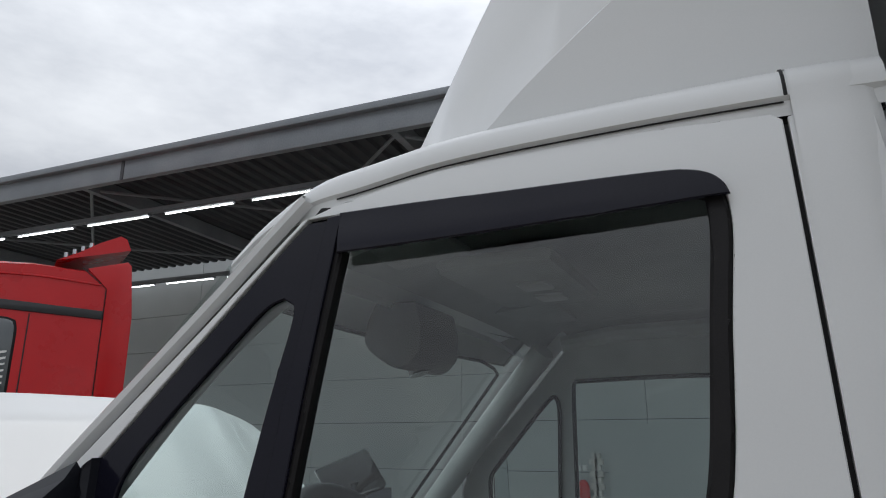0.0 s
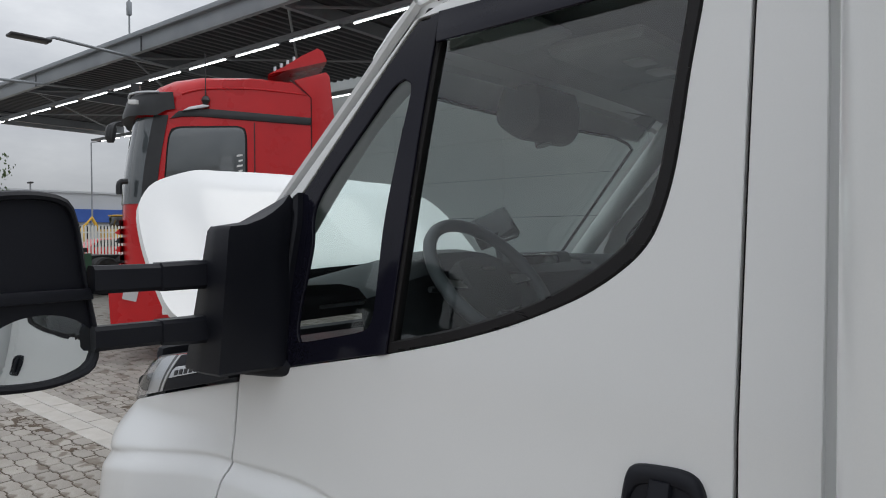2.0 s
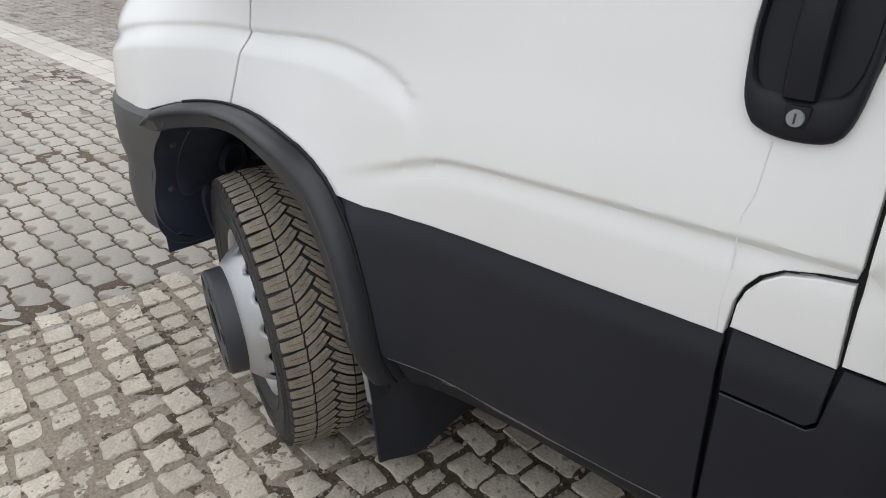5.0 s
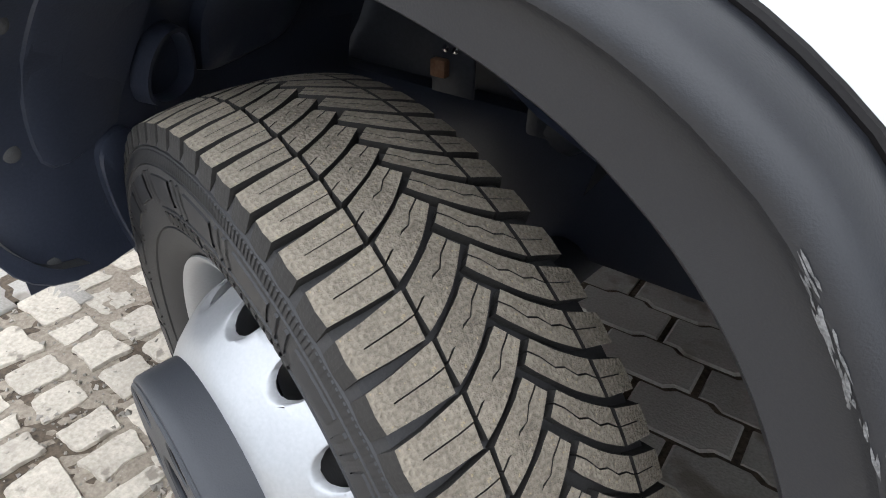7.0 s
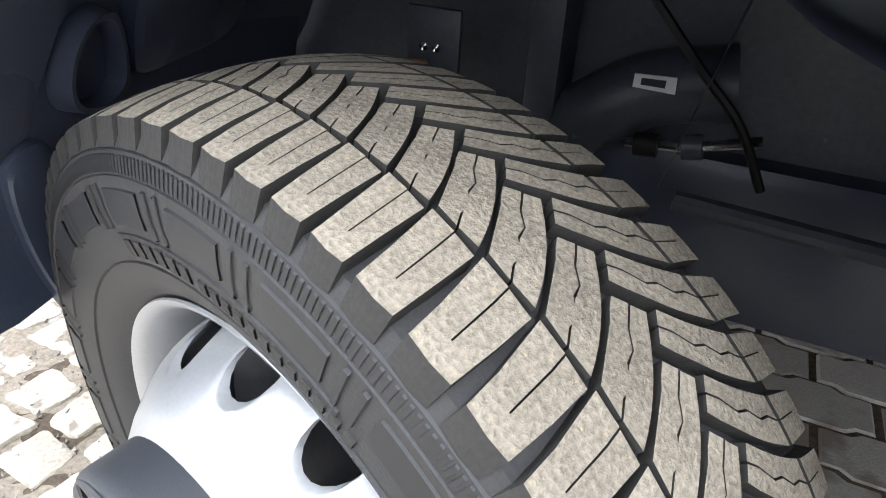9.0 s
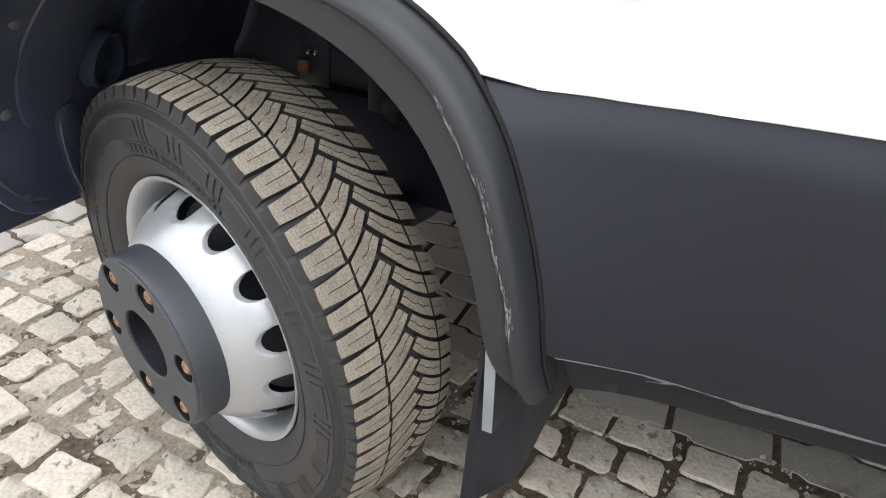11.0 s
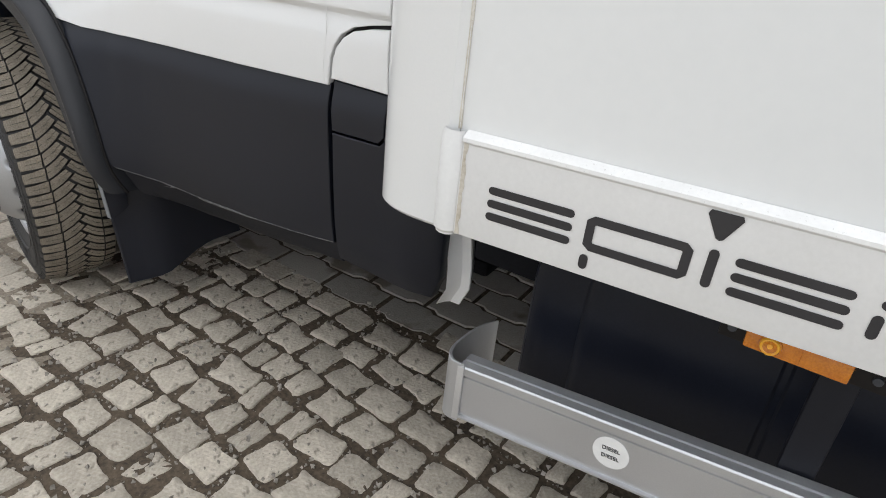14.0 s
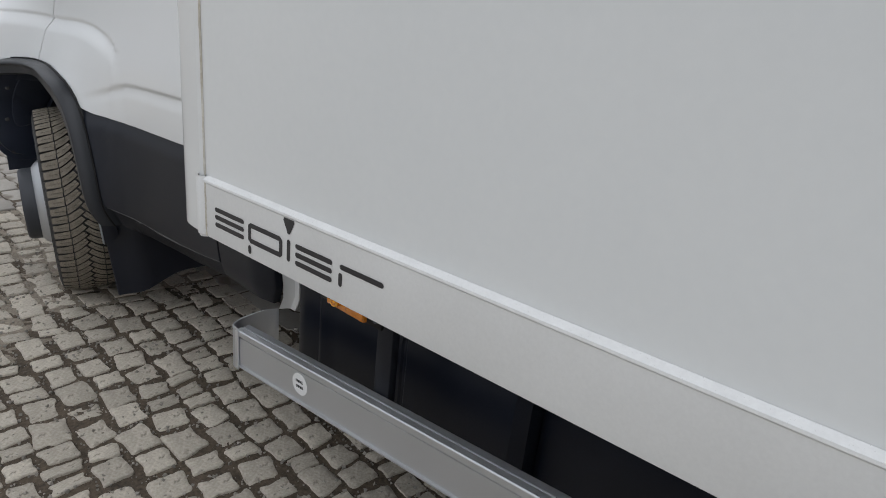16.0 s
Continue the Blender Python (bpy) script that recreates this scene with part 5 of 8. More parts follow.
for i in range(6):
    b = 0.19 + i * math.pi / 3
    mb = WHEEL @ Matrix.Translation((0.1025 * math.cos(b), 0.1025 * math.sin(b), 0.1705)) @ Matrix.Rotation(b, 4, "Z")
    part("bolt_hole_shade", lathe([(0.0265, 0.0202), (0.004, 0.0198), (0.0, 0.019), (0.0, 0.0)], WHEEL @ Matrix.Translation((0.1025 * math.cos(b), 0.1025 * math.sin(b), 0.1595)), 20), RUBBERSHADE, wheel, "bolt hole with its shade put in as black")
    part("wheel_bolt", lathe([(0.0, 0.0105), (0.012, 0.0105), (0.014, 0.0085), (0.014, 0.005), (0.011, 0.004), (0.011, 0.0)], mb, 6), BOLT, wheel, "rusty wheel bolt", soft=False, fix=True)

# ---------------------------------------------------------------- wheelhouse, mud flap, underside
cx0, cz0 = -0.76, 0.37
rows = []
for k in range(34):
    a = radians(9 + 173 * k / 33)
    r = 0.468 + 0.010 * math.sin(k * 1.1)
    rows.append([(cx0 + r * math.cos(a), y, cz0 + r * math.sin(a) * (1 + 0.02 * math.sin(y * 9))) for y in (1.235, 1.27, 1.34, 1.42, 1.52, 1.62, 1.72, 1.82)])
part("wheelhouse_liner", loft(rows), LINER, truck, "black plastic wheelhouse liner", fix=True)
part("wheelhouse_wall", box(-1.25, -0.27, 1.83, 1.85, 0.42, 0.92), CHASSIS, truck, "dark inner wheelhouse wall")
FLAP_IN = [(1.166, 0.016), (1.18, 0.015), (1.20, 0.017), (1.25, 0.026), (1.36, 0.055), (1.48, 0.085), (1.62, 0.10), (1.8, 0.10)]
EDGE = [(0.36, -1.02), (0.40, -1.045), (0.45, -1.065), (0.5, -1.068), (0.6, -1.055), (0.67, -1.03), (0.72, -0.995), (0.80, -0.93)]
rows = []
for k in range(14):
    z = 0.432 + 0.363 * k / 13
    xe = curve_at(EDGE, z)
    low = smooth(0.60, 0.432, z)
    rows.append([(xe - curve_at(FLAP_IN, y), y, z + dz * low) for y, dz in ((1.166, 0.078), (1.170, 0.062), (1.178, 0.044), (1.192, 0.026), (1.212, 0.011), (1.24, 0.0), (1.28, -0.007), (1.33, -0.008), (1.40, -0.002), (1.48, 0.008), (1.62, 0.02), (1.8, 0.02))])
front_flap = part("liner_flap", shell(loft(rows), (-1, 0, 0), 0.006, 0.002), LINER, truck, "black flap between bumper and wheel")
for z, y in ((0.462, 1.222), (0.60, 1.215), (0.735, 1.21)):
    mb = Matrix.Translation((curve_at(EDGE, z) - curve_at(FLAP_IN, y) - 0.001, y, z)) @ Matrix.Rotation(radians(90), 4, "Y")
    part("liner_bolt", lathe([(0.0, 0.009), (0.002, 0.009), (0.0035, 0.006), (0.0035, 0.0)], mb, 14), BUMPER, front_flap, fix=True)
part("liner_tab", prism([(-1.098, 1.292, 0.80), (-1.098, 1.326, 0.80), (-1.095, 1.324, 0.728), (-1.094, 1.316, 0.716), (-1.094, 1.302, 0.716), (-1.095, 1.294, 0.728)], (0.004, 0, 0), bevel=0.001), BUMPER, front_flap, "pale metal tab")


def moulding(name, loop, rise, steps=((1.0, 0.0), (0.95, 0.8), (0.86, 1.0), (0.4, 1.0))):
    pts = [(p.x, p.y) for p in resample([(y, z, 0) for y, z in loop], 36, closed=True)]
    cy, cz = sum(p[0] for p in pts) / 36, sum(p[1] for p in pts) / 36
    rs = []
    for g, h in steps:
        row = []
        for y, z in pts:
            y, z = cy + (y - cy) * g, cz + (z - cz) * g
            row.append((curve_at(EDGE, z) - curve_at(FLAP_IN, y) - 0.004 + rise * h, y, z))
        rs.append(row)
    return part(name, cap_ends(loft(rs, close_u=True)), LINER, front_flap, fix=True)


moulding("liner_pad", [(1.24, 0.575), (1.335, 0.575), (1.352, 0.60), (1.365, 0.665), (1.385, 0.72), (1.385, 0.78), (1.25, 0.78)], 0.010)
moulding("liner_rib", [(1.305, 0.56), (1.36, 0.57), (1.35, 0.48), (1.335, 0.41), (1.325, 0.41)], 0.016)
moulding("liner_pocket", [(1.372, 0.615), (1.385, 0.593), (1.42, 0.585), (1.452, 0.60), (1.448, 0.64), (1.425, 0.675), (1.395, 0.675), (1.376, 0.65)], 0.034, ((1.08, 0.0), (1.0, 1.0), (0.88, 1.0), (0.8, 0.3), (0.3, 0.2)))
moulding("liner_pad", [(1.462, 0.70), (1.468, 0.62), (1.48, 0.598), (1.56, 0.60), (1.64, 0.62), (1.66, 0.70), (1.60, 0.735), (1.50, 0.735)], 0.03)
rows = []
for k in range(12):
    f = k / 11
    z = 0.455 - 0.36 * f
    rows.append([(-0.352 - 0.018 * f + 0.048 * smooth(0.0, 0.3, g) + 0.04 * g, 1.247 + 0.050 * f + 0.30 * g, z + 0.015 * g * (1 - f) + 0.075 * smooth(0.0, 0.75, g) * f) for g in [j / 14 for j in range(15)]])
mud = part("mud_flap", shell(loft(rows), (-1, 0, 0), 0.006, 0.002), SKIRT, truck, "black rubber mud flap behind the wheel")
STAY = [(1.236, 0.464), (1.250, 0.456), (1.262, 0.440), (1.288, 0.380), (1.291, 0.345), (1.284, 0.336), (1.257, 0.318), (1.250, 0.320)]
part("flap_stay", prism([(-0.348 + 0.36 * (y - 1.24), y, z) for y, z in STAY], (0.012, 0, 0), bevel=0.0015), SKIRT, mud, "dark stay plate")
# grey strip paints the sky's reflection on the stay's edge
part("stay_edge_sheen", prism([(-0.350, 1.2335, 0.465), (-0.336, 1.2335, 0.465), (-0.331, 1.2475, 0.319), (-0.345, 1.2475, 0.319)], (0, 0.0022, 0), bevel=0.0006), GALV, mud, "pale edge for wear and for painted sky sheen")
stay_bolt = Matrix.Translation((-0.322, 1.285, 0.425)) @ Matrix.Rotation(radians(90), 4, "Y")
part("stay_bolt", lathe([(0.0, 0.010), (0.004, 0.010), (0.006, 0.007), (0.006, 0.0)], stay_bolt, 14), BLACKPLASTIC, mud, fix=True)
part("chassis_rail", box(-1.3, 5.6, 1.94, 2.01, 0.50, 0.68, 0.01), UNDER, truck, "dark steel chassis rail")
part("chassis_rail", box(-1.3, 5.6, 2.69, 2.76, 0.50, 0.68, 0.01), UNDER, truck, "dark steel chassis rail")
part("front_axle", tube([(-0.74, 1.42, 0.35), (-0.74, 1.6, 0.33), (-0.74, 1.9, 0.27), (-0.74, 2.8, 0.27), (-0.74, 3.3, 0.35)], 0.045, 12), CHASSIS, truck, "dark front axle")
rod = part("steering_rod", tube([(-0.665, 1.72, 0.547), (-0.60, 1.72, 0.553), (-0.53, 1.72, 0.574)], 0.006, 10), CHROME, truck, "bare steel rod")
part("rod_boot", tube([(-0.655, 1.72, 0.547), (-0.63, 1.72, 0.549)], 0.013, 14), RUBBERSHADE, rod, "black rubber boot")
part("rod_joint", tube([(-0.605, 1.72, 0.553), (-0.585, 1.72, 0.557)], 0.014, 14), CHASSIS, rod)
part("gear_housing", tube(resample([(-0.75, 1.76, 0.53), (-0.70, 1.75, 0.57), (-0.65, 1.76, 0.60), (-0.57, 1.77, 0.615)], 10), 0.042, 16), CHASSIS, truck, "dark cast steering gear housing")
part("gear_label", prism([(-0.668, 1.714, 0.623), (-0.625, 1.714, 0.625), (-0.624, 1.714, 0.608), (-0.668, 1.714, 0.609)], (0, 0.003, 0)), STICKER, truck, "white paper label")
part("gear_label_bars", prism([(-0.660, 1.7125, 0.620), (-0.635, 1.7125, 0.621), (-0.635, 1.7125, 0.613), (-0.660, 1.7125, 0.613)], (0, 0.001, 0)), TRIM, truck, "grey printed bars")
part("hose", tube(resample([(-0.66, 1.70, 0.70), (-0.60, 1.69, 0.64), (-0.555, 1.69, 0.595), (-0.52, 1.70, 0.53)], 14), 0.005, 8), RUBBERSHADE, truck, "black hose")
part("link_bar", tube([(-0.60, 1.70, 0.500), (-0.30, 1.72, 0.478)], 0.012, 10), CHASSIS, truck, "dark link bar")
part("column_upright", box(-0.79, -0.75, 1.72, 1.79, 0.52, 0.86, 0.008), CHASSIS, truck, "dark upright")
for bx in (-0.914, -0.898):
    part("liner_stud", lathe([(0, 0.006), (0.004, 0.005), (0.005, 0.0)], Matrix.Translation((bx, 1.716, 0.6155)) @ Matrix.Rotation(radians(90), 4, "X"), 12), CHROME, truck, "bright stud", fix=True)
part("stud_plate", box(-0.94, -0.87, 1.717, 1.724, 0.55, 0.66, 0.003), CHASSIS, truck, "dark plate")
part("brown_bracket", box(-0.935, -0.91, 1.705, 1.72, 0.575, 0.60, 0.003), BOLT, truck, "brown bracket")
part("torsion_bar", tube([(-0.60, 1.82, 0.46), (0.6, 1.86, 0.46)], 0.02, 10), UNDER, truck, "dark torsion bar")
# unseen low tray, added to keep far-side light off the ground
part("cab_light_block", box(-0.25, 0.50, 1.62, 3.20, 0.32, 0.36, 0.01), UNDER, truck, "unseen tray added to block light under the cab")
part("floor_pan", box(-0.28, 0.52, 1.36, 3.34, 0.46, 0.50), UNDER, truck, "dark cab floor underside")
part("cab_back_wall", box(0.465, 0.485, 1.54, 3.16, 0.46, 2.06), DASHGREY, truck, "grey cab back wall")
part("engine", box(-1.35, -0.5, 1.95, 2.75, 0.45, 1.12, 0.05), CHASSIS, truck, "dark engine block")
part("grille_panel", box(-1.66, -1.60, 1.55, 3.15, 0.78, 1.18, 0.03), BLACKPLASTIC, truck, "black grille")
part("slam_panel", box(-1.55, -1.0, 1.50, 3.2, 1.10, 1.16, 0.02), DARKPART, truck, "dark engine bay cover")

# ---------------------------------------------------------------- cargo box
BX0, BX1, BY = 0.585, 5.4, 1.046


def rail_z(x):
    return 0.7475 + PITCH * (x - 0.726)


cargo = thing("cargo_box", 0.7, MID, 0.75, "", "")
cargo["label"] = "white smooth cargo box"
cargo.parent = truck
cargo.matrix_parent_inverse = world_of(truck).inverted()
rows = [[(x, BY + 0.006, rail_z(x) + 0.115), (x, BY + 0.006, 3.25), (x, BY + 0.03, 3.28)] for x in (0.712, 1.5, 2.5, 3.5, 4.5, BX1)]
part("side_wall", loft(rows), BOXWHITE, cargo, "white smooth box wall")
post = [(0.712, BY + 0.004), (0.700, BY)] + [(0.70 - 0.122 * math.sin(radians(a)) ** 0.714, BY + 0.085 * (1 - max(0.0, math.cos(radians(a))) ** 0.714)) for a in (0, 1, 3, 6, 10, 15, 20, 26, 32, 38, 44, 50, 56, 62, 68, 74, 79, 83, 86, 88, 89.3, 90)] + [(0.578, BY + 0.12), (0.578, BY + 0.25)]
rows = []
for z, dz in ((0.745, 0.012), (0.7455, 0.004), (0.75, 0.0), (1.2, 0), (2.0, 0), (2.8, 0), (3.25, 0)):
    rows.append([(x, y + dz, z + PITCH * (x - 0.726)) for x, y in post])
part("corner_post", loft(rows), WHITE, cargo, "white rounded corner post", fix=True)
part("front_wall", box(BX0, BX0 + 0.03, BY + 0.23, 2 * MID - BY - 0.05, 0.76, 3.25), BOXWHITE, cargo, "white box front wall")
part("far_wall", box(BX0, BX1, 2 * MID - BY - 0.03, 2 * MID - BY, 0.75, 3.25), BOXWHITE, cargo)
part("box_roof", box(BX0, BX1, BY + 0.02, 2 * MID - BY, 3.25, 3.29), BOXWHITE, cargo)
part("rear_wall", box(BX1 - 0.03, BX1, BY, 2 * MID - BY, 0.95, 3.27), BOXWHITE, cargo)
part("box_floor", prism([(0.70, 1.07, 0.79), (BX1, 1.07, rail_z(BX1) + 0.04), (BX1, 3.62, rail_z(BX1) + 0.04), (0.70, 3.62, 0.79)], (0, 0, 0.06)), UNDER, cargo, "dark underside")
RAILSEC = [(0.030, 0.0), (0.006, 0.0), (0.001, 0.001), (0.0, 0.004), (0.0, 0.112), (-0.001, 0.1135)]
part("bottom_rail", loft([[(x, BY - 0.004 + dy, rail_z(x) + dz) for dy, dz in RAILSEC] for x in (0.722, 1.2, 2.0, 3.0, 4.0, BX1)]), RAILWHITE, cargo, "white bottom rail")
EDGESEC = [(-0.001, 0.1135), (-0.002, 0.1150), (-0.0015, 0.1190), (0.0015, 0.1215), (0.005, 0.1235), (0.0095, 0.1255)]
part("rail_edge", loft([[(x, BY - 0.004 + dy, rail_z(x) + dz) for dy, dz in EDGESEC] for x in (0.722, 1.2, 2.0, 3.0, 4.0, BX1)]), EDGEBRIGHT, cargo, "bright specked rail edge")
rows = []
for z in (-0.002, 0.0, 0.004, 0.118, 0.1245, 0.1255):
    g = 1.0 if 0.0 < z < 0.12 else 0.8
    rows.append([(0.708 + 0.0165 * g * math.cos(radians(a)), BY + 0.004 - 0.0145 * g * math.sin(radians(a)), rail_z(0.7) + z) for a in range(0, 181, 15)])
part("rail_end_cap", cap_ends(loft(rows)), RAILWHITE, cargo, "white rail end cap", fix=True)
rnd = random.Random(6)
rows = []
for k in range(120):
    z = rail_z(0.71) + 0.125 + k * 0.02
    w = 0.0016 + 0.0014 * rnd.random()
    rows.append([(0.7105 - w, BY + 0.0055, z), (0.7105, BY + 0.0018 + 0.001 * rnd.random(), z), (0.7105 + w, BY + 0.0055, z)])
part("seam_sealant", loft(rows), DIRTSEAL, cargo, "dirty sealant seam")
rows = []
for k in range(16):
    z = rail_z(0.726) + 0.002 + k * 0.0075
    rows.append([(0.7225 - 0.001 * rnd.random(), BY - 0.0005, z), (0.7245, BY - 0.0052, z), (0.7275 + 0.003 * rnd.random(), BY - 0.0045, z)])
part("seam_sealant", loft(rows), DIRTSEAL, cargo, "dirty sealant seam")


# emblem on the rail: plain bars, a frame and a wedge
def stroke(points, width=0.0105, closed=False):
    pts = [Vector((p[0], p[1])) for p in points]
    n = len(pts)
    left, right = [], []
    for i, p in enumerate(pts):
        a = pts[i - 1] if (i or closed) else None
        b = pts[(i + 1) % n] if (i < n - 1 or closed) else None
        d1 = (p - a).normalized() if a is not None else (b - p).normalized()
        d2 = (b - p).normalized() if b is not None else d1
        nrm = Vector((-(d1 + d2).y, (d1 + d2).x)).normalized()
        k = width / 2 / max(0.5, nrm.dot(Vector((-d1.y, d1.x))))
        left.append(p + nrm * k)
        right.append(p - nrm * k)
    bm_ = bmesh.new()
    yy = BY - 0.0048

    def put(q):
        return bm_.verts.new((q.x, yy, rail_z(q.x) + q.y))
    lv, rv = [put(q) for q in left], [put(q) for q in right]
    for i in range(n if closed else n - 1):
        j = (i + 1) % n
        bm_.faces.new((lv[i], lv[j], rv[j], rv[i]))
    if not closed:
        for i, s in ((0, -1), (n - 1, 1)):
            d = (pts[1] - pts[0]).normalized() * -1 if i == 0 else (pts[-1] - pts[-2]).normalized()
            w = Vector((-d.y, d.x))
            fan = [put(pts[i] + w * math.cos(t) * width / 2 + d * math.sin(t) * width / 2) for t in [math.pi * q / 6 for q in range(7)]]
            bm_.faces.new(fan)
    bmesh.ops.recalc_face_normals(bm_, faces=bm_.faces)
    for f in bm_.faces:
        if f.normal.y > 0:
            f.normal_flip()
    return bm_


EMBLEM = [
    ([(0.766, 0.0675), (0.858, 0.0675)], False),
    ([(0.766, 0.0520), (0.858, 0.0520)], False),
    ([(0.766, 0.0365), (0.858, 0.0365)], False),
    ([(0.886, 0.0675), (0.975, 0.0675), (0.979, 0.0640), (0.979, 0.0405), (0.975, 0.0370), (0.886, 0.0370), (0.8815, 0.0405), (0.8815, 0.0640)], True),
    ([(0.8815, 0.0225), (0.8815, 0.0145)], False),
    ([(1.002, 0.0370), (1.002, 0.0690)], False),
    ([(1.026, 0.0675), (1.116, 0.0675)], False),
    ([(1.026, 0.0520), (1.116, 0.0520)], False),
    ([(1.026, 0.0365), (1.116, 0.0365)], False),
    ([(1.142, 0.0370), (1.142, 0.0520)], False),
    ([(1.144, 0.0675), (1.238, 0.0675)], False),
]
for pts, ring_shape in EMBLEM:
    part("emblem_shape", stroke(pts, 0.0095, ring_shape), INK, cargo, "dark printed emblem shape", soft=False)
bm = bmesh.new()
bm.faces.new([bm.verts.new((x, BY - 0.0048, rail_z(x) + z)) for x, z in ((0.988, 0.1115), (0.986, 0.107), (0.9985, 0.0845), (1.002, 0.083), (1.0055, 0.0845), (1.018, 0.107), (1.016, 0.1115))])
part("emblem_shape", bm, INK, cargo, "dark printed wedge", soft=False)

# ---------------------------------------------------------------- side guard, marker lamp, tank
def guard_z(x):
    return 0.4100 + 0.101 * (x - 0.70)


guard = thing("side_guard", 0.72, 1.12, 0.40, "", "")
guard["label"] = "aluminium side guard rail"
guard.parent = truck
guard.matrix_parent_inverse = world_of(truck).inverted()
GSEC = [(0.028, 0.0), (0.002, 0.0), (-0.001, 0.002), (-0.001, 0.0055), (0.0035, 0.0068), (0.0035, 0.0125), (0.0022, 0.0135), (0.0022, 0.0760), (0.0045, 0.0772), (0.0045, 0.0800), (0.0, 0.0815), (0.0, 0.0930), (0.002, 0.0955)]
part("guard_rail", loft([[(x, 1.108 + dy, guard_z(x) + dz) for dy, dz in GSEC] for x in (0.72, 1.5, 2.5, 3.4)]), ALU, guard, "anodised aluminium rail")
part("guard_top", loft([[(x, 1.108 + dy, guard_z(x) + dz) for dy, dz in ((0.002, 0.0955), (0.014, 0.0965), (0.0145, 0.0935), (0.018, 0.0935), (0.0185, 0.0965), (0.034, 0.0960), (0.035, 0.090))] for x in (0.72, 1.5, 2.5, 3.4)]), ALUTOP, guard, "bright rail top")
arc = resample([(0.7235, 1.1055, 0), (0.706, 1.1075, 0), (0.695, 1.120, 0), (0.691, 1.14, 0), (0.696, 1.17, 0), (0.705, 1.195, 0), (0.717, 1.217, 0)], 20)
rows = [[(p.x, p.y, guard_z(0.7) + z + 0.012 * smooth(1.12, 1.21, p.y) * (1 if z > 0.05 else 0)) for p in arc] for z in (-0.003, 0.0, 0.05, 0.1005, 0.1035)]
part("guard_end", shell(loft(rows), (0.8, 0.5, 0), 0.004, 0.0015), ALU, guard, "curved aluminium end plate")
mk = Matrix.Translation((0.953, 1.1098, guard_z(0.953) + 0.0485)) @ Matrix.Rotation(radians(90), 4, "X") @ Matrix.Rotation(math.atan(0.101), 4, "Z")
part("guard_end_lip", prism([(0.7195, 1.1045, guard_z(0.72) - 0.001), (0.7295, 1.1055, guard_z(0.73) - 0.001), (0.7295, 1.1055, guard_z(0.73) + 0.0965), (0.7195, 1.1045, guard_z(0.72) + 0.0965)], (0, 0.004, 0), bevel=0.001), ALUTOP, guard, "bright folded end lip")
part("fuel_sticker", lathe([(0.0, 0.0245), (0.0006, 0.0243), (0.0006, 0.0)], mk, 40), STICKER, guard, "round white fuel sticker")
words("sticker_words", "DIESEL", 0.0082, mk @ Matrix.Translation((0, 0.0062, 0.0012)), INK, guard)
words("sticker_words", "DIESEL", 0.0082, mk @ Matrix.Translation((0, -0.0062, 0.0012)), INK, guard)
for x in (1.13, 2.2, 3.2):
    part("guard_stay", box(x, x + 0.04, 1.145, 1.165, guard_z(x) - 0.002, 0.80, 0.003), BLACKPLASTIC, guard, "dark guard stay")

marker = thing("marker_lamp", 1.1, 1.10, 0.72, "", "")
marker["label"] = "amber side marker lamp"
marker.parent = truck
marker.matrix_parent_inverse = world_of(truck).inverted()
mz = rail_z(1.1) - 0.0465
part("marker_plate", box(1.024, 1.186, 1.098, 1.106, mz - 0.002, mz + 0.027, 0.002), RUBBERSHADE, marker, "black mounting plate")
part("marker_lens", box(1.050, 1.150, 1.090, 1.106, mz - 0.0005, mz + 0.0255, 0.003), AMBER, marker, "amber lens")
bulb_at = Matrix.Translation((1.075, 1.0905, mz + 0.0125)) @ Matrix.Rotation(radians(90), 4, "X")
bulb = part("marker_bulb", lathe([(0.0, 0.0115), (0.003, 0.011), (0.0055, 0.0085), (0.0050, 0.0060), (0.0030, 0.0)], bulb_at, 24), AMBER, marker, "amber bulb dome")
# ring and tip carry the bulb's glow as a brighter colour
part("bulb_glow_ring", lathe([(0.0040, 0.0100), (0.0062, 0.0092), (0.0064, 0.0080), (0.0054, 0.0068)], bulb_at, 24), AMBERGLOW, bulb, "amber ring coloured brighter as its glow", fix=True)
part("bulb_glow_tip", lathe([(0.0025, 0.0036), (0.0048, 0.0028), (0.0056, 0.0)], bulb_at, 14), AMBERGLOW, bulb, fix=True)
part("marker_grid", box(1.104, 1.149, 1.0885, 1.0905, mz + 0.002, mz + 0.023, 0.001), AMBER, marker)
for x in (1.036, 1.172):
    part("marker_screw", lathe([(0, 0.005), (0.003, 0.0045), (0.003, 0)], Matrix.Translation((x, 1.098, mz + 0.0125)) @ Matrix.Rotation(radians(90), 4, "X"), 12), CHASSIS, marker)
rows = []
for x, g in ((0.748, 0.88), (0.750, 0.93), (0.756, 0.965), (0.768, 0.985), (0.785, 0.99), (0.822, 0.985), (0.836, 0.98), (0.840, 0.995), (0.846, 1.012), (0.856, 1.015), (0.866, 1.0), (0.90, 0.995), (1.05, 1.0), (1.10, 1.0), (1.104, 0.985), (1.112, 0.985), (1.116, 1.0), (1.38, 1.0), (1.40, 0.9)):
    rows.append([(x, 1.50 + (yy - 1.50) * g, 0.56 + (zz - 0.56) * g) for yy, zz in ((1.30, 0.31), (1.26, 0.33), (1.245, 0.40), (1.245, 0.60), (1.26, 0.68), (1.30, 0.70), (1.80, 0.70), (1.80, 0.29), (1.36, 0.29))])
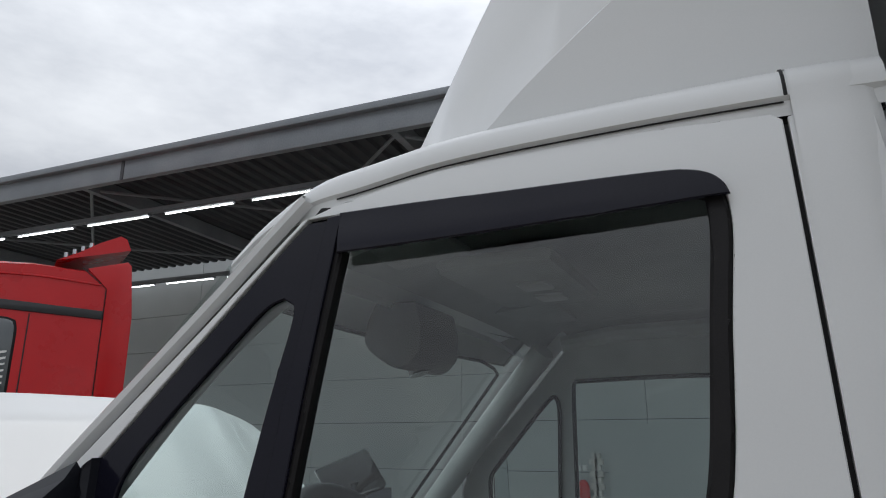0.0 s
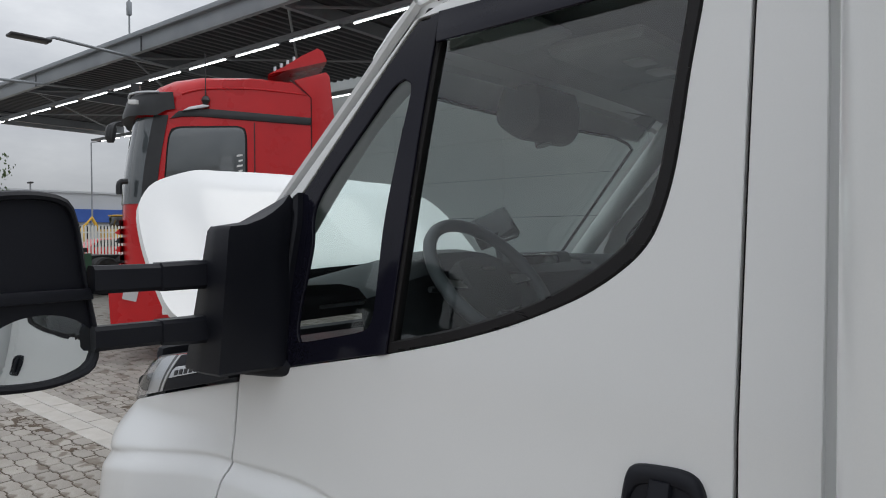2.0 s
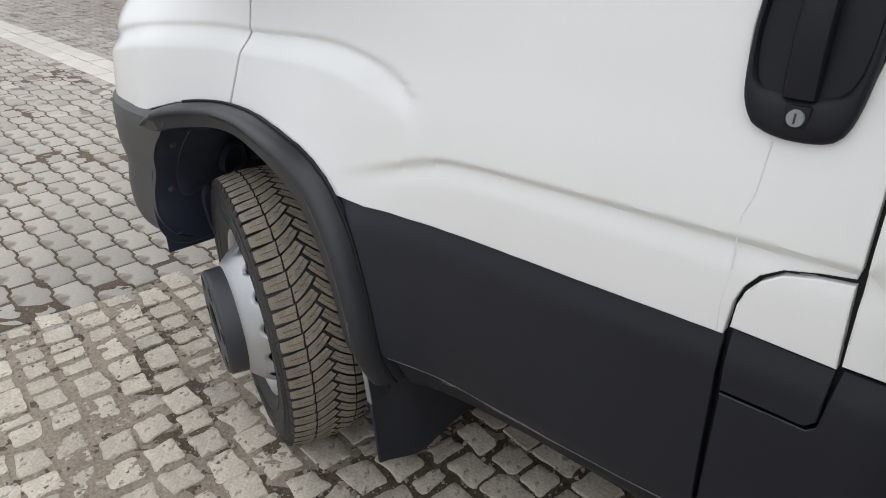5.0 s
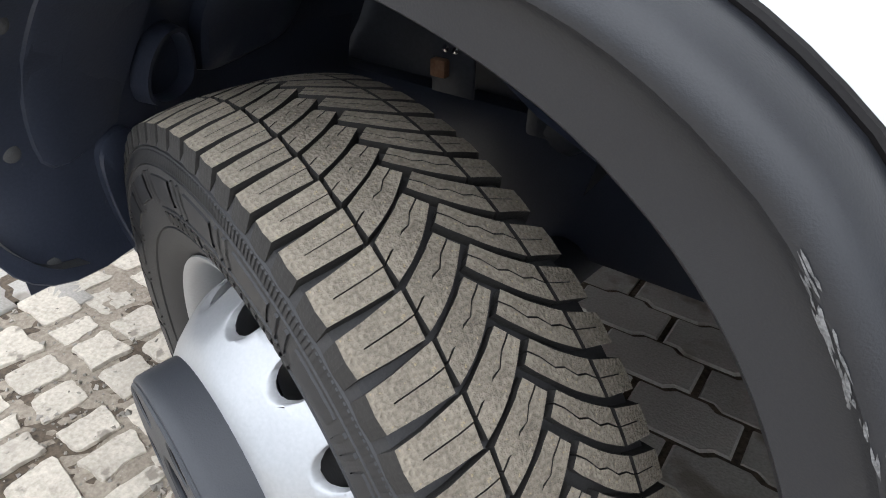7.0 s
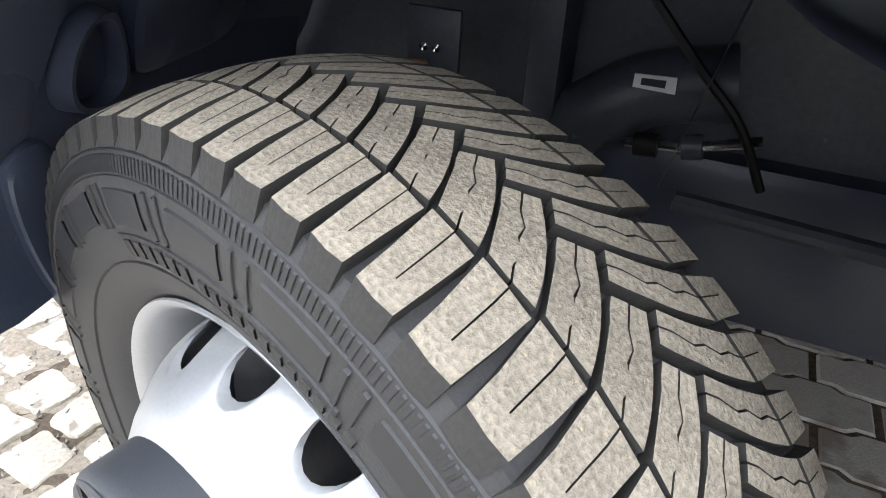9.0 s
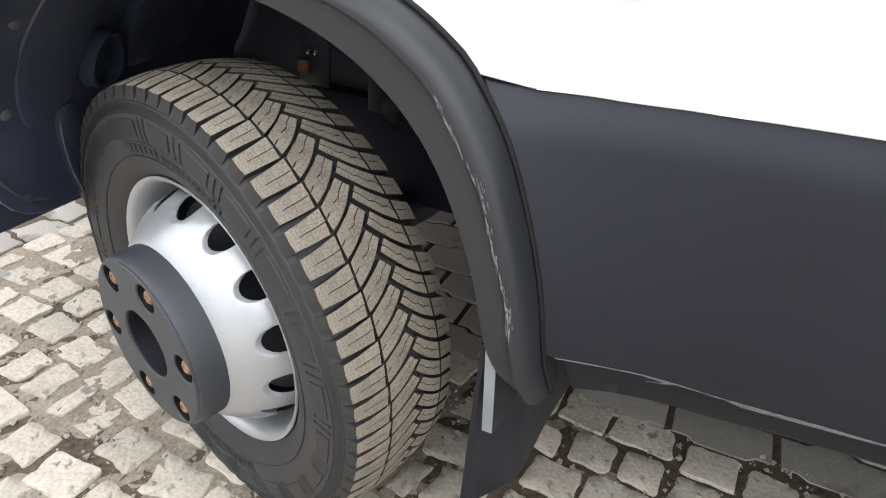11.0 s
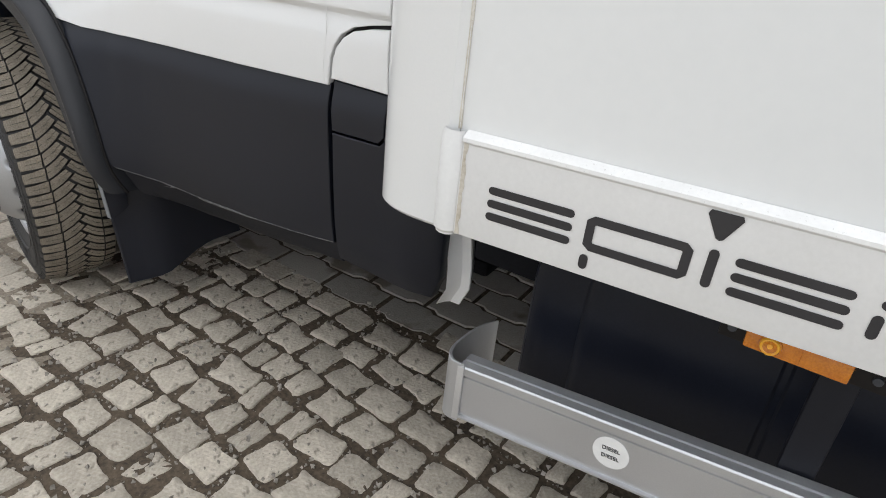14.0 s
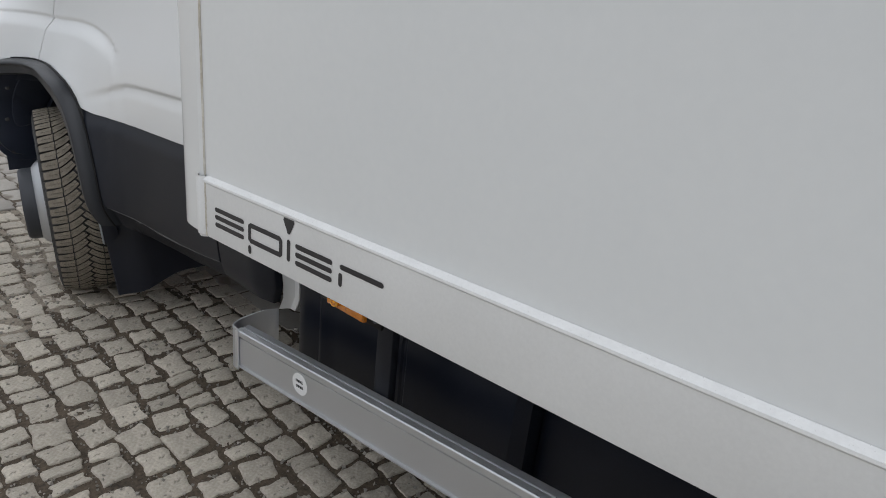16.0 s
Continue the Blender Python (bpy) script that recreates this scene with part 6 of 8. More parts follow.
part("fuel_tank", cap_ends(loft(rows, close_u=True)), TANK, truck, "black plastic tank behind the side guard", fix=True)
part("battery_box", box(1.395, 2.85, 1.30, 1.85, 0.29, 0.74, 0.03), TANK, truck, "black box under the floor")
for nm, y0 in (("rear_wheel", 1.22), ("rear_wheel", 3.10)):
    mw = Matrix.Translation((3.0, y0 + 0.15, 0.352)) @ Matrix.Rotation(radians(90), 4, "X")
    rw = part(nm, lathe([(0.1, 0.20), (0.12, 0.24), (0.12, 0.31), (0.10, 0.345), (0, 0.352), (-0.1, 0.345), (-0.12, 0.31), (-0.12, 0.20)], mw, 48), TYRE, truck, "black rear tyre", fix=True)
    part("rear_rim", lathe([(0.1, 0.20), (0.06, 0.19), (0.02, 0.12), (0.05, 0.08), (0.05, 0.0)], mw, 32), STEEL, rw, "silver steel rim", fix=True)

# far side of the truck: skirt, wheel and wheelhouse
part("far_skirt", shell(fill([(-0.36, 0.80), (0.54, 0.80), (0.54, 0.42), (0.3, 0.40), (-0.25, 0.38), (-0.30, 0.55)], (), 0.1, None, far_flank(0.0)), (0, -1, 0), 0.02, 0.0), SKIRT, truck, "dark plastic skirt")
part("far_wing", box(-1.5, -0.3, 3.32, 3.36, 0.70, 1.22, 0.02), WHITE, truck, "white far wing")
mw = Matrix.Translation((-0.76, 3.36, 0.352)) @ Matrix.Rotation(radians(-90), 4, "X")
fw = part("far_wheel", lathe([(0.09, 0.19), (0.11, 0.26), (0.10, 0.33), (0.09, 0.352), (0.0, 0.36), (-0.09, 0.352), (-0.11, 0.28), (-0.09, 0.2)], mw, 48), TYRE, truck, "black far tyre", fix=True)
part("far_rim", lathe([(0.08, 0.2), (0.0, 0.18), (0.0, 0.0)], mw, 32), STEEL, fw, fix=True)
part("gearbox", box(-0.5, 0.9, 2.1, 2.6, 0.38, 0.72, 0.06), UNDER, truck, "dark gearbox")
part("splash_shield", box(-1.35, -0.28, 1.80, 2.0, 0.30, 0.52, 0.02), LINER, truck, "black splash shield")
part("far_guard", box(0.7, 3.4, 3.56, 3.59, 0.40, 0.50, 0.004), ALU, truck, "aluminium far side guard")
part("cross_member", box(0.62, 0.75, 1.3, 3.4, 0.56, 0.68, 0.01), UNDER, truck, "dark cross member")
# two unseen boxes hung low to block light from the far side
part("far_front_light_block", box(0.62, 1.46, 2.88, 3.46, 0.28, 0.74, 0.03), TANK, truck, "unseen black box added to block light")
part("far_rear_light_block", box(1.5, 3.2, 2.85, 3.46, 0.28, 0.74, 0.03), TANK, truck, "black box under the floor")

# ---------------------------------------------------------------- cabin
far_door = part("far_door", shell(fill([(p[0], p[1]) for p in DOOR], [WINDOW], 0.06, None, far_flank(0.0)), (0, -1, 0), 0.03, 0.0), WHITE, truck, "white far door")
FARMAIN = round_loop([(-0.291, 1.885), (-0.280, 1.900), (0.0, 1.906), (0.27, 1.905), (0.295, 1.88), (0.300, 1.75), (0.275, 1.60), (0.21, 1.51), (0.03, 1.42), (-0.1, 1.385), (-0.323, 1.338)])
FARTRI = round_loop([(-0.385, 1.842), (-0.366, 1.846), (-0.353, 1.825), (-0.354, 1.77), (-0.392, 1.335), (-0.66, 1.335), (-0.66, 1.545), (-0.62, 1.590), (-0.50, 1.72)])
inner = part("far_door_trim", shell(fill([(p[0], min(p[1], 2.05)) for p in DOOR], [FARMAIN, FARTRI], 0.06, None, far_flank(-0.04)), (0, 1, 0), 0.03, 0.004), PILLARTRIM, far_door, "pale inner door trim")
for loop_ in (FARMAIN, FARTRI):
    part("far_window_seal", tube([far_flank(-0.043)(x, z) for x, z in loop_], 0.0085, 8, closed=True), RUBBERSHADE, inner, "black inner window seal")
pn = part("far_window", fill([(x, z) for x, z in WINDOW], (), 0.1, None, far_flank(-0.01)), SIDEGLASS, far_door, "tinted side window glass")
pn.visible_shadow = False
part("near_door_trim", shell(fill([(-0.74, 0.80), (0.40, 0.84), (0.40, 1.55), (0.30, 1.55), (0.22, 1.49), (0.03, 1.385), (-0.26, 1.305), (-0.61, 1.235), (-0.74, 1.22)], (), 0.06, None, flank(-0.07)), (0, -1, 0), 0.03, 0.006), DASH, door, "dark inner door trim")

dash = thing("dashboard", -0.5, MID, 1.2, "", "")
dash["label"] = "dark plastic dashboard"
dash.parent = truck
dash.matrix_parent_inverse = world_of(truck).inverted()
rows = []
for k in range(37):
    y = 1.47 + 1.76 * k / 36
    hood = 0.045 * math.exp(-((y - 1.84) / 0.2) ** 4)
    mid = 0.05 * math.exp(-((y - 2.36) / 0.2) ** 4)
    end = 0.03 * smooth(1.62, 1.47, y) + 0.03 * smooth(3.08, 3.23, y)
    rows.append([(-1.15, y, 1.36), (-0.98, y, 1.415 - end), (-0.80, y, 1.455 - end), (-0.66, y, 1.475 + hood * 0.7 - end), (-0.53, y, 1.485 + hood - end), (-0.47 + mid * 0.5, y, 1.478 + hood - end), (-0.44 + mid, y, 1.455 + hood * 0.5 - end), (-0.46 + mid, y, 1.40), (-0.45 + mid, y, 1.34), (-0.40 + mid, y, 1.29), (-0.41 + mid, y, 1.15), (-0.52 + mid, y, 0.95), (-0.6, y, 0.6)])
part("dash_body", loft(rows), DASH, dash, "dark dash moulding", angle=40, fix=True)
part("centre_stack", prism([(-0.50, 2.08, 1.515), (-0.472, 2.08, 1.515), (-0.435, 2.08, 1.40), (-0.40, 2.08, 1.28), (-0.40, 2.08, 1.05), (-0.52, 2.08, 1.05)], (0, 0.36, 0), bevel=0.012), DASHGREY, dash, "grey centre stack")
part("radio_screen", prism([(-0.4655, 2.14, 1.502), (-0.4655, 2.33, 1.502), (-0.4405, 2.33, 1.424), (-0.4405, 2.14, 1.424)], (0.005, 0, 0.002), bevel=0.002), SCREEN, dash, "dark radio screen")
part("screen_bezel", tube([(-0.462, 2.132, 1.508), (-0.462, 2.338, 1.508), (-0.435, 2.338, 1.418), (-0.435, 2.132, 1.418)], 0.004, 6, closed=True), CHROME, dash, "bright screen bezel")
part("passenger_pad", prism([(-0.62, 2.52, 1.50), (-0.50, 2.52, 1.505), (-0.43, 2.52, 1.46), (-0.42, 2.52, 1.33), (-0.50, 2.52, 1.30)], (0, 0.62, -0.02), bevel=0.02), DASH, dash, "dark passenger dash pad")
for k in range(6):
    part("vent_slat", box(-0.445, -0.425, 2.455, 2.505, 1.36 + 0.022 * k, 1.370 + 0.022 * k, 0.003), DASHGREY, dash)
for k in range(8):
    part("dash_button", box(-0.50 + 0.001 * k, -0.485, 2.20 + 0.042 * k, 2.232 + 0.042 * k, 1.487, 1.493, 0.002), DASHGREY, dash)
for k in range(3):
    part("radio_knob", lathe([(0, 0.016), (0.02, 0.015), (0.022, 0.012), (0.022, 0)], Matrix.Translation((-0.43, 2.15 + 0.09 * k, 1.355)) @ Matrix.Rotation(radians(75), 4, "Y"), 16), CHROME, dash, fix=True)
for y in (2.62, 2.95):
    part("air_vent", box(-0.452, -0.43, y, y + 0.12, 1.36, 1.42, 0.01), DASHGREY, dash, "grey air vent")
part("instrument_cluster", box(-0.50, -0.478, 1.68, 2.0, 1.40, 1.50, 0.01), SCREEN, dash, "dark instrument cluster")

SWM = Matrix.Translation((-0.355, 1.835, 1.452)) @ Matrix.Rotation(radians(48), 4, "Y")
steer = thing("steering_wheel", -0.355, 1.835, 1.45, "", "")
steer["label"] = "dark grey steering wheel"
steer.parent = truck
steer.matrix_parent_inverse = world_of(truck).inverted()
ring = [SWM @ Vector((0.195 * math.cos(2 * math.pi * k / 48), 0.195 * math.sin(2 * math.pi * k / 48), 0.0)) for k in range(48)]
part("steering_rim", tube(ring, 0.0175, 12, closed=True), DASHGREY, steer, "grey leather rim")
hub = resample([(-0.085, -0.02, 0), (-0.07, -0.085, 0), (0.0, -0.10, 0), (0.075, -0.085, 0), (0.10, 0, 0), (0.075, 0.085, 0), (0.0, 0.10, 0), (-0.07, 0.085, 0), (-0.085, 0.02, 0)], 28, closed=True)
rows = [[SWM @ Vector((p.x * g, p.y * g, h)) for p in hub] for g, h in ((0.8, -0.06), (0.98, -0.045), (1.0, -0.02), (0.93, 0.0), (0.7, 0.008), (0.1, 0.012))]
part("steering_hub", cap_ends(loft(rows, close_u=True)), DASH, steer, "dark hub pad", fix=True)
for ang in (90, 270, 15, -15):
    a = radians(ang)
    part("spoke", prism([SWM @ Vector((0.07 * math.cos(a) - 0.018 * math.sin(a), 0.07 * math.sin(a) + 0.018 * math.cos(a), -0.02)), SWM @ Vector((0.19 * math.cos(a) - 0.014 * math.sin(a), 0.19 * math.sin(a) + 0.014 * math.cos(a), -0.006)), SWM @ Vector((0.19 * math.cos(a) + 0.014 * math.sin(a), 0.19 * math.sin(a) - 0.014 * math.cos(a), -0.006)), SWM @ Vector((0.07 * math.cos(a) + 0.018 * math.sin(a), 0.07 * math.sin(a) - 0.018 * math.cos(a), -0.02))], SWM.to_3x3() @ Vector((0, 0, 0.012)), bevel=0.003), DASHGREY if abs(ang) < 20 else CHROME, steer)
for k in range(5):
    part("hub_emblem", prism([SWM @ Vector((-0.03 + d, -0.028 + 0.012 * k + e, 0.011)) for d, e in ((-0.006, 0), (0.006, 0), (0.006, 0.008), (-0.006, 0.008))], SWM.to_3x3() @ Vector((0, 0, 0.002))), CHROME, steer, soft=False)
part("steering_column", tube([SWM @ Vector((0, 0, -0.05)), SWM @ Vector((0, 0, -0.25))], 0.055, 16), DASH, steer)
for s in (-1, 1):
    part("column_stalk", tube([SWM @ Vector((-0.02, 0.04 * s, -0.07)), SWM @ Vector((-0.03, 0.17 * s, -0.06))], 0.008, 8), DASH, steer)

tablet = part("tablet_screen", prism([(-0.842, 2.33, 1.612), (-0.690, 2.36, 1.672), (-0.622, 2.36, 1.580), (-0.628, 2.355, 1.565), (-0.77, 2.33, 1.518)], (-0.014, 0.018, -0.006), bevel=0.003), SCREEN, truck, "black navigation screen on the dash")
part("tablet_keys", tube([(-0.735, 2.334, 1.537), (-0.64, 2.352, 1.568)], 0.003, 6), CHROME, tablet)
part("tablet_stand", tube([(-0.72, 2.36, 1.58), (-0.70, 2.37, 1.47)], 0.02, 10), DASH, tablet)
pod = part("sensor_pod", prism([(-0.615, 2.20, 1.950), (-0.605, 2.20, 2.005), (-0.580, 2.20, 2.055), (-0.455, 2.20, 2.050), (-0.438, 2.20, 1.985), (-0.442, 2.20, 1.915), (-0.475, 2.20, 1.880), (-0.515, 2.20, 1.872), (-0.56, 2.20, 1.896), (-0.600, 2.20, 1.925)], (0, 0.26, 0), bevel=0.014), DASH, truck, "dark sensor pod behind the windscreen")
part("pod_lens", tube([(-0.512, 2.33, 1.886), (-0.506, 2.33, 1.868)], 0.028, 14), SCREEN, pod, "dark glossy lens")
part("header_trim", shell(loft([[(p[0] + 0.010 + 0.015 * (1 - j / 2), p[1], p[2] - 0.006) for p in r[1:-1]] for j, r in enumerate(ws_rows[:3])]), (0.6, 0, -0.7), 0.012, 0.0), HEADLINER, truck, "grey trim over the windscreen")
part("roof_console", box(-0.36, -0.05, 2.10, 2.62, 2.085, 2.135, 0.03), HEADLINER, truck, "grey overhead console")
for y in (2.27, 2.43):
    part("reading_lamp", box(-0.20, -0.12, y, y + 0.09, 2.077, 2.087, 0.008), PILLARTRIM, truck, "pale reading lamp")
for y in (1.62, 2.70):
    part("sun_visor", prism([(-0.42, y, 2.09), (-0.42, y + 0.42, 2.09), (-0.23, y + 0.42, 2.112), (-0.23, y, 2.112)], (0, 0, 0.016), bevel=0.005), HEADLINER, truck, "grey sun visor")
part("roof_edge_trim", tube([(-0.30, 1.60, 2.03), (-0.1, 1.565, 2.062), (0.3, 1.56, 2.066), (0.48, 1.56, 2.062)], 0.03, 10), PILLARTRIM, truck, "pale roof edge trim")
part("roof_edge_trim", tube([(-0.30, 3.10, 2.03), (-0.1, 3.135, 2.062), (0.3, 3.14, 2.066), (0.48, 3.14, 2.062)], 0.03, 10), PILLARTRIM, truck, "pale roof edge trim")


def seat(y0, y1, nm):
    s = thing(nm, 0.1, (y0 + y1) / 2, 0.7, "", "")
    s["label"] = "dark fabric cab seat"
    s.parent = truck
    s.matrix_parent_inverse = world_of(truck).inverted()
    part("seat_base", box(-0.22, 0.22, y0 + 0.04, y1 - 0.04, 0.50, 0.86, 0.03), DASH, s)
    part("seat_cushion", box(-0.28, 0.26, y0, y1, 0.86, 1.02, 0.05, 3), FABRIC, s)
    part("seat_back", cap_ends(loft([[(0.20 + 0.19 * f, y0 + 0.02, 1.0 + 0.62 * f), (0.17 + 0.19 * f, y0 + 0.06, 1.0 + 0.62 * f), (0.18 + 0.19 * f, y1 - 0.06, 1.0 + 0.62 * f), (0.20 + 0.19 * f, y1 - 0.02, 1.0 + 0.62 * f), (0.30 + 0.16 * f, y1 - 0.03, 1.0 + 0.62 * f), (0.30 + 0.16 * f, y0 + 0.03, 1.0 + 0.62 * f)] for f in (0, 0.3, 0.7, 0.95, 1.0)], close_u=True)), FABRIC, s, fix=True)
    part("headrest", box(0.37, 0.45, (y0 + y1) / 2 - 0.13, (y0 + y1) / 2 + 0.13, 1.65, 1.83, 0.035, 3), FABRIC, s)


seat(1.62, 2.08, "driver_seat")
seat(2.22, 2.66, "passenger_seat")
seat(2.68, 3.12, "passenger_seat")

far_mirror = thing("far_door_mirror", -0.7, 3.5, 1.4, "", "")
far_mirror["label"] = "black far door mirror"
far_mirror.parent = truck
far_mirror.matrix_parent_inverse = world_of(truck).inverted()
rows = []
for f, dx in ((0.90, -0.012), (0.92, 0.0), (0.98, 0.002), (1.0, -0.012), (1.0, -0.05), (0.85, -0.12), (0.4, -0.15)):
    rows.append([(-0.70 + dx, 3.52 + (y - hy) * f * 0.8, 1.49 + (z - hz2) * f) for y, z in head])
part("mirror_housing", cap_ends(loft(rows, close_u=True)), BLACKPLASTIC, far_mirror, fix=True)
part("mirror_glass", fill([(3.52 + (y - hy) * 0.74, 1.49 + (z - hz2) * 0.92) for y, z in head], (), 0, None, lambda y, z: (-0.706 - 0.10 * (3.52 - y), y, z)), MIRROR, far_mirror)
part("mirror_arm", box(-0.72, -0.68, 3.28, 3.44, 1.36, 1.40, 0.01), BLACKPLASTIC, far_mirror)

# ---------------------------------------------------------------- ground
ground = part("ground", fill([(-400, -300), (400, -300), (400, 400), (-400, 400)], (), 0, None, lambda a, b: (a, b, -0.0055)), SOIL, None)
tagged(ground, "dark earth and grit under stone paving", "ground", kind="structure")
pavement = new("pavement")
pavement.location = (-1, 1, 0)
tagged(pavement, "worn cobbles and concrete pavers with dirty joints", "pavement", kind="structure")


def stone_mesh(name, loop, top, rnd_, dome=0.004, wob=0.003, inset=0.010, mat=COBBLE, low=-0.03):
    """One paving stone about the origin: a loop of (x, y), worn round at the edge."""
    bm_ = bmesh.new()
    add_stone(bm_, loop, 0, 0, top, rnd_, dome, wob, inset, low)
    data = bpy.data.meshes.new(name)
    for f in bm_.faces:
        f.smooth = True
    bm_.to_mesh(data)
    bm_.free()
    data.set_sharp_from_angle(angle=radians(55))
    data.materials.append(mat)
    return data


def add_stone(bm_, loop, ox, oy, top, rnd_, dome, wob, inset, low):
    n = len(loop)
    rings = []
    for g, z in ((1.0, low), (1.0, top - inset * 0.9), (1 - inset * 4.0, top - inset * 0.28), (1 - inset * 9.0, top), (0.42, top + dome)):
        rings.append([bm_.verts.new((ox + x * g, oy + y * g, z + (rnd_.uniform(-wob, wob) if g < 0.999 and g > 0.5 else 0))) for x, y in loop])
    for a, b in zip(rings, rings[1:]):
        for i in range(n):
            bm_.faces.new((a[i], a[(i + 1) % n], b[(i + 1) % n], b[i]))
    bm_.faces.new(rings[-1])


def rough_loop(w, d, rnd_):
    """A chipped four-sided stone: corners reach out, sides are worn in."""
    pts = []
    cor = [(-w / 2, -d / 2), (w / 2, -d / 2), (w / 2, d / 2), (-w / 2, d / 2)]
    cor = [(x * rnd_.uniform(0.78, 1.12), y * rnd_.uniform(0.80, 1.12)) for x, y in cor]
    size = min(w, d)
    for i in range(4):
        a, b = cor[i], cor[(i + 1) % 4]
        nx, ny = (b[1] - a[1]), -(b[0] - a[0])
        ln = math.hypot(nx, ny)
        dent, at = rnd_.uniform(0.0, 0.13), rnd_.uniform(0.3, 0.7)
        for t in (0.03, 0.14, 0.27, 0.40, 0.52, 0.64, 0.77, 0.90):
            k = -dent * max(0.0, 1 - abs(t - at) / 0.55) + rnd_.uniform(-0.04, 0.03)
            j = 0.018 * size
            pts.append((a[0] + (b[0] - a[0]) * t + nx / ln * k * size + rnd_.uniform(-j, j), a[1] + (b[1] - a[1]) * t + ny / ln * k * size + rnd_.uniform(-j, j)))
    for _ in range(rnd_.choice((1, 2, 2, 3))):
        pts = [tuple(0.27 * pts[i - 1][c] + 0.46 * pts[i][c] + 0.27 * pts[(i + 1) % len(pts)][c] for c in (0, 1)) for i in range(len(pts))]
    j = 0.014 * size
    return [(x + rnd_.uniform(-j, j), y + rnd_.uniform(-j, j)) for x, y in pts]


# cobbles in uneven rows: rows run a little askew to the truck
rnd = random.Random(11)
SKEW = radians(-5)
spots = []
y = -2.2
while y < 3.6:
    depth = rnd.uniform(0.084, 0.108)
    x = -3.6 + rnd.uniform(0, 0.1)
    while x < 5.6:
        w = rnd.choice((0.062, 0.085, 0.10, 0.108, 0.115, 0.13)) * rnd.uniform(0.92, 1.08)
        tight = smooth(1.05, 1.45, y * math.cos(SKEW) + x * math.sin(SKEW))
        cx, cy = x + w / 2, y + depth / 2
        gx, gy = cx * math.cos(SKEW) - cy * math.sin(SKEW), cx * math.sin(SKEW) + cy * math.cos(SKEW)
        if -1.73 < gx < 4.6 and -1.6 < gy < 1.72:
            gy += 0.030 * math.sin(gx * 2.6 + 0.9) + 0.018 * math.sin(gx * 5.7 + gy * 2.1)
            spots.append((gx + rnd.uniform(-0.004, 0.004), gy + rnd.uniform(-0.007, 0.007), w - rnd.uniform(0.004, 0.018) * (1 - 0.25 * tight), depth - rnd.uniform(0.005, 0.017) * (1 - 0.25 * tight)))
        x += w
    y += depth
near = sorted(spots, key=lambda s: (s[0] - 0.1) ** 2 * 0.45 + (s[1] - 0.95) ** 2 * 1.5)
variants = [stone_mesh("cobble", rough_loop(1.0 * 0.1, 0.1, random.Random(50 + k)), 0.0, random.Random(k), 0.0004, 0.0014, 0.0056) for k in range(24)]
for i, (gx, gy, w, d) in enumerate(near[:290]):
    ob = new("cobble", variants[i % 24])
    ob.parent = pavement
    ob.matrix_parent_inverse = pavement.matrix_basis.inverted()
    ob.matrix_basis = pose(gx, gy, rnd.uniform(-0.003, 0.003), rnd.uniform(-1.8, 1.8), rnd.uniform(-1.8, 1.8), math.degrees(SKEW) + rnd.uniform(-8, 8) + rnd.choice((0, 180))) @ Matrix.Diagonal((w / 0.097, d / 0.097, 1, 1))
bm = bmesh.new()
for gx, gy, w, d in near[290:]:
    loop = rough_loop(w, d, rnd)
    ca, sa = math.cos(SKEW), math.sin(SKEW)
    add_stone(bm, [(x * ca - y * sa, x * sa + y * ca) for x, y in loop], gx, gy, rnd.uniform(-0.003, 0.003), rnd, 0.0004, 0.0014, 0.0056, -0.03)
tagged(part("cobbles", bm, COBBLE, pavement, "worn grey cobbles"), kind="stuff")

# interlocking concrete pavers beyond the cobbles, with a pale slab gutter
UNIT = [(-0.10, -0.040), (-0.07, -0.040), (-0.05, -0.055), (0.05, -0.055), (0.07, -0.040), (0.10, -0.040), (0.10, 0.055), (0.05, 0.055), (0.03, 0.070), (-0.03, 0.070), (-0.05, 0.055), (-0.10, 0.055)]
UNIT = [(x * 0.965, (y - 0.0075) * 0.94) for x, y in UNIT]
UNIT_MESH = [stone_mesh("paver", UNIT, 0.0, random.Random(70 + k), 0.0012, 0.0009, 0.006, PAVER) for k in range(8)]
spots = []
for j in range(-30, 120):
    for i in range(-110, 40):
        gx, gy = i * 0.205 + (0.1025 if j % 2 else 0), j * 0.1115
        if gx > 4.6 or gx < -13 or gy > 9 or gy < -1.5 or (2.50 < gy < 2.86):
            continue
        if gx > -1.72 and gy < 1.70:
            continue
        spots.append((gx, gy))
spots.sort(key=lambda s: (s[0] + 2.6) ** 2 * 0.6 + (s[1] - 1.3) ** 2)
for i, (gx, gy) in enumerate(spots[:280]):
    ob = new("paver", UNIT_MESH[i % 8])
    ob.parent = pavement
    ob.matrix_parent_inverse = pavement.matrix_basis.inverted()
    ob.matrix_basis = pose(gx, gy, rnd.uniform(-0.003, 0.002), rnd.uniform(-0.7, 0.7), rnd.uniform(-0.5, 0.5), rnd.uniform(-1, 1))
verts, faces = [], []
for gx, gy in spots[280:]:
    dz = rnd.uniform(-0.003, 0.002)
    n0 = len(verts)
    for g, z in ((1.0, -0.03), (1.0, -0.005), (0.95, 0.0)):
        verts += [(gx + x * g, gy + yy * g, z + dz) for x, yy in UNIT]
    for a in (0, 12):
        faces += [(n0 + a + i, n0 + a + (i + 1) % 12, n0 + a + 12 + (i + 1) % 12, n0 + a + 12 + i) for i in range(12)]
    faces.append(tuple(n0 + 24 + i for i in range(12)))
data = bpy.data.meshes.new("pavers")
data.from_pydata(verts, [], faces)
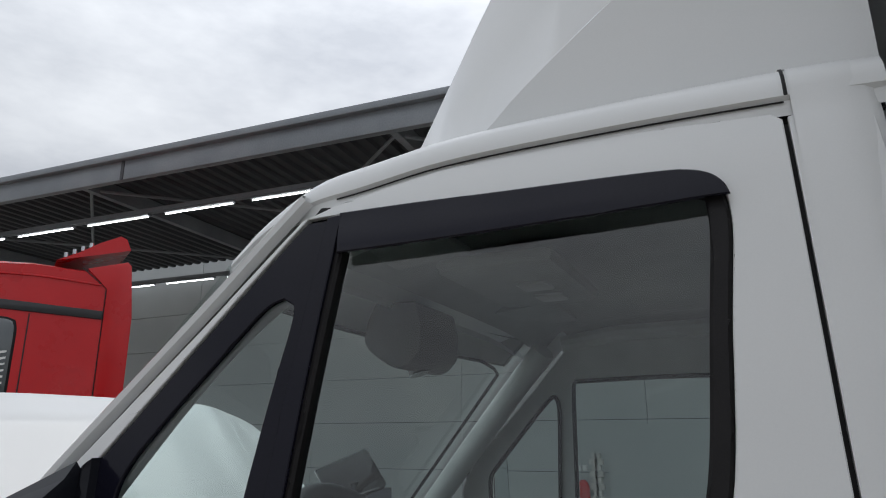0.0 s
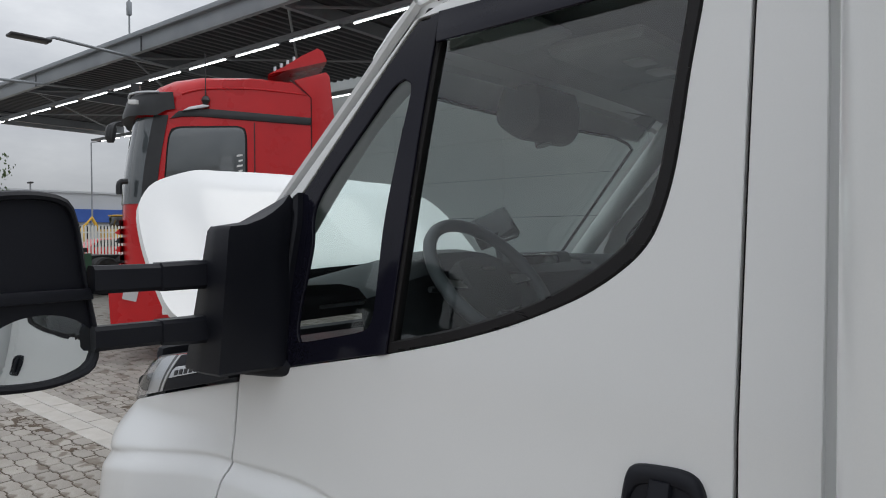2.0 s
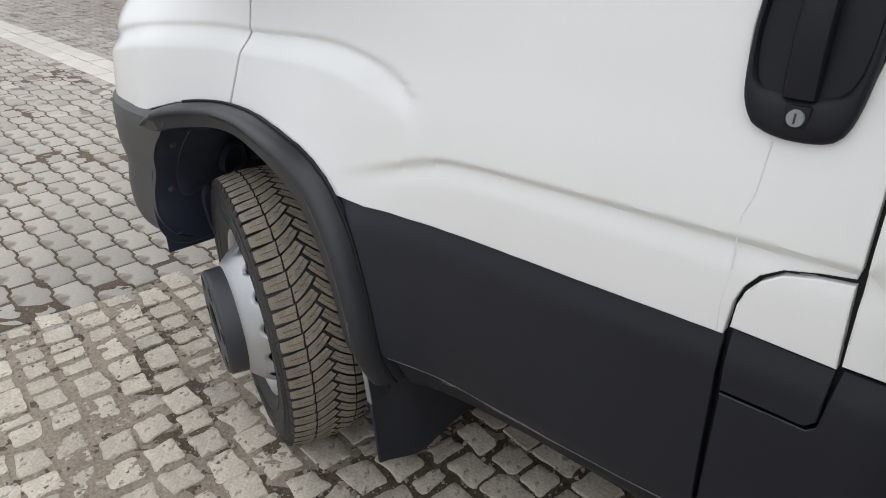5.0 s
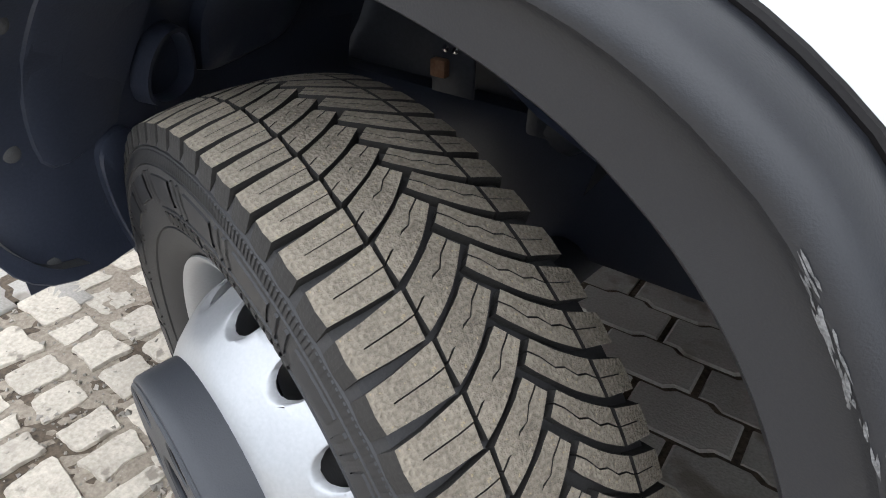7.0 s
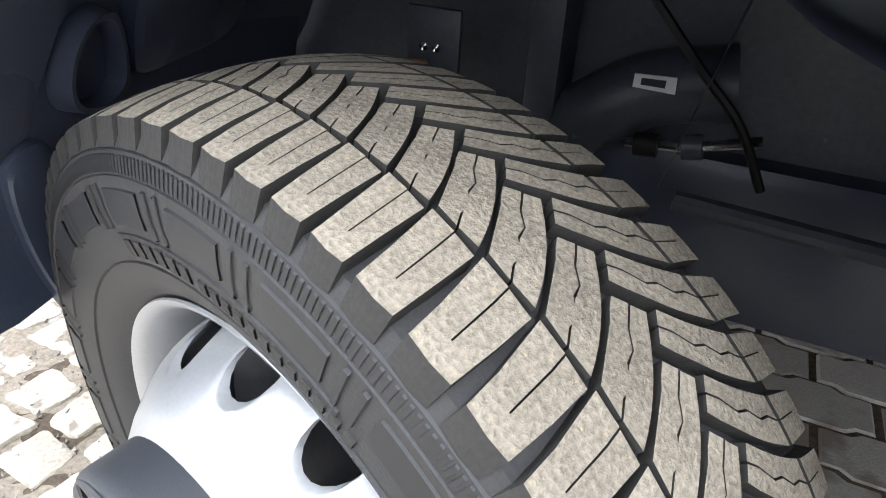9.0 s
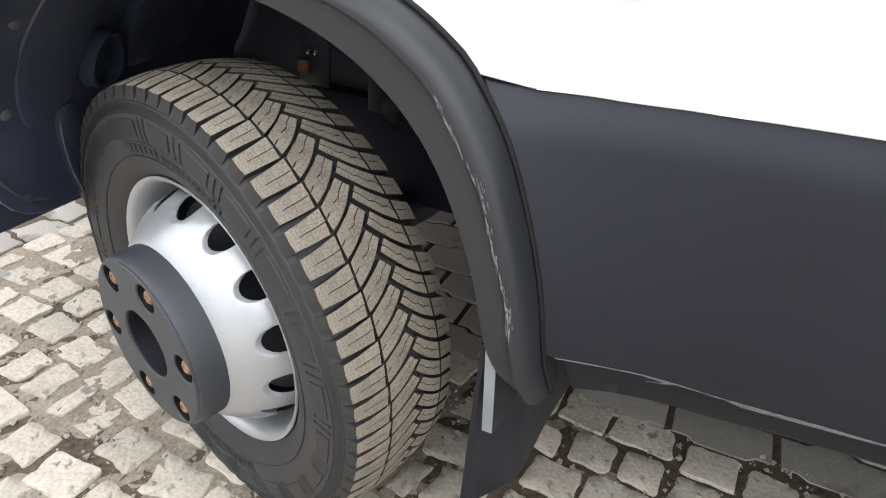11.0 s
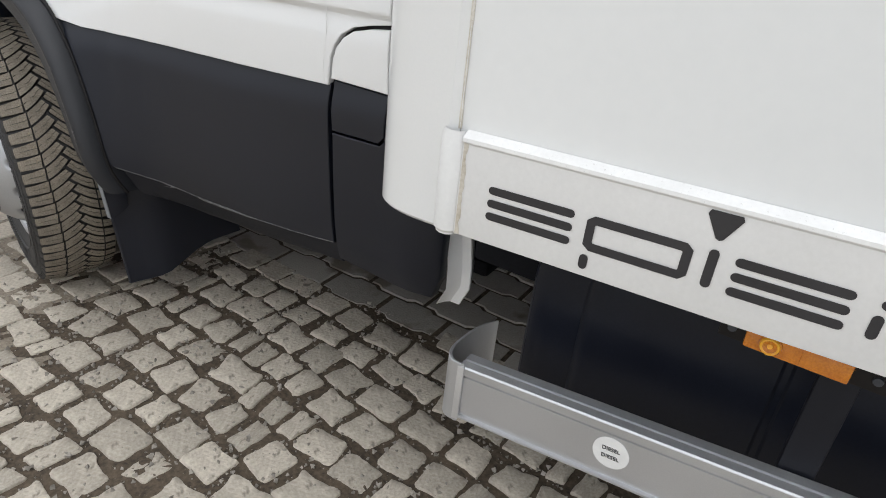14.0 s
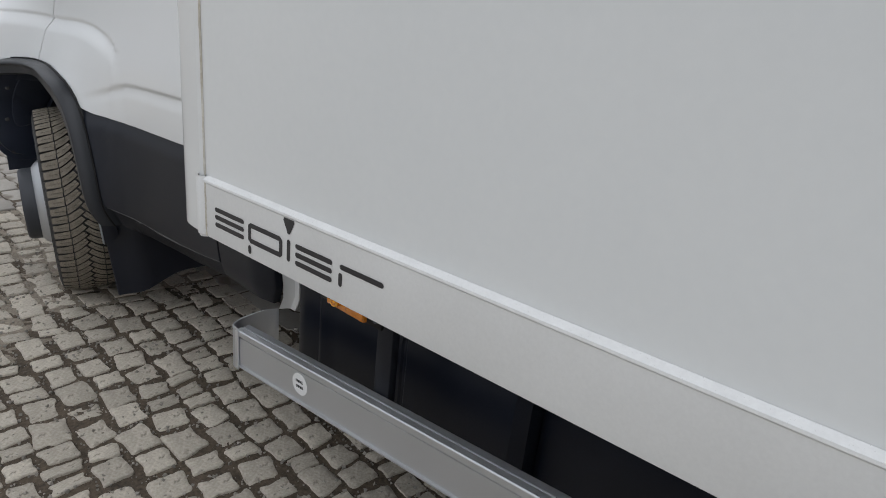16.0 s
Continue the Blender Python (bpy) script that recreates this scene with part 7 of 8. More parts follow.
data.materials.append(PAVER)
pv = new("pavers", data)
pv.parent = pavement
pv.matrix_parent_inverse = pavement.matrix_basis.inverted()
tagged(pv, "worn interlocking concrete pavers", kind="stuff")
slab_data = {}
for k in range(52):
    for row in (0, 1):
        data = slab_data.get((k % 3, row))
        if not data:
            bm = box(-0.196, 0.196, -0.086, 0.086, -0.03, 0.002, 0.004)
            data = bpy.data.meshes.new("gutter_slab")
            bm.to_mesh(data)
            bm.free()
            data.materials.append(SLAB)
            slab_data[(k % 3, row)] = data
        ob = new("gutter_slab", data)
        ob.parent = pavement
        ob.matrix_parent_inverse = pavement.matrix_basis.inverted()
        ob.matrix_basis = pose(-16.5 + 0.402 * k + 0.2 * row, 2.588 + 0.178 * row, rnd.uniform(-0.003, 0.002), 0, 0, rnd.uniform(-0.4, 0.4))
# worn tarmac-grey yard beyond
yard = part("yard_surface", fill([(-90, -60), (-13.04, -60), (-13.04, 60), (-90, 60)], (), 0, None, lambda a, b: (a, b, -0.001)), PAVER, pavement, "grey paved yard")
tagged(yard, kind="stuff")
yard2 = part("yard_surface", fill([(-13.03, 9.02), (60, 9.02), (60, 60), (-13.03, 60)], (), 0, None, lambda a, b: (a, b, -0.001)), PAVER, pavement, "grey paved yard")
tagged(yard2, kind="stuff")
yard3 = part("yard_surface", fill([(4.68, -40), (60, -40), (60, 9.01), (4.68, 9.01)], (), 0, None, lambda a, b: (a, b, -0.001)), PAVER, pavement, "grey paved yard")
tagged(yard3, kind="stuff")
yard4 = part("yard_surface", fill([(-13.03, -40), (4.67, -40), (4.67, -1.59), (-13.03, -1.59)], (), 0, None, lambda a, b: (a, b, -0.001)), PAVER, pavement, "grey paved yard")
tagged(yard4, kind="stuff")

# earth that fills the cobble joints unevenly
STEP = 0.016
nx, ny = int(5.2 / STEP), int(3.3 / STEP)
verts = []
for j in range(ny + 1):
    for i in range(nx + 1):
        x, y = -1.74 + i * STEP, -1.58 + j * STEP
        lump = 0.0034 * noise.noise((x * 7, y * 7, 3.1)) + 0.0036 * noise.noise((x * 26, y * 26, 7.7)) + 0.0022 * noise.noise((x * 70, y * 70, 1.3))
        verts.append((x, y, -0.0052 + lump))
faces = [(j * (nx + 1) + i, j * (nx + 1) + i + 1, (j + 1) * (nx + 1) + i + 1, (j + 1) * (nx + 1) + i) for j in range(ny) for i in range(nx)]
base = len(verts)
STEP2 = 0.03
mx, my = int(4.3 / STEP2), int(7.2 / STEP2)
for j in range(my + 1):
    for i in range(mx + 1):
        x, y = -6.05 + i * STEP2, -1.5 + j * STEP2
        lump = 0.0058 * noise.noise((x * 1.3, y * 1.9, 5.5)) + 0.0030 * noise.noise((x * 9, y * 9, 2.2)) + 0.0028 * noise.noise((x * 31, y * 31, 8.8))
        verts.append((x, y, -0.0036 + lump))
faces += [(base + j * (mx + 1) + i, base + j * (mx + 1) + i + 1, base + (j + 1) * (mx + 1) + i + 1, base + (j + 1) * (mx + 1) + i) for j in range(my) for i in range(mx)]
data = bpy.data.meshes.new("joint_earth")
data.from_pydata(verts, [], faces)
data.polygons.foreach_set("use_smooth", [True] * len(faces))
data.materials.append(SOIL)
earth = new("joint_earth", data)
earth.parent = pavement
earth.matrix_parent_inverse = pavement.matrix_basis.inverted()
tagged(earth, "brown earth filling the cobble joints", kind="stuff")

# pale sand over the earth in front of the wheel, thinning out towards the box
nx, ny = int(2.4 / STEP), int(3.3 / STEP)
verts = []
for j in range(ny + 1):
    for i in range(nx + 1):
        x, y = -1.74 + i * STEP, -1.58 + j * STEP
        lump = 0.0040 * noise.noise((x * 4, y * 4, 9.1)) + 0.0034 * noise.noise((x * 22, y * 22, 4.4)) + 0.0024 * noise.noise((x * 66, y * 66, 6.2))
        verts.append((x, y, -0.0128 + 0.0092 * smooth(0.45, -0.75, x + 0.25 * noise.noise((x * 2, y * 2, 0.5))) + lump))
faces = [(j * (nx + 1) + i, j * (nx + 1) + i + 1, (j + 1) * (nx + 1) + i + 1, (j + 1) * (nx + 1) + i) for j in range(ny) for i in range(nx)]
data = bpy.data.meshes.new("joint_sand")
data.from_pydata(verts, [], faces)
data.polygons.foreach_set("use_smooth", [True] * len(faces))
data.materials.append(SAND)
sand = new("joint_sand", data)
sand.parent = pavement
sand.matrix_parent_inverse = pavement.matrix_basis.inverted()
tagged(sand, "pale sand lying in the cobble joints", kind="stuff")

# grit in the joints
bm = bmesh.new()
for k in range(16000):
    gx, gy = rnd.uniform(-1.75, 1.9), rnd.uniform(0.0, 1.75)
    s = rnd.choice((0.0015, 0.002, 0.0025, 0.003, 0.004, 0.006)) * rnd.uniform(0.8, 1.4)
    q = Matrix.Translation((gx, gy, -0.0045 + s * 0.3 + rnd.uniform(-0.001, 0.002))) @ Euler((rnd.random() * 6, rnd.random() * 6, rnd.random() * 6)).to_matrix().to_4x4()
    vs = [bm.verts.new(q @ Vector(p)) for p in ((s, 0, 0), (-s * 0.6, s * 0.9, 0), (-s * 0.7, -s * 0.8, 0), (0, 0, s * 1.1), (0.1 * s, 0.1 * s, -s))]
    for a, b, c in ((0, 1, 3), (1, 2, 3), (2, 0, 3), (1, 0, 4), (2, 1, 4), (0, 2, 4)):
        bm.faces.new((vs[a], vs[b], vs[c]))
grit = part("grit", bm, GRAVEL, None, "", soft=False)
tagged(grit, "loose grit lying in the cobble joints", "grit", kind="stuff")

# ---------------------------------------------------------------- warehouse and canopy
HC = 6.25
canopy = thing("canopy", -12, 11, 0, "dark steel loading canopy with fluorescent tubes", "canopy", kind="structure")
part("canopy_fascia", box(-29, 14, 8.30, 8.42, HC - 0.36, HC, 0.01), GALV, canopy, "grey steel fascia")
part("fascia_gutter", box(-29, 14, 8.20, 8.31, HC - 0.02, HC + 0.09, 0.01), GALV, canopy)
part("end_fascia", box(-29.1, -28.95, 8.30, 14.3, HC - 0.36, HC, 0.01), GALV, canopy)
for k in range(7):
    part("fascia_joint", box(-27 + 6 * k, -26.94 + 6 * k, 8.285, 8.30, HC - 0.36, HC), DARKDECK, canopy)
verts, faces = [], []
n = 0
x = -28.9
while x < 14:
    for dx, dz in ((0, 0), (0.10, 0), (0.14, 0.06), (0.24, 0.06), (0.28, 0)):
        verts += [(x + dx, 8.4, HC - 0.06 + dz), (x + dx, 14.3, HC - 0.06 + dz)]
    x += 0.28
for i in range(len(verts) // 2 - 1):
    faces.append((2 * i, 2 * i + 1, 2 * i + 3, 2 * i + 2))
data = bpy.data.meshes.new("roof_deck")
data.from_pydata(verts, [], faces)
data.materials.append(DARKDECK)
deck = new("roof_deck", data)
deck.parent = canopy
deck.matrix_parent_inverse = canopy.matrix_basis.inverted()
for k in range(8):
    xx = -28 + 6 * k
    part("rafter", box(xx, xx + 0.12, 8.42, 14.3, HC - 0.36, HC - 0.08), GALV, canopy, "grey steel rafter")
    if k < 7:
        part("brace", tube([(xx, 8.6, HC - 0.3), (xx + 6, 14.0, HC - 0.3)], 0.03, 6), GALV, canopy)
        part("brace", tube([(xx + 6, 8.6, HC - 0.3), (xx, 14.0, HC - 0.3)], 0.03, 6), GALV, canopy)
tube_lights = []
for y, z in ((9.35, HC - 0.62), (13.4, HC - 0.75)):
    part("cable_tray", box(-28.8, 14, y - 0.06, y + 0.06, z + 0.04, z + 0.12), GALV, canopy, "grey cable tray")
    for k in range(22):
        xx = -28 + 1.9 * k
        light = thing("tube_light", xx, y, z, "lit white fluorescent tube fitting", "lamp", group="canopy tube lights")
        tube_lights.append(light)
        part("fitting", box(xx, xx + 1.55, y - 0.05, y + 0.05, z, z + 0.035), GALV, light)
        part("tube", tube([(xx + 0.03, y, z - 0.02), (xx + 1.52, y, z - 0.02)], 0.014, 8), TUBE, light, "glowing white tube")
mast = thing("antenna_mast", -15.64, 7.75, HC, "thin grey antenna mast on the canopy", "antenna")
part("pole", tube([(-15.64, 7.75, HC - 0.1), (-15.64, 7.75, HC + 1.25)], 0.022, 8), GALV, mast)
part("aerial", box(-15.70, -15.58, 7.70, 7.80, HC + 0.62, HC + 0.95, 0.02), GALV, mast)

CANOPY_TURN = Matrix.Translation((-3, 8.3, 0)) @ Matrix.Rotation(radians(2.8), 4, "Z") @ Matrix.Translation((3, -8.3, 0))
for ob in [canopy] + tube_lights:
    ob.matrix_basis = CANOPY_TURN @ ob.matrix_basis

wall = thing("wall_north", -5, 14.4, 0, "grey panel clad warehouse wall", "wall", kind="structure")
part("wall_core", box(-25, 14, 14.5, 14.8, 0, 7.0), DARKDECK, wall)
for j in range(7):
    for k in range(10):
        part("panel", box(-25 + 3.9 * k, -25 + 3.9 * k + 3.885, 14.44, 14.5, j * 1.0 + 0.006, j * 1.0 + 0.992), GREYWALL, wall)
part("louvre_panel", box(-2.40, 0.6, 14.40, 14.44, 0.0, 1.90), GREYWALL, wall, "grey louvre")
for k in range(18):
    part("slat", box(-2.40, 0.6, 14.385, 14.402, 0.02 + 0.104 * k, 0.105 + 0.104 * k), GREYWALL, wall)
for y0 in range(12):
    for k in range(2):
        part("brick", box(-2.76 + 0.11 * k + (0.05 if (y0 + k) % 2 else 0), -2.66 + 0.11 * k + (0.05 if (y0 + k + 1) % 2 == 0 else 0), 14.30, 14.44, 0.002 + y0 * 0.115, 0.105 + y0 * 0.115), BRICK, wall)
ext = thing("extinguisher_cover", -2.9, 14.3, 0.2, "red fire extinguisher cover on the wall", "extinguisher")
part("cover", lathe([(0.0, 0.0), (0.0, 0.13), (0.05, 0.15), (0.42, 0.15), (0.52, 0.11), (0.56, 0.05), (0.56, 0.0)], Matrix.Translation((-2.9, 14.28, 0.22)) @ Matrix.Diagonal((0.85, 0.85, 1.16, 1)), 24), RED, ext, "red cover", fix=True)
sock = thing("socket_box", -3.05, 14.4, 1.1, "pale wall sockets and conduit on the cladding", "socket")
part("panel_box", box(-3.18, -3.02, 14.37, 14.44, 1.42, 1.62, 0.02), STICKER, sock)
part("conduit", tube([(-3.10, 14.41, 0.95), (-3.10, 14.41, 1.42)], 0.018, 8), STICKER, sock)
for d in (0, 0.13, 0.26):
    part("outlet", box(-3.18 + d, -3.09 + d, 14.38, 14.44, 1.03, 1.13, 0.01), STICKER, sock)

# ---------------------------------------------------------------- red tractor unit
# local frame: x backwards along the truck, y outwards to the seen side is negative
red = thing("tractor_unit", -7.0, 5.2, 0, "red tractor unit with black visor and roof spoiler", "truck")


def rp(x, y, z):
    """Red truck's own frame: x back from the nose, y to its far side, z up."""
    return (-7.6 + 1.09 * (0.528 * x - 0.849 * y), 3.95 + 1.09 * (0.849 * x + 0.528 * y), z * 1.09)


def rpts(lst, y):
    return [rp(x, y, z) for x, z in lst]


def rpanel(nm, outline, mat, y=0.0, thick=0.03, label="", parent=red, bevel=0.008):
    a = Vector(rp(0, 0, 0))
    b = Vector(rp(0, 1, 0))
    return part(nm, prism(rpts(outline, y), (b - a) * thick, bevel=bevel), mat, parent, label)


FRONT = [(0.62, 0.02), (1.2, -0.03), (1.8, -0.03), (2.2, 0.01), (2.5, 0.06), (2.85, 0.13), (3.02, 0.22), (3.14, 0.34), (3.22, 0.50), (3.28, 0.80)]
CORNER = [(0.0, 0.45), (0.03, 0.33), (0.08, 0.22), (0.18, 0.11), (0.4, 0.04), (1.2, -0.03)]


def front_x(y, z):
    """How far back the rounded cab front lies."""
    return curve_at(FRONT, z) + curve_at(CORNER, min(y, 2.4 - y))


YS = (0.0, 0.03, 0.08, 0.18, 0.4, 0.8, 1.2, 1.6, 2.0, 2.22, 2.32, 2.37, 2.4)
secs = []
for yy in YS:
    edge = min(yy, 2.4 - yy)
    drop = 0.05 * smooth(0.15, 0.0, edge) - 0.05 * smooth(0.2, 1.2, edge)
    sec = [(front_x(yy, z), z - drop * smooth(2.6, 3.2, z)) for z in (0.62, 0.9, 1.2, 1.5, 1.8, 2.0, 2.2, 2.5, 2.7, 2.85, 3.02, 3.14, 3.22)]
    sec += [(max(0.9, sec[-1][0] + 0.12), 3.28 - drop), (1.46, 3.315 - drop), (1.9, 3.30 - drop), (2.12, 3.29 - drop), (2.2, 3.25 - drop), (2.28, 3.1), (2.28, 1.05), (1.55, 1.0), (1.5, 0.62)]
    secs.append([rp(x, yy, z) for x, z in sec])
part("cab_body", cap_ends(loft(secs, close_u=True)), RED, red, "red cab body", fix=True, angle=35)
rpanel("side_window", round_loop([(0.50, 1.86), (0.545, 2.40), (0.565, 2.56), (0.60, 2.63), (0.67, 2.66), (1.30, 2.695), (1.365, 2.67), (1.388, 2.60), (1.388, 1.86)]), TRUCKGLASS, -0.014, 0.02, "dark side window")
rpanel("window_seal", round_loop([(0.485, 1.85), (0.53, 2.40), (0.55, 2.57), (0.585, 2.65), (0.66, 2.68), (1.31, 2.715), (1.385, 2.685), (1.41, 2.60), (1.41, 1.85)]), RUBBERSHADE, -0.008, 0.012, "black window seal")
rpanel("black_stripe", [(0.57, 2.76), (0.66, 2.85), (0.96, 2.895), (2.145, 2.845), (2.145, 2.755), (0.9, 2.80), (0.70, 2.79)], DARKPART, -0.016, 0.02, "black side stripe")
rpanel("door_gap", [(1.487, 1.05), (1.487, 2.76), (1.499, 2.76), (1.499, 1.05)], DARKPART, -0.004, 0.008)
rpanel("roof_seam", [(1.90, 3.285), (2.146, 3.085), (2.146, 1.1), (2.156, 1.1), (2.156, 3.09), (1.915, 3.287)], DARKPART, -0.004, 0.008)
part("roof_swage", tube(resample([rp(0.70, -0.004, 3.05), rp(0.95, -0.006, 3.12), rp(1.5, -0.006, 3.15), rp(2.1, -0.004, 3.12)], 16), 0.012, 6), RED, red)
SHEET = [y for y in YS if 0.02 < y < 2.38]
rows = [[(rp(front_x(y, z) - 0.012, y - 0.004, z)) for z in (1.80, 2.0, 2.2, 2.4, 2.6, 2.78)] for y in SHEET]
part("windscreen", loft(rows), TRUCKGLASS, red, "dark wrapped windscreen", fix=True)
rows = [[(rp(front_x(y, z) - 0.008, y - 0.012, z)) for z in (1.78, 2.0, 2.2, 2.4, 2.6, 2.80)] for y in (-0.0, 0.02, 0.045)]
part("screen_pillar", loft(rows), DARKPART, red, "black windscreen pillar", fix=True)
rows = []
for y in (0.0, 0.03, 0.08, 0.18, 0.4, 0.8, 1.2, 1.6, 2.0, 2.22, 2.32, 2.37, 2.4):
    fx = front_x(y, 2.85)
    rows.append([rp(fx + dx, y - 0.03 * smooth(0.2, 0.0, y), z) for dx, z in ((0.03, 3.06), (-0.05, 3.05), (-0.10, 2.99), (-0.15, 2.83), (-0.145, 2.79), (-0.05, 2.85), (0.05, 2.87))])
part("sun_visor", cap_ends(loft(rows, close_u=True)), DARKPART, red, "black sun visor", fix=True, angle=35)
part("visor_edge", tube([rp(front_x(y, 2.85) - 0.075, y - 0.035, 3.055) for y in (0.01, 0.05, 0.12, 0.25, 0.5, 0.9)], 0.014, 6), ALUTOP, red, "pale visor edge")
part("visor_lamp", prism([rp(0.16, 0.02, 2.90), rp(0.25, 0.0, 2.90), rp(0.25, 0.0, 2.95), rp(0.16, 0.02, 2.95)], Vector(rp(-0.02, -0.05, 0)) - Vector(rp(0, 0, 0)), bevel=0.006), STICKER, red, "white marker lamp")
for yy in (0.35, 0.75, 1.65, 2.05):
    part("roof_lamp", cap_ends(loft([[rp(front_x(yy, 2.95) + dx, yy - 0.08, 3.06), rp(front_x(yy, 2.95) + dx, yy + 0.08, 3.06), rp(front_x(yy, 2.95) + dx, yy + 0.08, 3.19), rp(front_x(yy, 2.95) + dx, yy - 0.08, 3.19)] for dx in (-0.09, 0.0)], close_u=True)), DARKPART, red, "dark roof lamp", fix=True)
part("roof_spoiler", cap_ends(loft([[rp(1.66, y, 3.345), rp(1.85, y, 3.45), rp(2.05, y, 3.59), rp(2.234, y, 3.69), rp(2.30, y, 3.66), rp(2.35, y, 3.545), rp(2.0, y, 3.44)] for y in (0.03, 0.08, 1.2, 2.32, 2.37)], close_u=True)), RED, red, "red roof spoiler", fix=True)
rpanel("side_fin", [(2.16, 0.9), (2.156, 3.08), (1.95, 3.28), (2.33, 3.40), (2.37, 3.36), (2.43, 2.80), (2.43, 0.9)], RED, -0.02, 0.06, "red side fin")
rpanel("awning_flash", [(0.70, 2.85), (0.78, 2.90), (0.92, 2.935), (1.0, 2.93), (0.98, 2.905)], ALUTOP, -0.05, 0.06, "silver flash")
part("aerial", tube([rp(0.958, -0.03, 2.96), rp(0.958, -0.03, 3.52)], 0.006, 6), DARKPART, red, "whip aerial")
part("aerial_base", lathe([(-0.06, 0.0), (-0.05, 0.03), (0.0, 0.055), (0.045, 0.035), (0.06, 0.01), (0.12, 0.008)], Matrix.Translation(rp(0.958, -0.03, 2.985)), 14), DARKPART, red, fix=True)
for k in range(4):
    part("roof_horn", tube([rp(1.74 + 0.075 * k, 0.10, 3.40 + 0.045 * k), rp(1.74 + 0.075 * k, 0.10, 3.45 + 0.045 * k)], 0.022, 8), CHROME, red, "chrome roof horn")
part("bumper", cap_ends(loft([[rp(x, y, z) for x, z in ((0.02, 0.95), (-0.08, 0.80), (-0.06, 0.42), (0.02, 0.34), (1.0, 0.36), (1.0, 0.95))] for y in (-0.04, 0.0, 0.3, 1.2, 2.1, 2.42)], close_u=True)), RED, red, "red bumper", fix=True)
part("headlamp", cap_ends(loft([[rp(x, y, z) for x, z in ((0.10, 1.0), (0.06, 0.74), (0.20, 0.70), (0.26, 0.96))] for y in (-0.055, 0.0, 0.3)], close_u=True)), ALUTOP, red, "clear headlamp", fix=True)
for k in range(6):
    part("grille_slat", cap_ends(loft([[rp(x, y, z) for x, z in ((0.0, 1.05 + 0.1 * k), (-0.05, 1.07 + 0.1 * k), (0.0, 1.12 + 0.1 * k))] for y in (0.22, 1.2, 2.18)], close_u=True)), DARKPART if k % 2 else RED, red, "grille slat", fix=True)
part("side_mirror", tube(resample([rp(0.06, 0.02, 2.70), rp(0.0, -0.06, 2.66), rp(-0.03, -0.08, 2.56), rp(-0.03, -0.08, 2.46)], 10), 0.06, 10, taper=[0.2, 0.25, 0.3, 0.5, 0.9, 1.0, 1.0, 1.0, 0.9, 0.6]), DARKPART, red, "black mirror")
part("front_mirror", tube(resample([rp(0.12, 0.05, 2.05), rp(0.04, 0.03, 2.03), rp(0.03, 0.03, 1.9)], 8), 0.035, 10), DARKPART, red, "black front mirror")
part("number_plate", prism([rp(0.42, -0.052, 0.52), rp(0.84, -0.052, 0.52), rp(0.84, -0.052, 0.66), rp(0.42, -0.052, 0.66)], Vector(rp(0, -0.01, 0)) - Vector(rp(0, 0, 0))), RED, red)
for k in range(4):
    part("plate_bar", prism([rp(0.47 + 0.08 * k, -0.066, 0.55), rp(0.52 + 0.08 * k, -0.066, 0.55), rp(0.52 + 0.08 * k, -0.066, 0.63), rp(0.47 + 0.08 * k, -0.066, 0.63)], Vector(rp(0, -0.004, 0)) - Vector(rp(0, 0, 0))), STICKER, red, soft=False)
for xx in (1.2, 4.6):
    ctr = Vector(rp(xx, 0.18, 0.5))
    mw = Matrix.Translation(ctr) @ (Vector(rp(0, -1, 0)) - Vector(rp(0, 0, 0))).to_track_quat("Z", "Y").to_matrix().to_4x4()
    tw = part("wheel", lathe([(0.15, 0.28), (0.16, 0.36), (0.15, 0.46), (0.10, 0.5), (-0.15, 0.5)], mw, 40), TYRE, red, "black tyre", fix=True)
    part("wheel_rim", lathe([(0.14, 0.28), (0.05, 0.26), (0.08, 0.12), (0.14, 0.10), (0.14, 0)], mw, 30), STEEL, tw, "silver rim", fix=True)
part("chassis", prism([rp(1.5, 0.6, 0.62), rp(6, 0.6, 0.62), rp(6, 1.8, 0.62), rp(1.5, 1.8, 0.62)], (0, 0, 0.3)), CHASSIS, red, "dark chassis")
for k in range(6):
    part("window_sticker_bar", prism([rp(1.31 - 0.02 * (k % 2), -0.016, 2.05 + 0.06 * k), rp(1.355, -0.016, 2.065 + 0.06 * k), rp(1.355, -0.016, 2.085 + 0.06 * k), rp(1.31 - 0.02 * (k % 2), -0.016, 2.075 + 0.06 * k)], Vector(rp(0, -0.003, 0)) - Vector(rp(0, 0, 0))), STICKER, red, soft=False)

# ---------------------------------------------------------------- green lorry, fence and distance
gl = thing("green_lorry", -16.8, 6.0, 0, "green lorry tractor with long side skirt in the yard", "truck")


def gp(u, v, z):
    """Green lorry's own frame: u along its side, v inwards, z up."""
    return (-16.15 - 0.335 * u - 0.942 * v, 4.25 + 0.942 * u - 0.335 * v, z)


def gpanel(nm, outline, mat, v=0.0, thick=0.05, label="", bevel=0.01):
    return part(nm, prism([gp(u, v, z) for u, z in outline], Vector(gp(0, thick, 0)) - Vector(gp(0, 0, 0)), bevel=bevel), mat, gl, label)


gpanel("side_skirt", [(0.58, 0.36), (0.70, 0.33), (3.20, 0.36), (3.36, 0.42), (3.40, 0.60), (3.40, 1.12), (0.50, 1.12), (0.50, 0.75)], GREEN, 0.0, 0.06, "green side skirt")
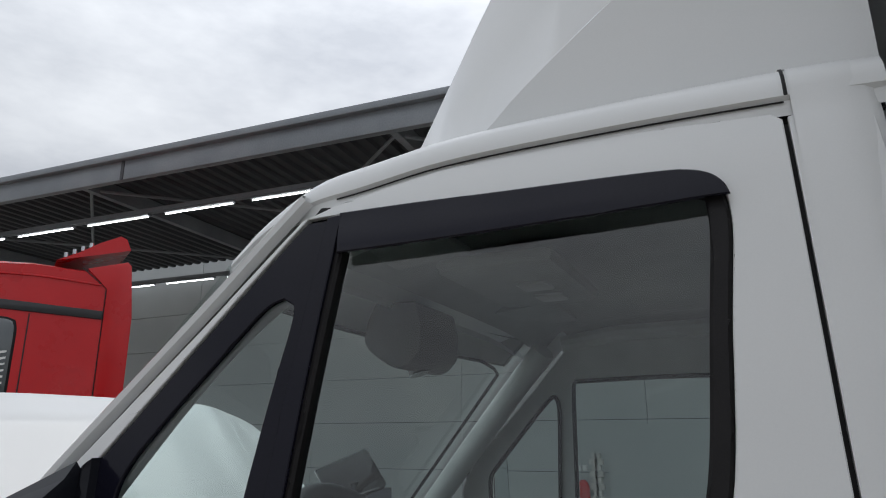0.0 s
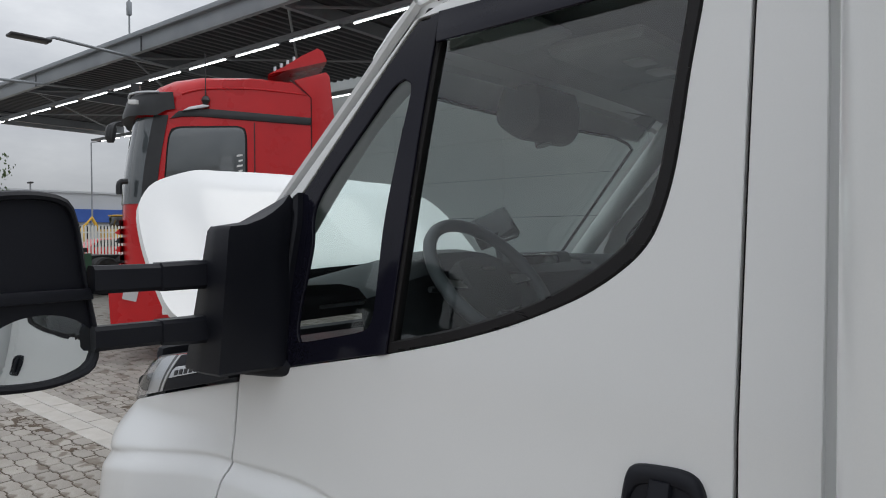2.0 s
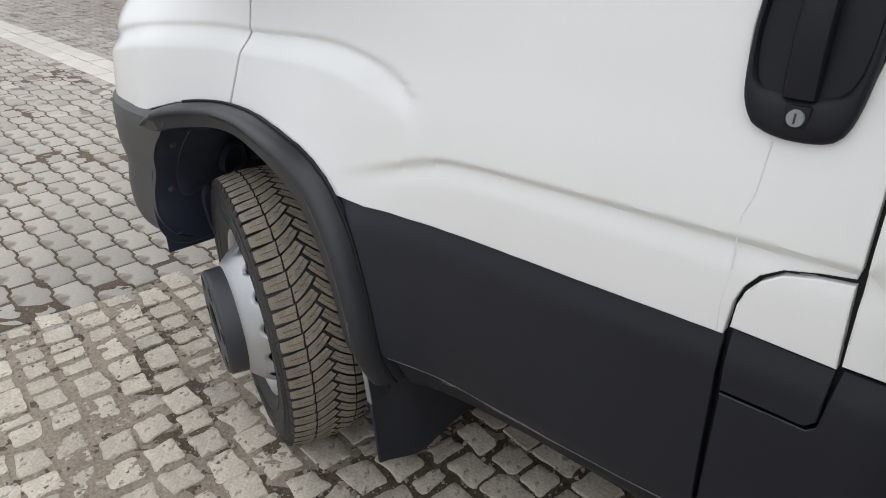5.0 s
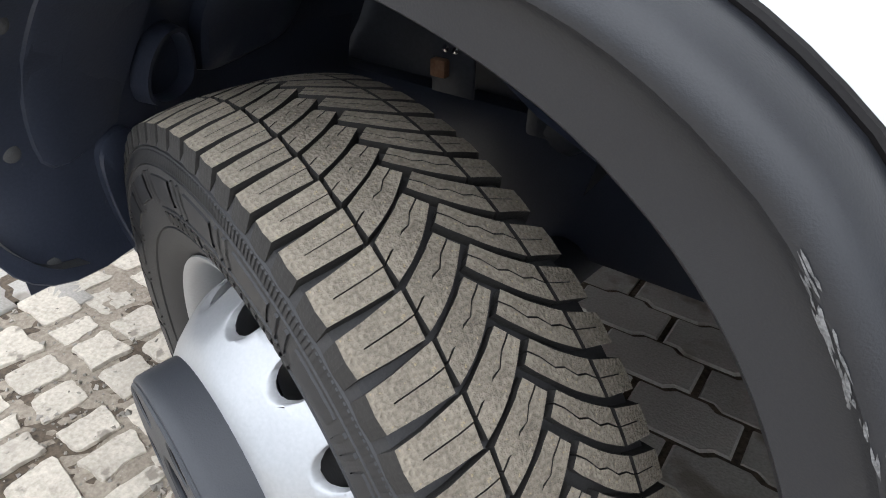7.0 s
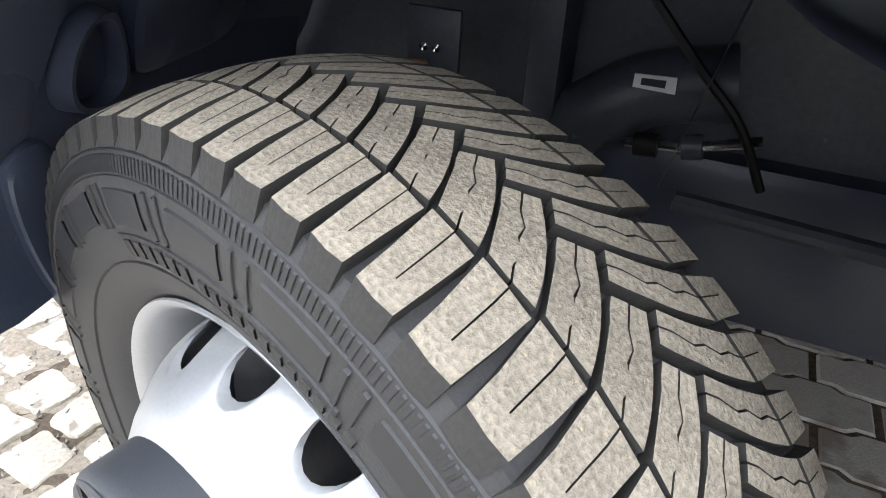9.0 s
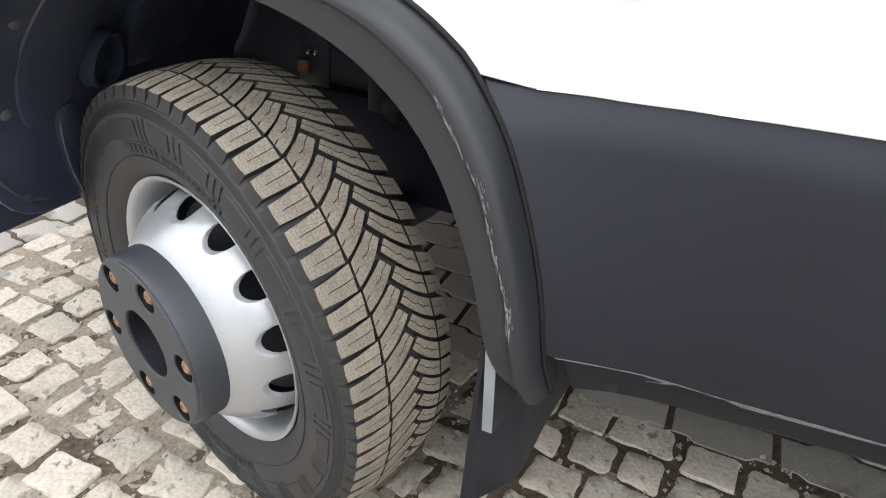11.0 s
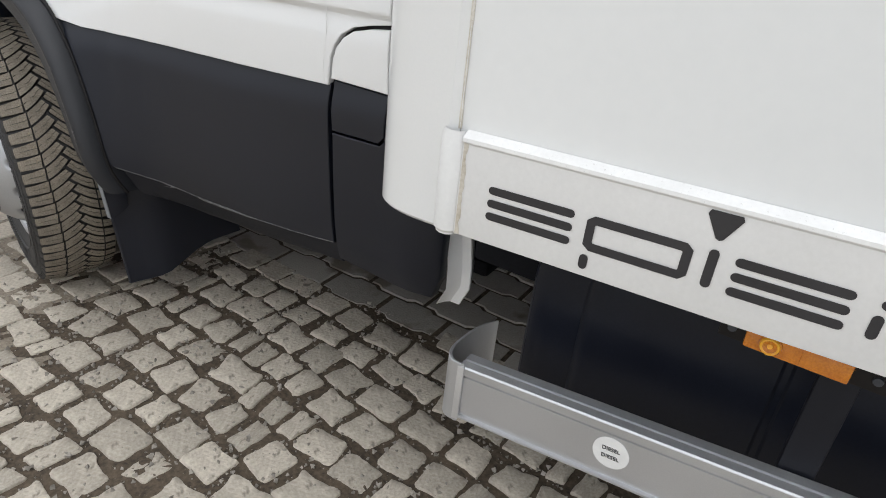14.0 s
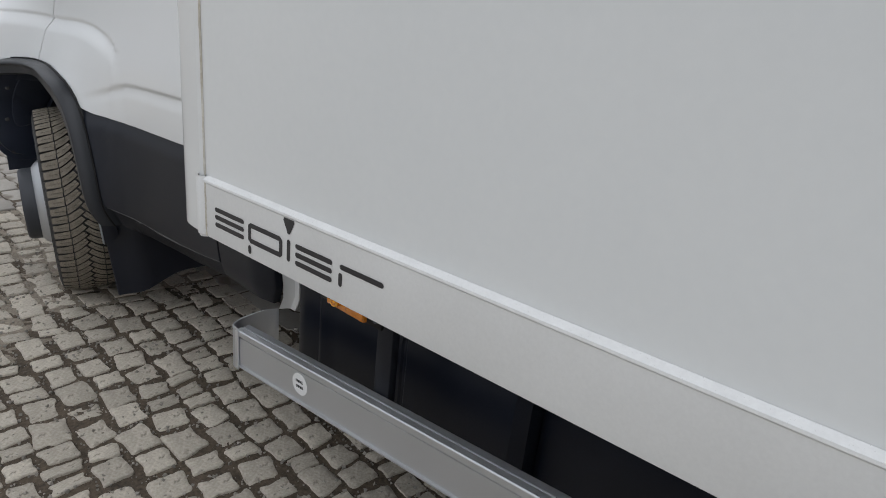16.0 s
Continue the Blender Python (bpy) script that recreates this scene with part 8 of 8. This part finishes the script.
gpanel("skirt_swage", [(1.9, 0.52), (2.35, 0.52), (2.62, 0.62), (3.05, 1.02), (3.16, 1.02), (2.70, 0.56), (2.40, 0.46), (1.9, 0.46)], GREEN, -0.02, 0.03, "raised green swage")
gpanel("skirt_foot", [(0.62, 0.26), (3.2, 0.29), (3.2, 0.36), (0.62, 0.33)], DARKPART, 0.03, 0.05, "dark skirt foot")
gpanel("side_reflector", [(2.05, 0.80), (2.28, 0.80), (2.28, 0.86), (2.05, 0.86)], AMBER, -0.01, 0.01, "amber reflector", 0.002)
gpanel("front_reflector", [(0.56, 0.42), (0.66, 0.42), (0.66, 0.47), (0.56, 0.47)], AMBER, -0.01, 0.01, "amber reflector", 0.002)
for k in range(5):
    gpanel("printed_bar", [(1.92 + 0.11 * k, 0.90), (2.0 + 0.11 * k, 0.90), (2.0 + 0.11 * k, 0.935), (1.92 + 0.11 * k, 0.935)], STICKER, -0.006, 0.005, "", 0.0)
for k in range(9):
    gpanel("deck_slat", [(0.55 + 0.32 * k, 1.14), (0.80 + 0.32 * k, 1.14), (0.78 + 0.32 * k, 1.26), (0.57 + 0.32 * k, 1.26)], DARKPART, 0.08, 0.5, "dark deck part", 0.015)
part("chassis_frame", prism([gp(-0.9, 0.5, 0.62), gp(4.9, 0.5, 0.62), gp(4.9, 1.9, 0.62), gp(-0.9, 1.9, 0.62)], (0, 0, 0.42)), DARKPART, gl, "dark chassis frame")
for u in (-0.02, 3.92):
    mw = Matrix.Translation(gp(u, 0.16, 0.5)) @ (Vector(gp(0, -1, 0)) - Vector(gp(0, 0, 0))).to_track_quat("Z", "Y").to_matrix().to_4x4()
    gw = part("wheel", lathe([(0.10, 0.28), (0.15, 0.36), (0.15, 0.46), (0.10, 0.5), (-0.15, 0.5)], mw, 36), TYRE, gl, "black tyre", fix=True)
    part("wheel_rim", lathe([(0.10, 0.28), (0.02, 0.26), (0.04, 0.12), (0.10, 0.10), (0.10, 0)], mw, 24), STEEL, gw, "grey rim", fix=True)

fence = thing("fence", -34, 14, 0, "white palisade fence along the yard", "fence")
for k in range(110):
    part("picket", prism([(-34.0, 6.0 + 0.16 * k, -0.01), (-34.0, 6.09 + 0.16 * k, -0.01), (-34.0, 6.09 + 0.16 * k, 2.0), (-34.0, 6.045 + 0.16 * k, 2.1), (-34.0, 6.0 + 0.16 * k, 2.0)], (-0.03, 0, 0)), FENCE, fence, soft=False)
for z in (0.4, 1.7):
    part("fence_rail", box(-34.08, -34.03, 6, 23.6, z, z + 0.06), FENCE, fence)

rc = thing("red_car", -38, 15.5, 0, "small red hatchback parked behind the fence", "car")
prof = [(0, 0.35), (0.05, 0.75), (0.9, 0.9), (1.5, 1.38), (2.7, 1.45), (3.5, 1.1), (3.75, 0.95), (3.8, 0.35)]
part("body", cap_ends(loft([[(-38.5 + d * 1.0, 14.0 + x, 0.9 + (z - 0.9) * g) for x, z in prof] for d, g in ((0, 0.94), (0.1, 1.0), (1.5, 1.0), (1.6, 0.94))], close_u=True)), RED, rc, "red body", fix=True)
part("side_glass", prism([(-36.88, 14.0 + x, z) for x, z in ((1.1, 0.95), (1.6, 1.32), (2.6, 1.38), (3.2, 1.0))], (0.01, 0, 0)), SCREEN, rc, "dark windows")
for yy in (14.8, 17.0):
    part("wheel", lathe([(0.05, 0), (0.05, 0.3), (-0.1, 0.3)], Matrix.Translation((-36.9, yy, 0.3)) @ Matrix.Rotation(radians(90), 4, "Y"), 20), TYRE, rc, fix=True)

for k, (yy, xx) in enumerate(((13.5, -46), (17.5, -48), (21.5, -47), (26, -50))):
    mc = thing("yellow_digger", xx, yy, 0, "yellow digger parked beyond the fence", "digger", group="diggers in the far yard")
    part("machine_body", box(xx - 1.2, xx + 1.2, yy - 1.4, yy + 1.2, 0.9, 2.0, 0.1), YELLOW, mc, "yellow body")
    part("machine_cab", box(xx - 0.7, xx + 0.7, yy - 1.0, yy + 0.4, 2.0, 2.9, 0.1), SCREEN, mc, "dark glazed cab")
    part("machine_roof", box(xx - 0.75, xx + 0.75, yy - 1.05, yy + 0.45, 2.9, 3.0, 0.04), YELLOW, mc)
    part("machine_arm", tube([(xx, yy + 1.0, 1.6), (xx, yy + 2.0, 2.8), (xx, yy + 3.0, 1.0)], 0.14, 8), YELLOW, mc)
    for d in (-1.0, 0.9):
        part("machine_wheel", lathe([(0.1, 0), (0.1, 0.55), (-0.2, 0.6)], Matrix.Translation((xx + 1.2, yy + d, 0.6)) @ Matrix.Rotation(radians(90), 4, "Y"), 20), TYRE, mc, fix=True)
hall = thing("far_hall", -110, 50, 0, "pale flat hall with a blue band far off", "building")
part("hall_wall", box(-125, -108, 10, 60, 0, 8.0), PALEWALL, hall, "pale wall")
part("hall_band", box(-107.9, -107.6, 10, 60, 3.6, 5.6), BLUEWALL, hall, "blue band")
part("hall_roof", box(-125.2, -107.8, 9.8, 60.2, 8.0, 8.3), PALEWALL, hall)
for k in range(12):
    part("hall_window", box(-107.95, -107.8, 12 + 4 * k, 14.6 + 4 * k, 1.0, 3.0), SCREEN, hall)


def lamp_post(x, y, h, arm, nm="street_lamp"):
    lp = thing(nm, x, y, 0, "tall thin grey street lamp in the yard", "street lamp", group="street lamps")
    part("post", tube([(x, y, 0), (x, y, h)], 0.09, 8, taper=[1.0, 0.6]), GALV, lp)
    part("arm", tube([(x, y, h), (x + arm[0], y + arm[1], h + 0.1)], 0.04, 6), GALV, lp)
    part("lamp_head", box(x + arm[0] - 0.3, x + arm[0] + 0.3, y + arm[1] - 0.12, y + arm[1] + 0.12, h + 0.04, h + 0.16, 0.03), DARKPART, lp)


lamp_post(-58.1, 23.5, 9.3, (0.8, 0.4))
lamp_post(-52, 17.0, 5.2, (0.0, 0.0), "post")
# lamp on a bracket that reaches out from the canopy
cl = thing("bracket_lamp", -13.5, 7.9, 5.6, "dark flood lamp on a long grey bracket", "lamp")
part("lamp_head", box(-15.18, -14.84, 5.0, 5.78, 5.66, 5.73, 0.03), DARKPART, cl)
part("lamp_arm", tube([(-14.98, 5.72, 5.74), (-14.98, 5.85, 5.80), (-15.3, 8.3, 5.76), (-15.5, 9.6, 5.74)], 0.035, 8), GALV, cl, "long grey bracket")
part("bracket", tube([(-21.4, 5.6, 6.0), (-20.1, 8.3, 5.86), (-19.6, 9.6, 5.84)], 0.04, 8), GALV, cl)


def tree(x, y, h, seed):
    r = random.Random(seed)
    t = thing("tree", x, y, 0, "leafy green tree beyond the yard", "tree", group="far trees")
    bm_ = tube([(x, y, 0), (x + 0.1, y, h * 0.4), (x, y + 0.2, h * 0.8)], 0.28, 8, taper=[1, 0.7, 0.3])
    for k in range(9):
        a = r.random() * 6.28
        z0 = h * r.uniform(0.3, 0.7)
        tube([(x, y, z0), (x + math.cos(a) * h * 0.14, y + math.sin(a) * h * 0.14, z0 + h * 0.14), (x + math.cos(a) * h * 0.25, y + math.sin(a) * h * 0.25, z0 + h * 0.2)], 0.1, 5, into=bm_, taper=[1, 0.6, 0.2])
    part("trunk", bm_, BARK, t)
    bm_ = bmesh.new()
    blobs = [(x + r.gauss(0, h * 0.16), y + r.gauss(0, h * 0.16), h * r.uniform(0.4, 0.95), h * r.uniform(0.08, 0.16)) for k in range(22)]
    for bx_, by_, bz_, br_ in blobs:
        for k in range(70):
            d = Vector((r.gauss(0, 1), r.gauss(0, 1), r.gauss(0, 0.8))).normalized() * br_ * r.uniform(0.6, 1.1)
            c = Vector((bx_, by_, bz_)) + d
            s = r.uniform(0.12, 0.26)
            q = Euler((r.random() * 6, r.random() * 6, 0)).to_matrix()
            bm_.faces.new([bm_.verts.new(c + q @ Vector(p) * s) for p in ((-1, 0, 0), (0, -0.5, 0.1), (1, 0, 0), (0, 0.5, 0.1))])
    part("crown", bm_, LEAF, t, soft=False)


for k, (x, y, h) in enumerate(((-72, 17.5, 9.0), (-76, 15.0, 8.0), (-80, 19.0, 9.5), (-86, 13, 9))):
    tree(x, y, h, 20 + k)
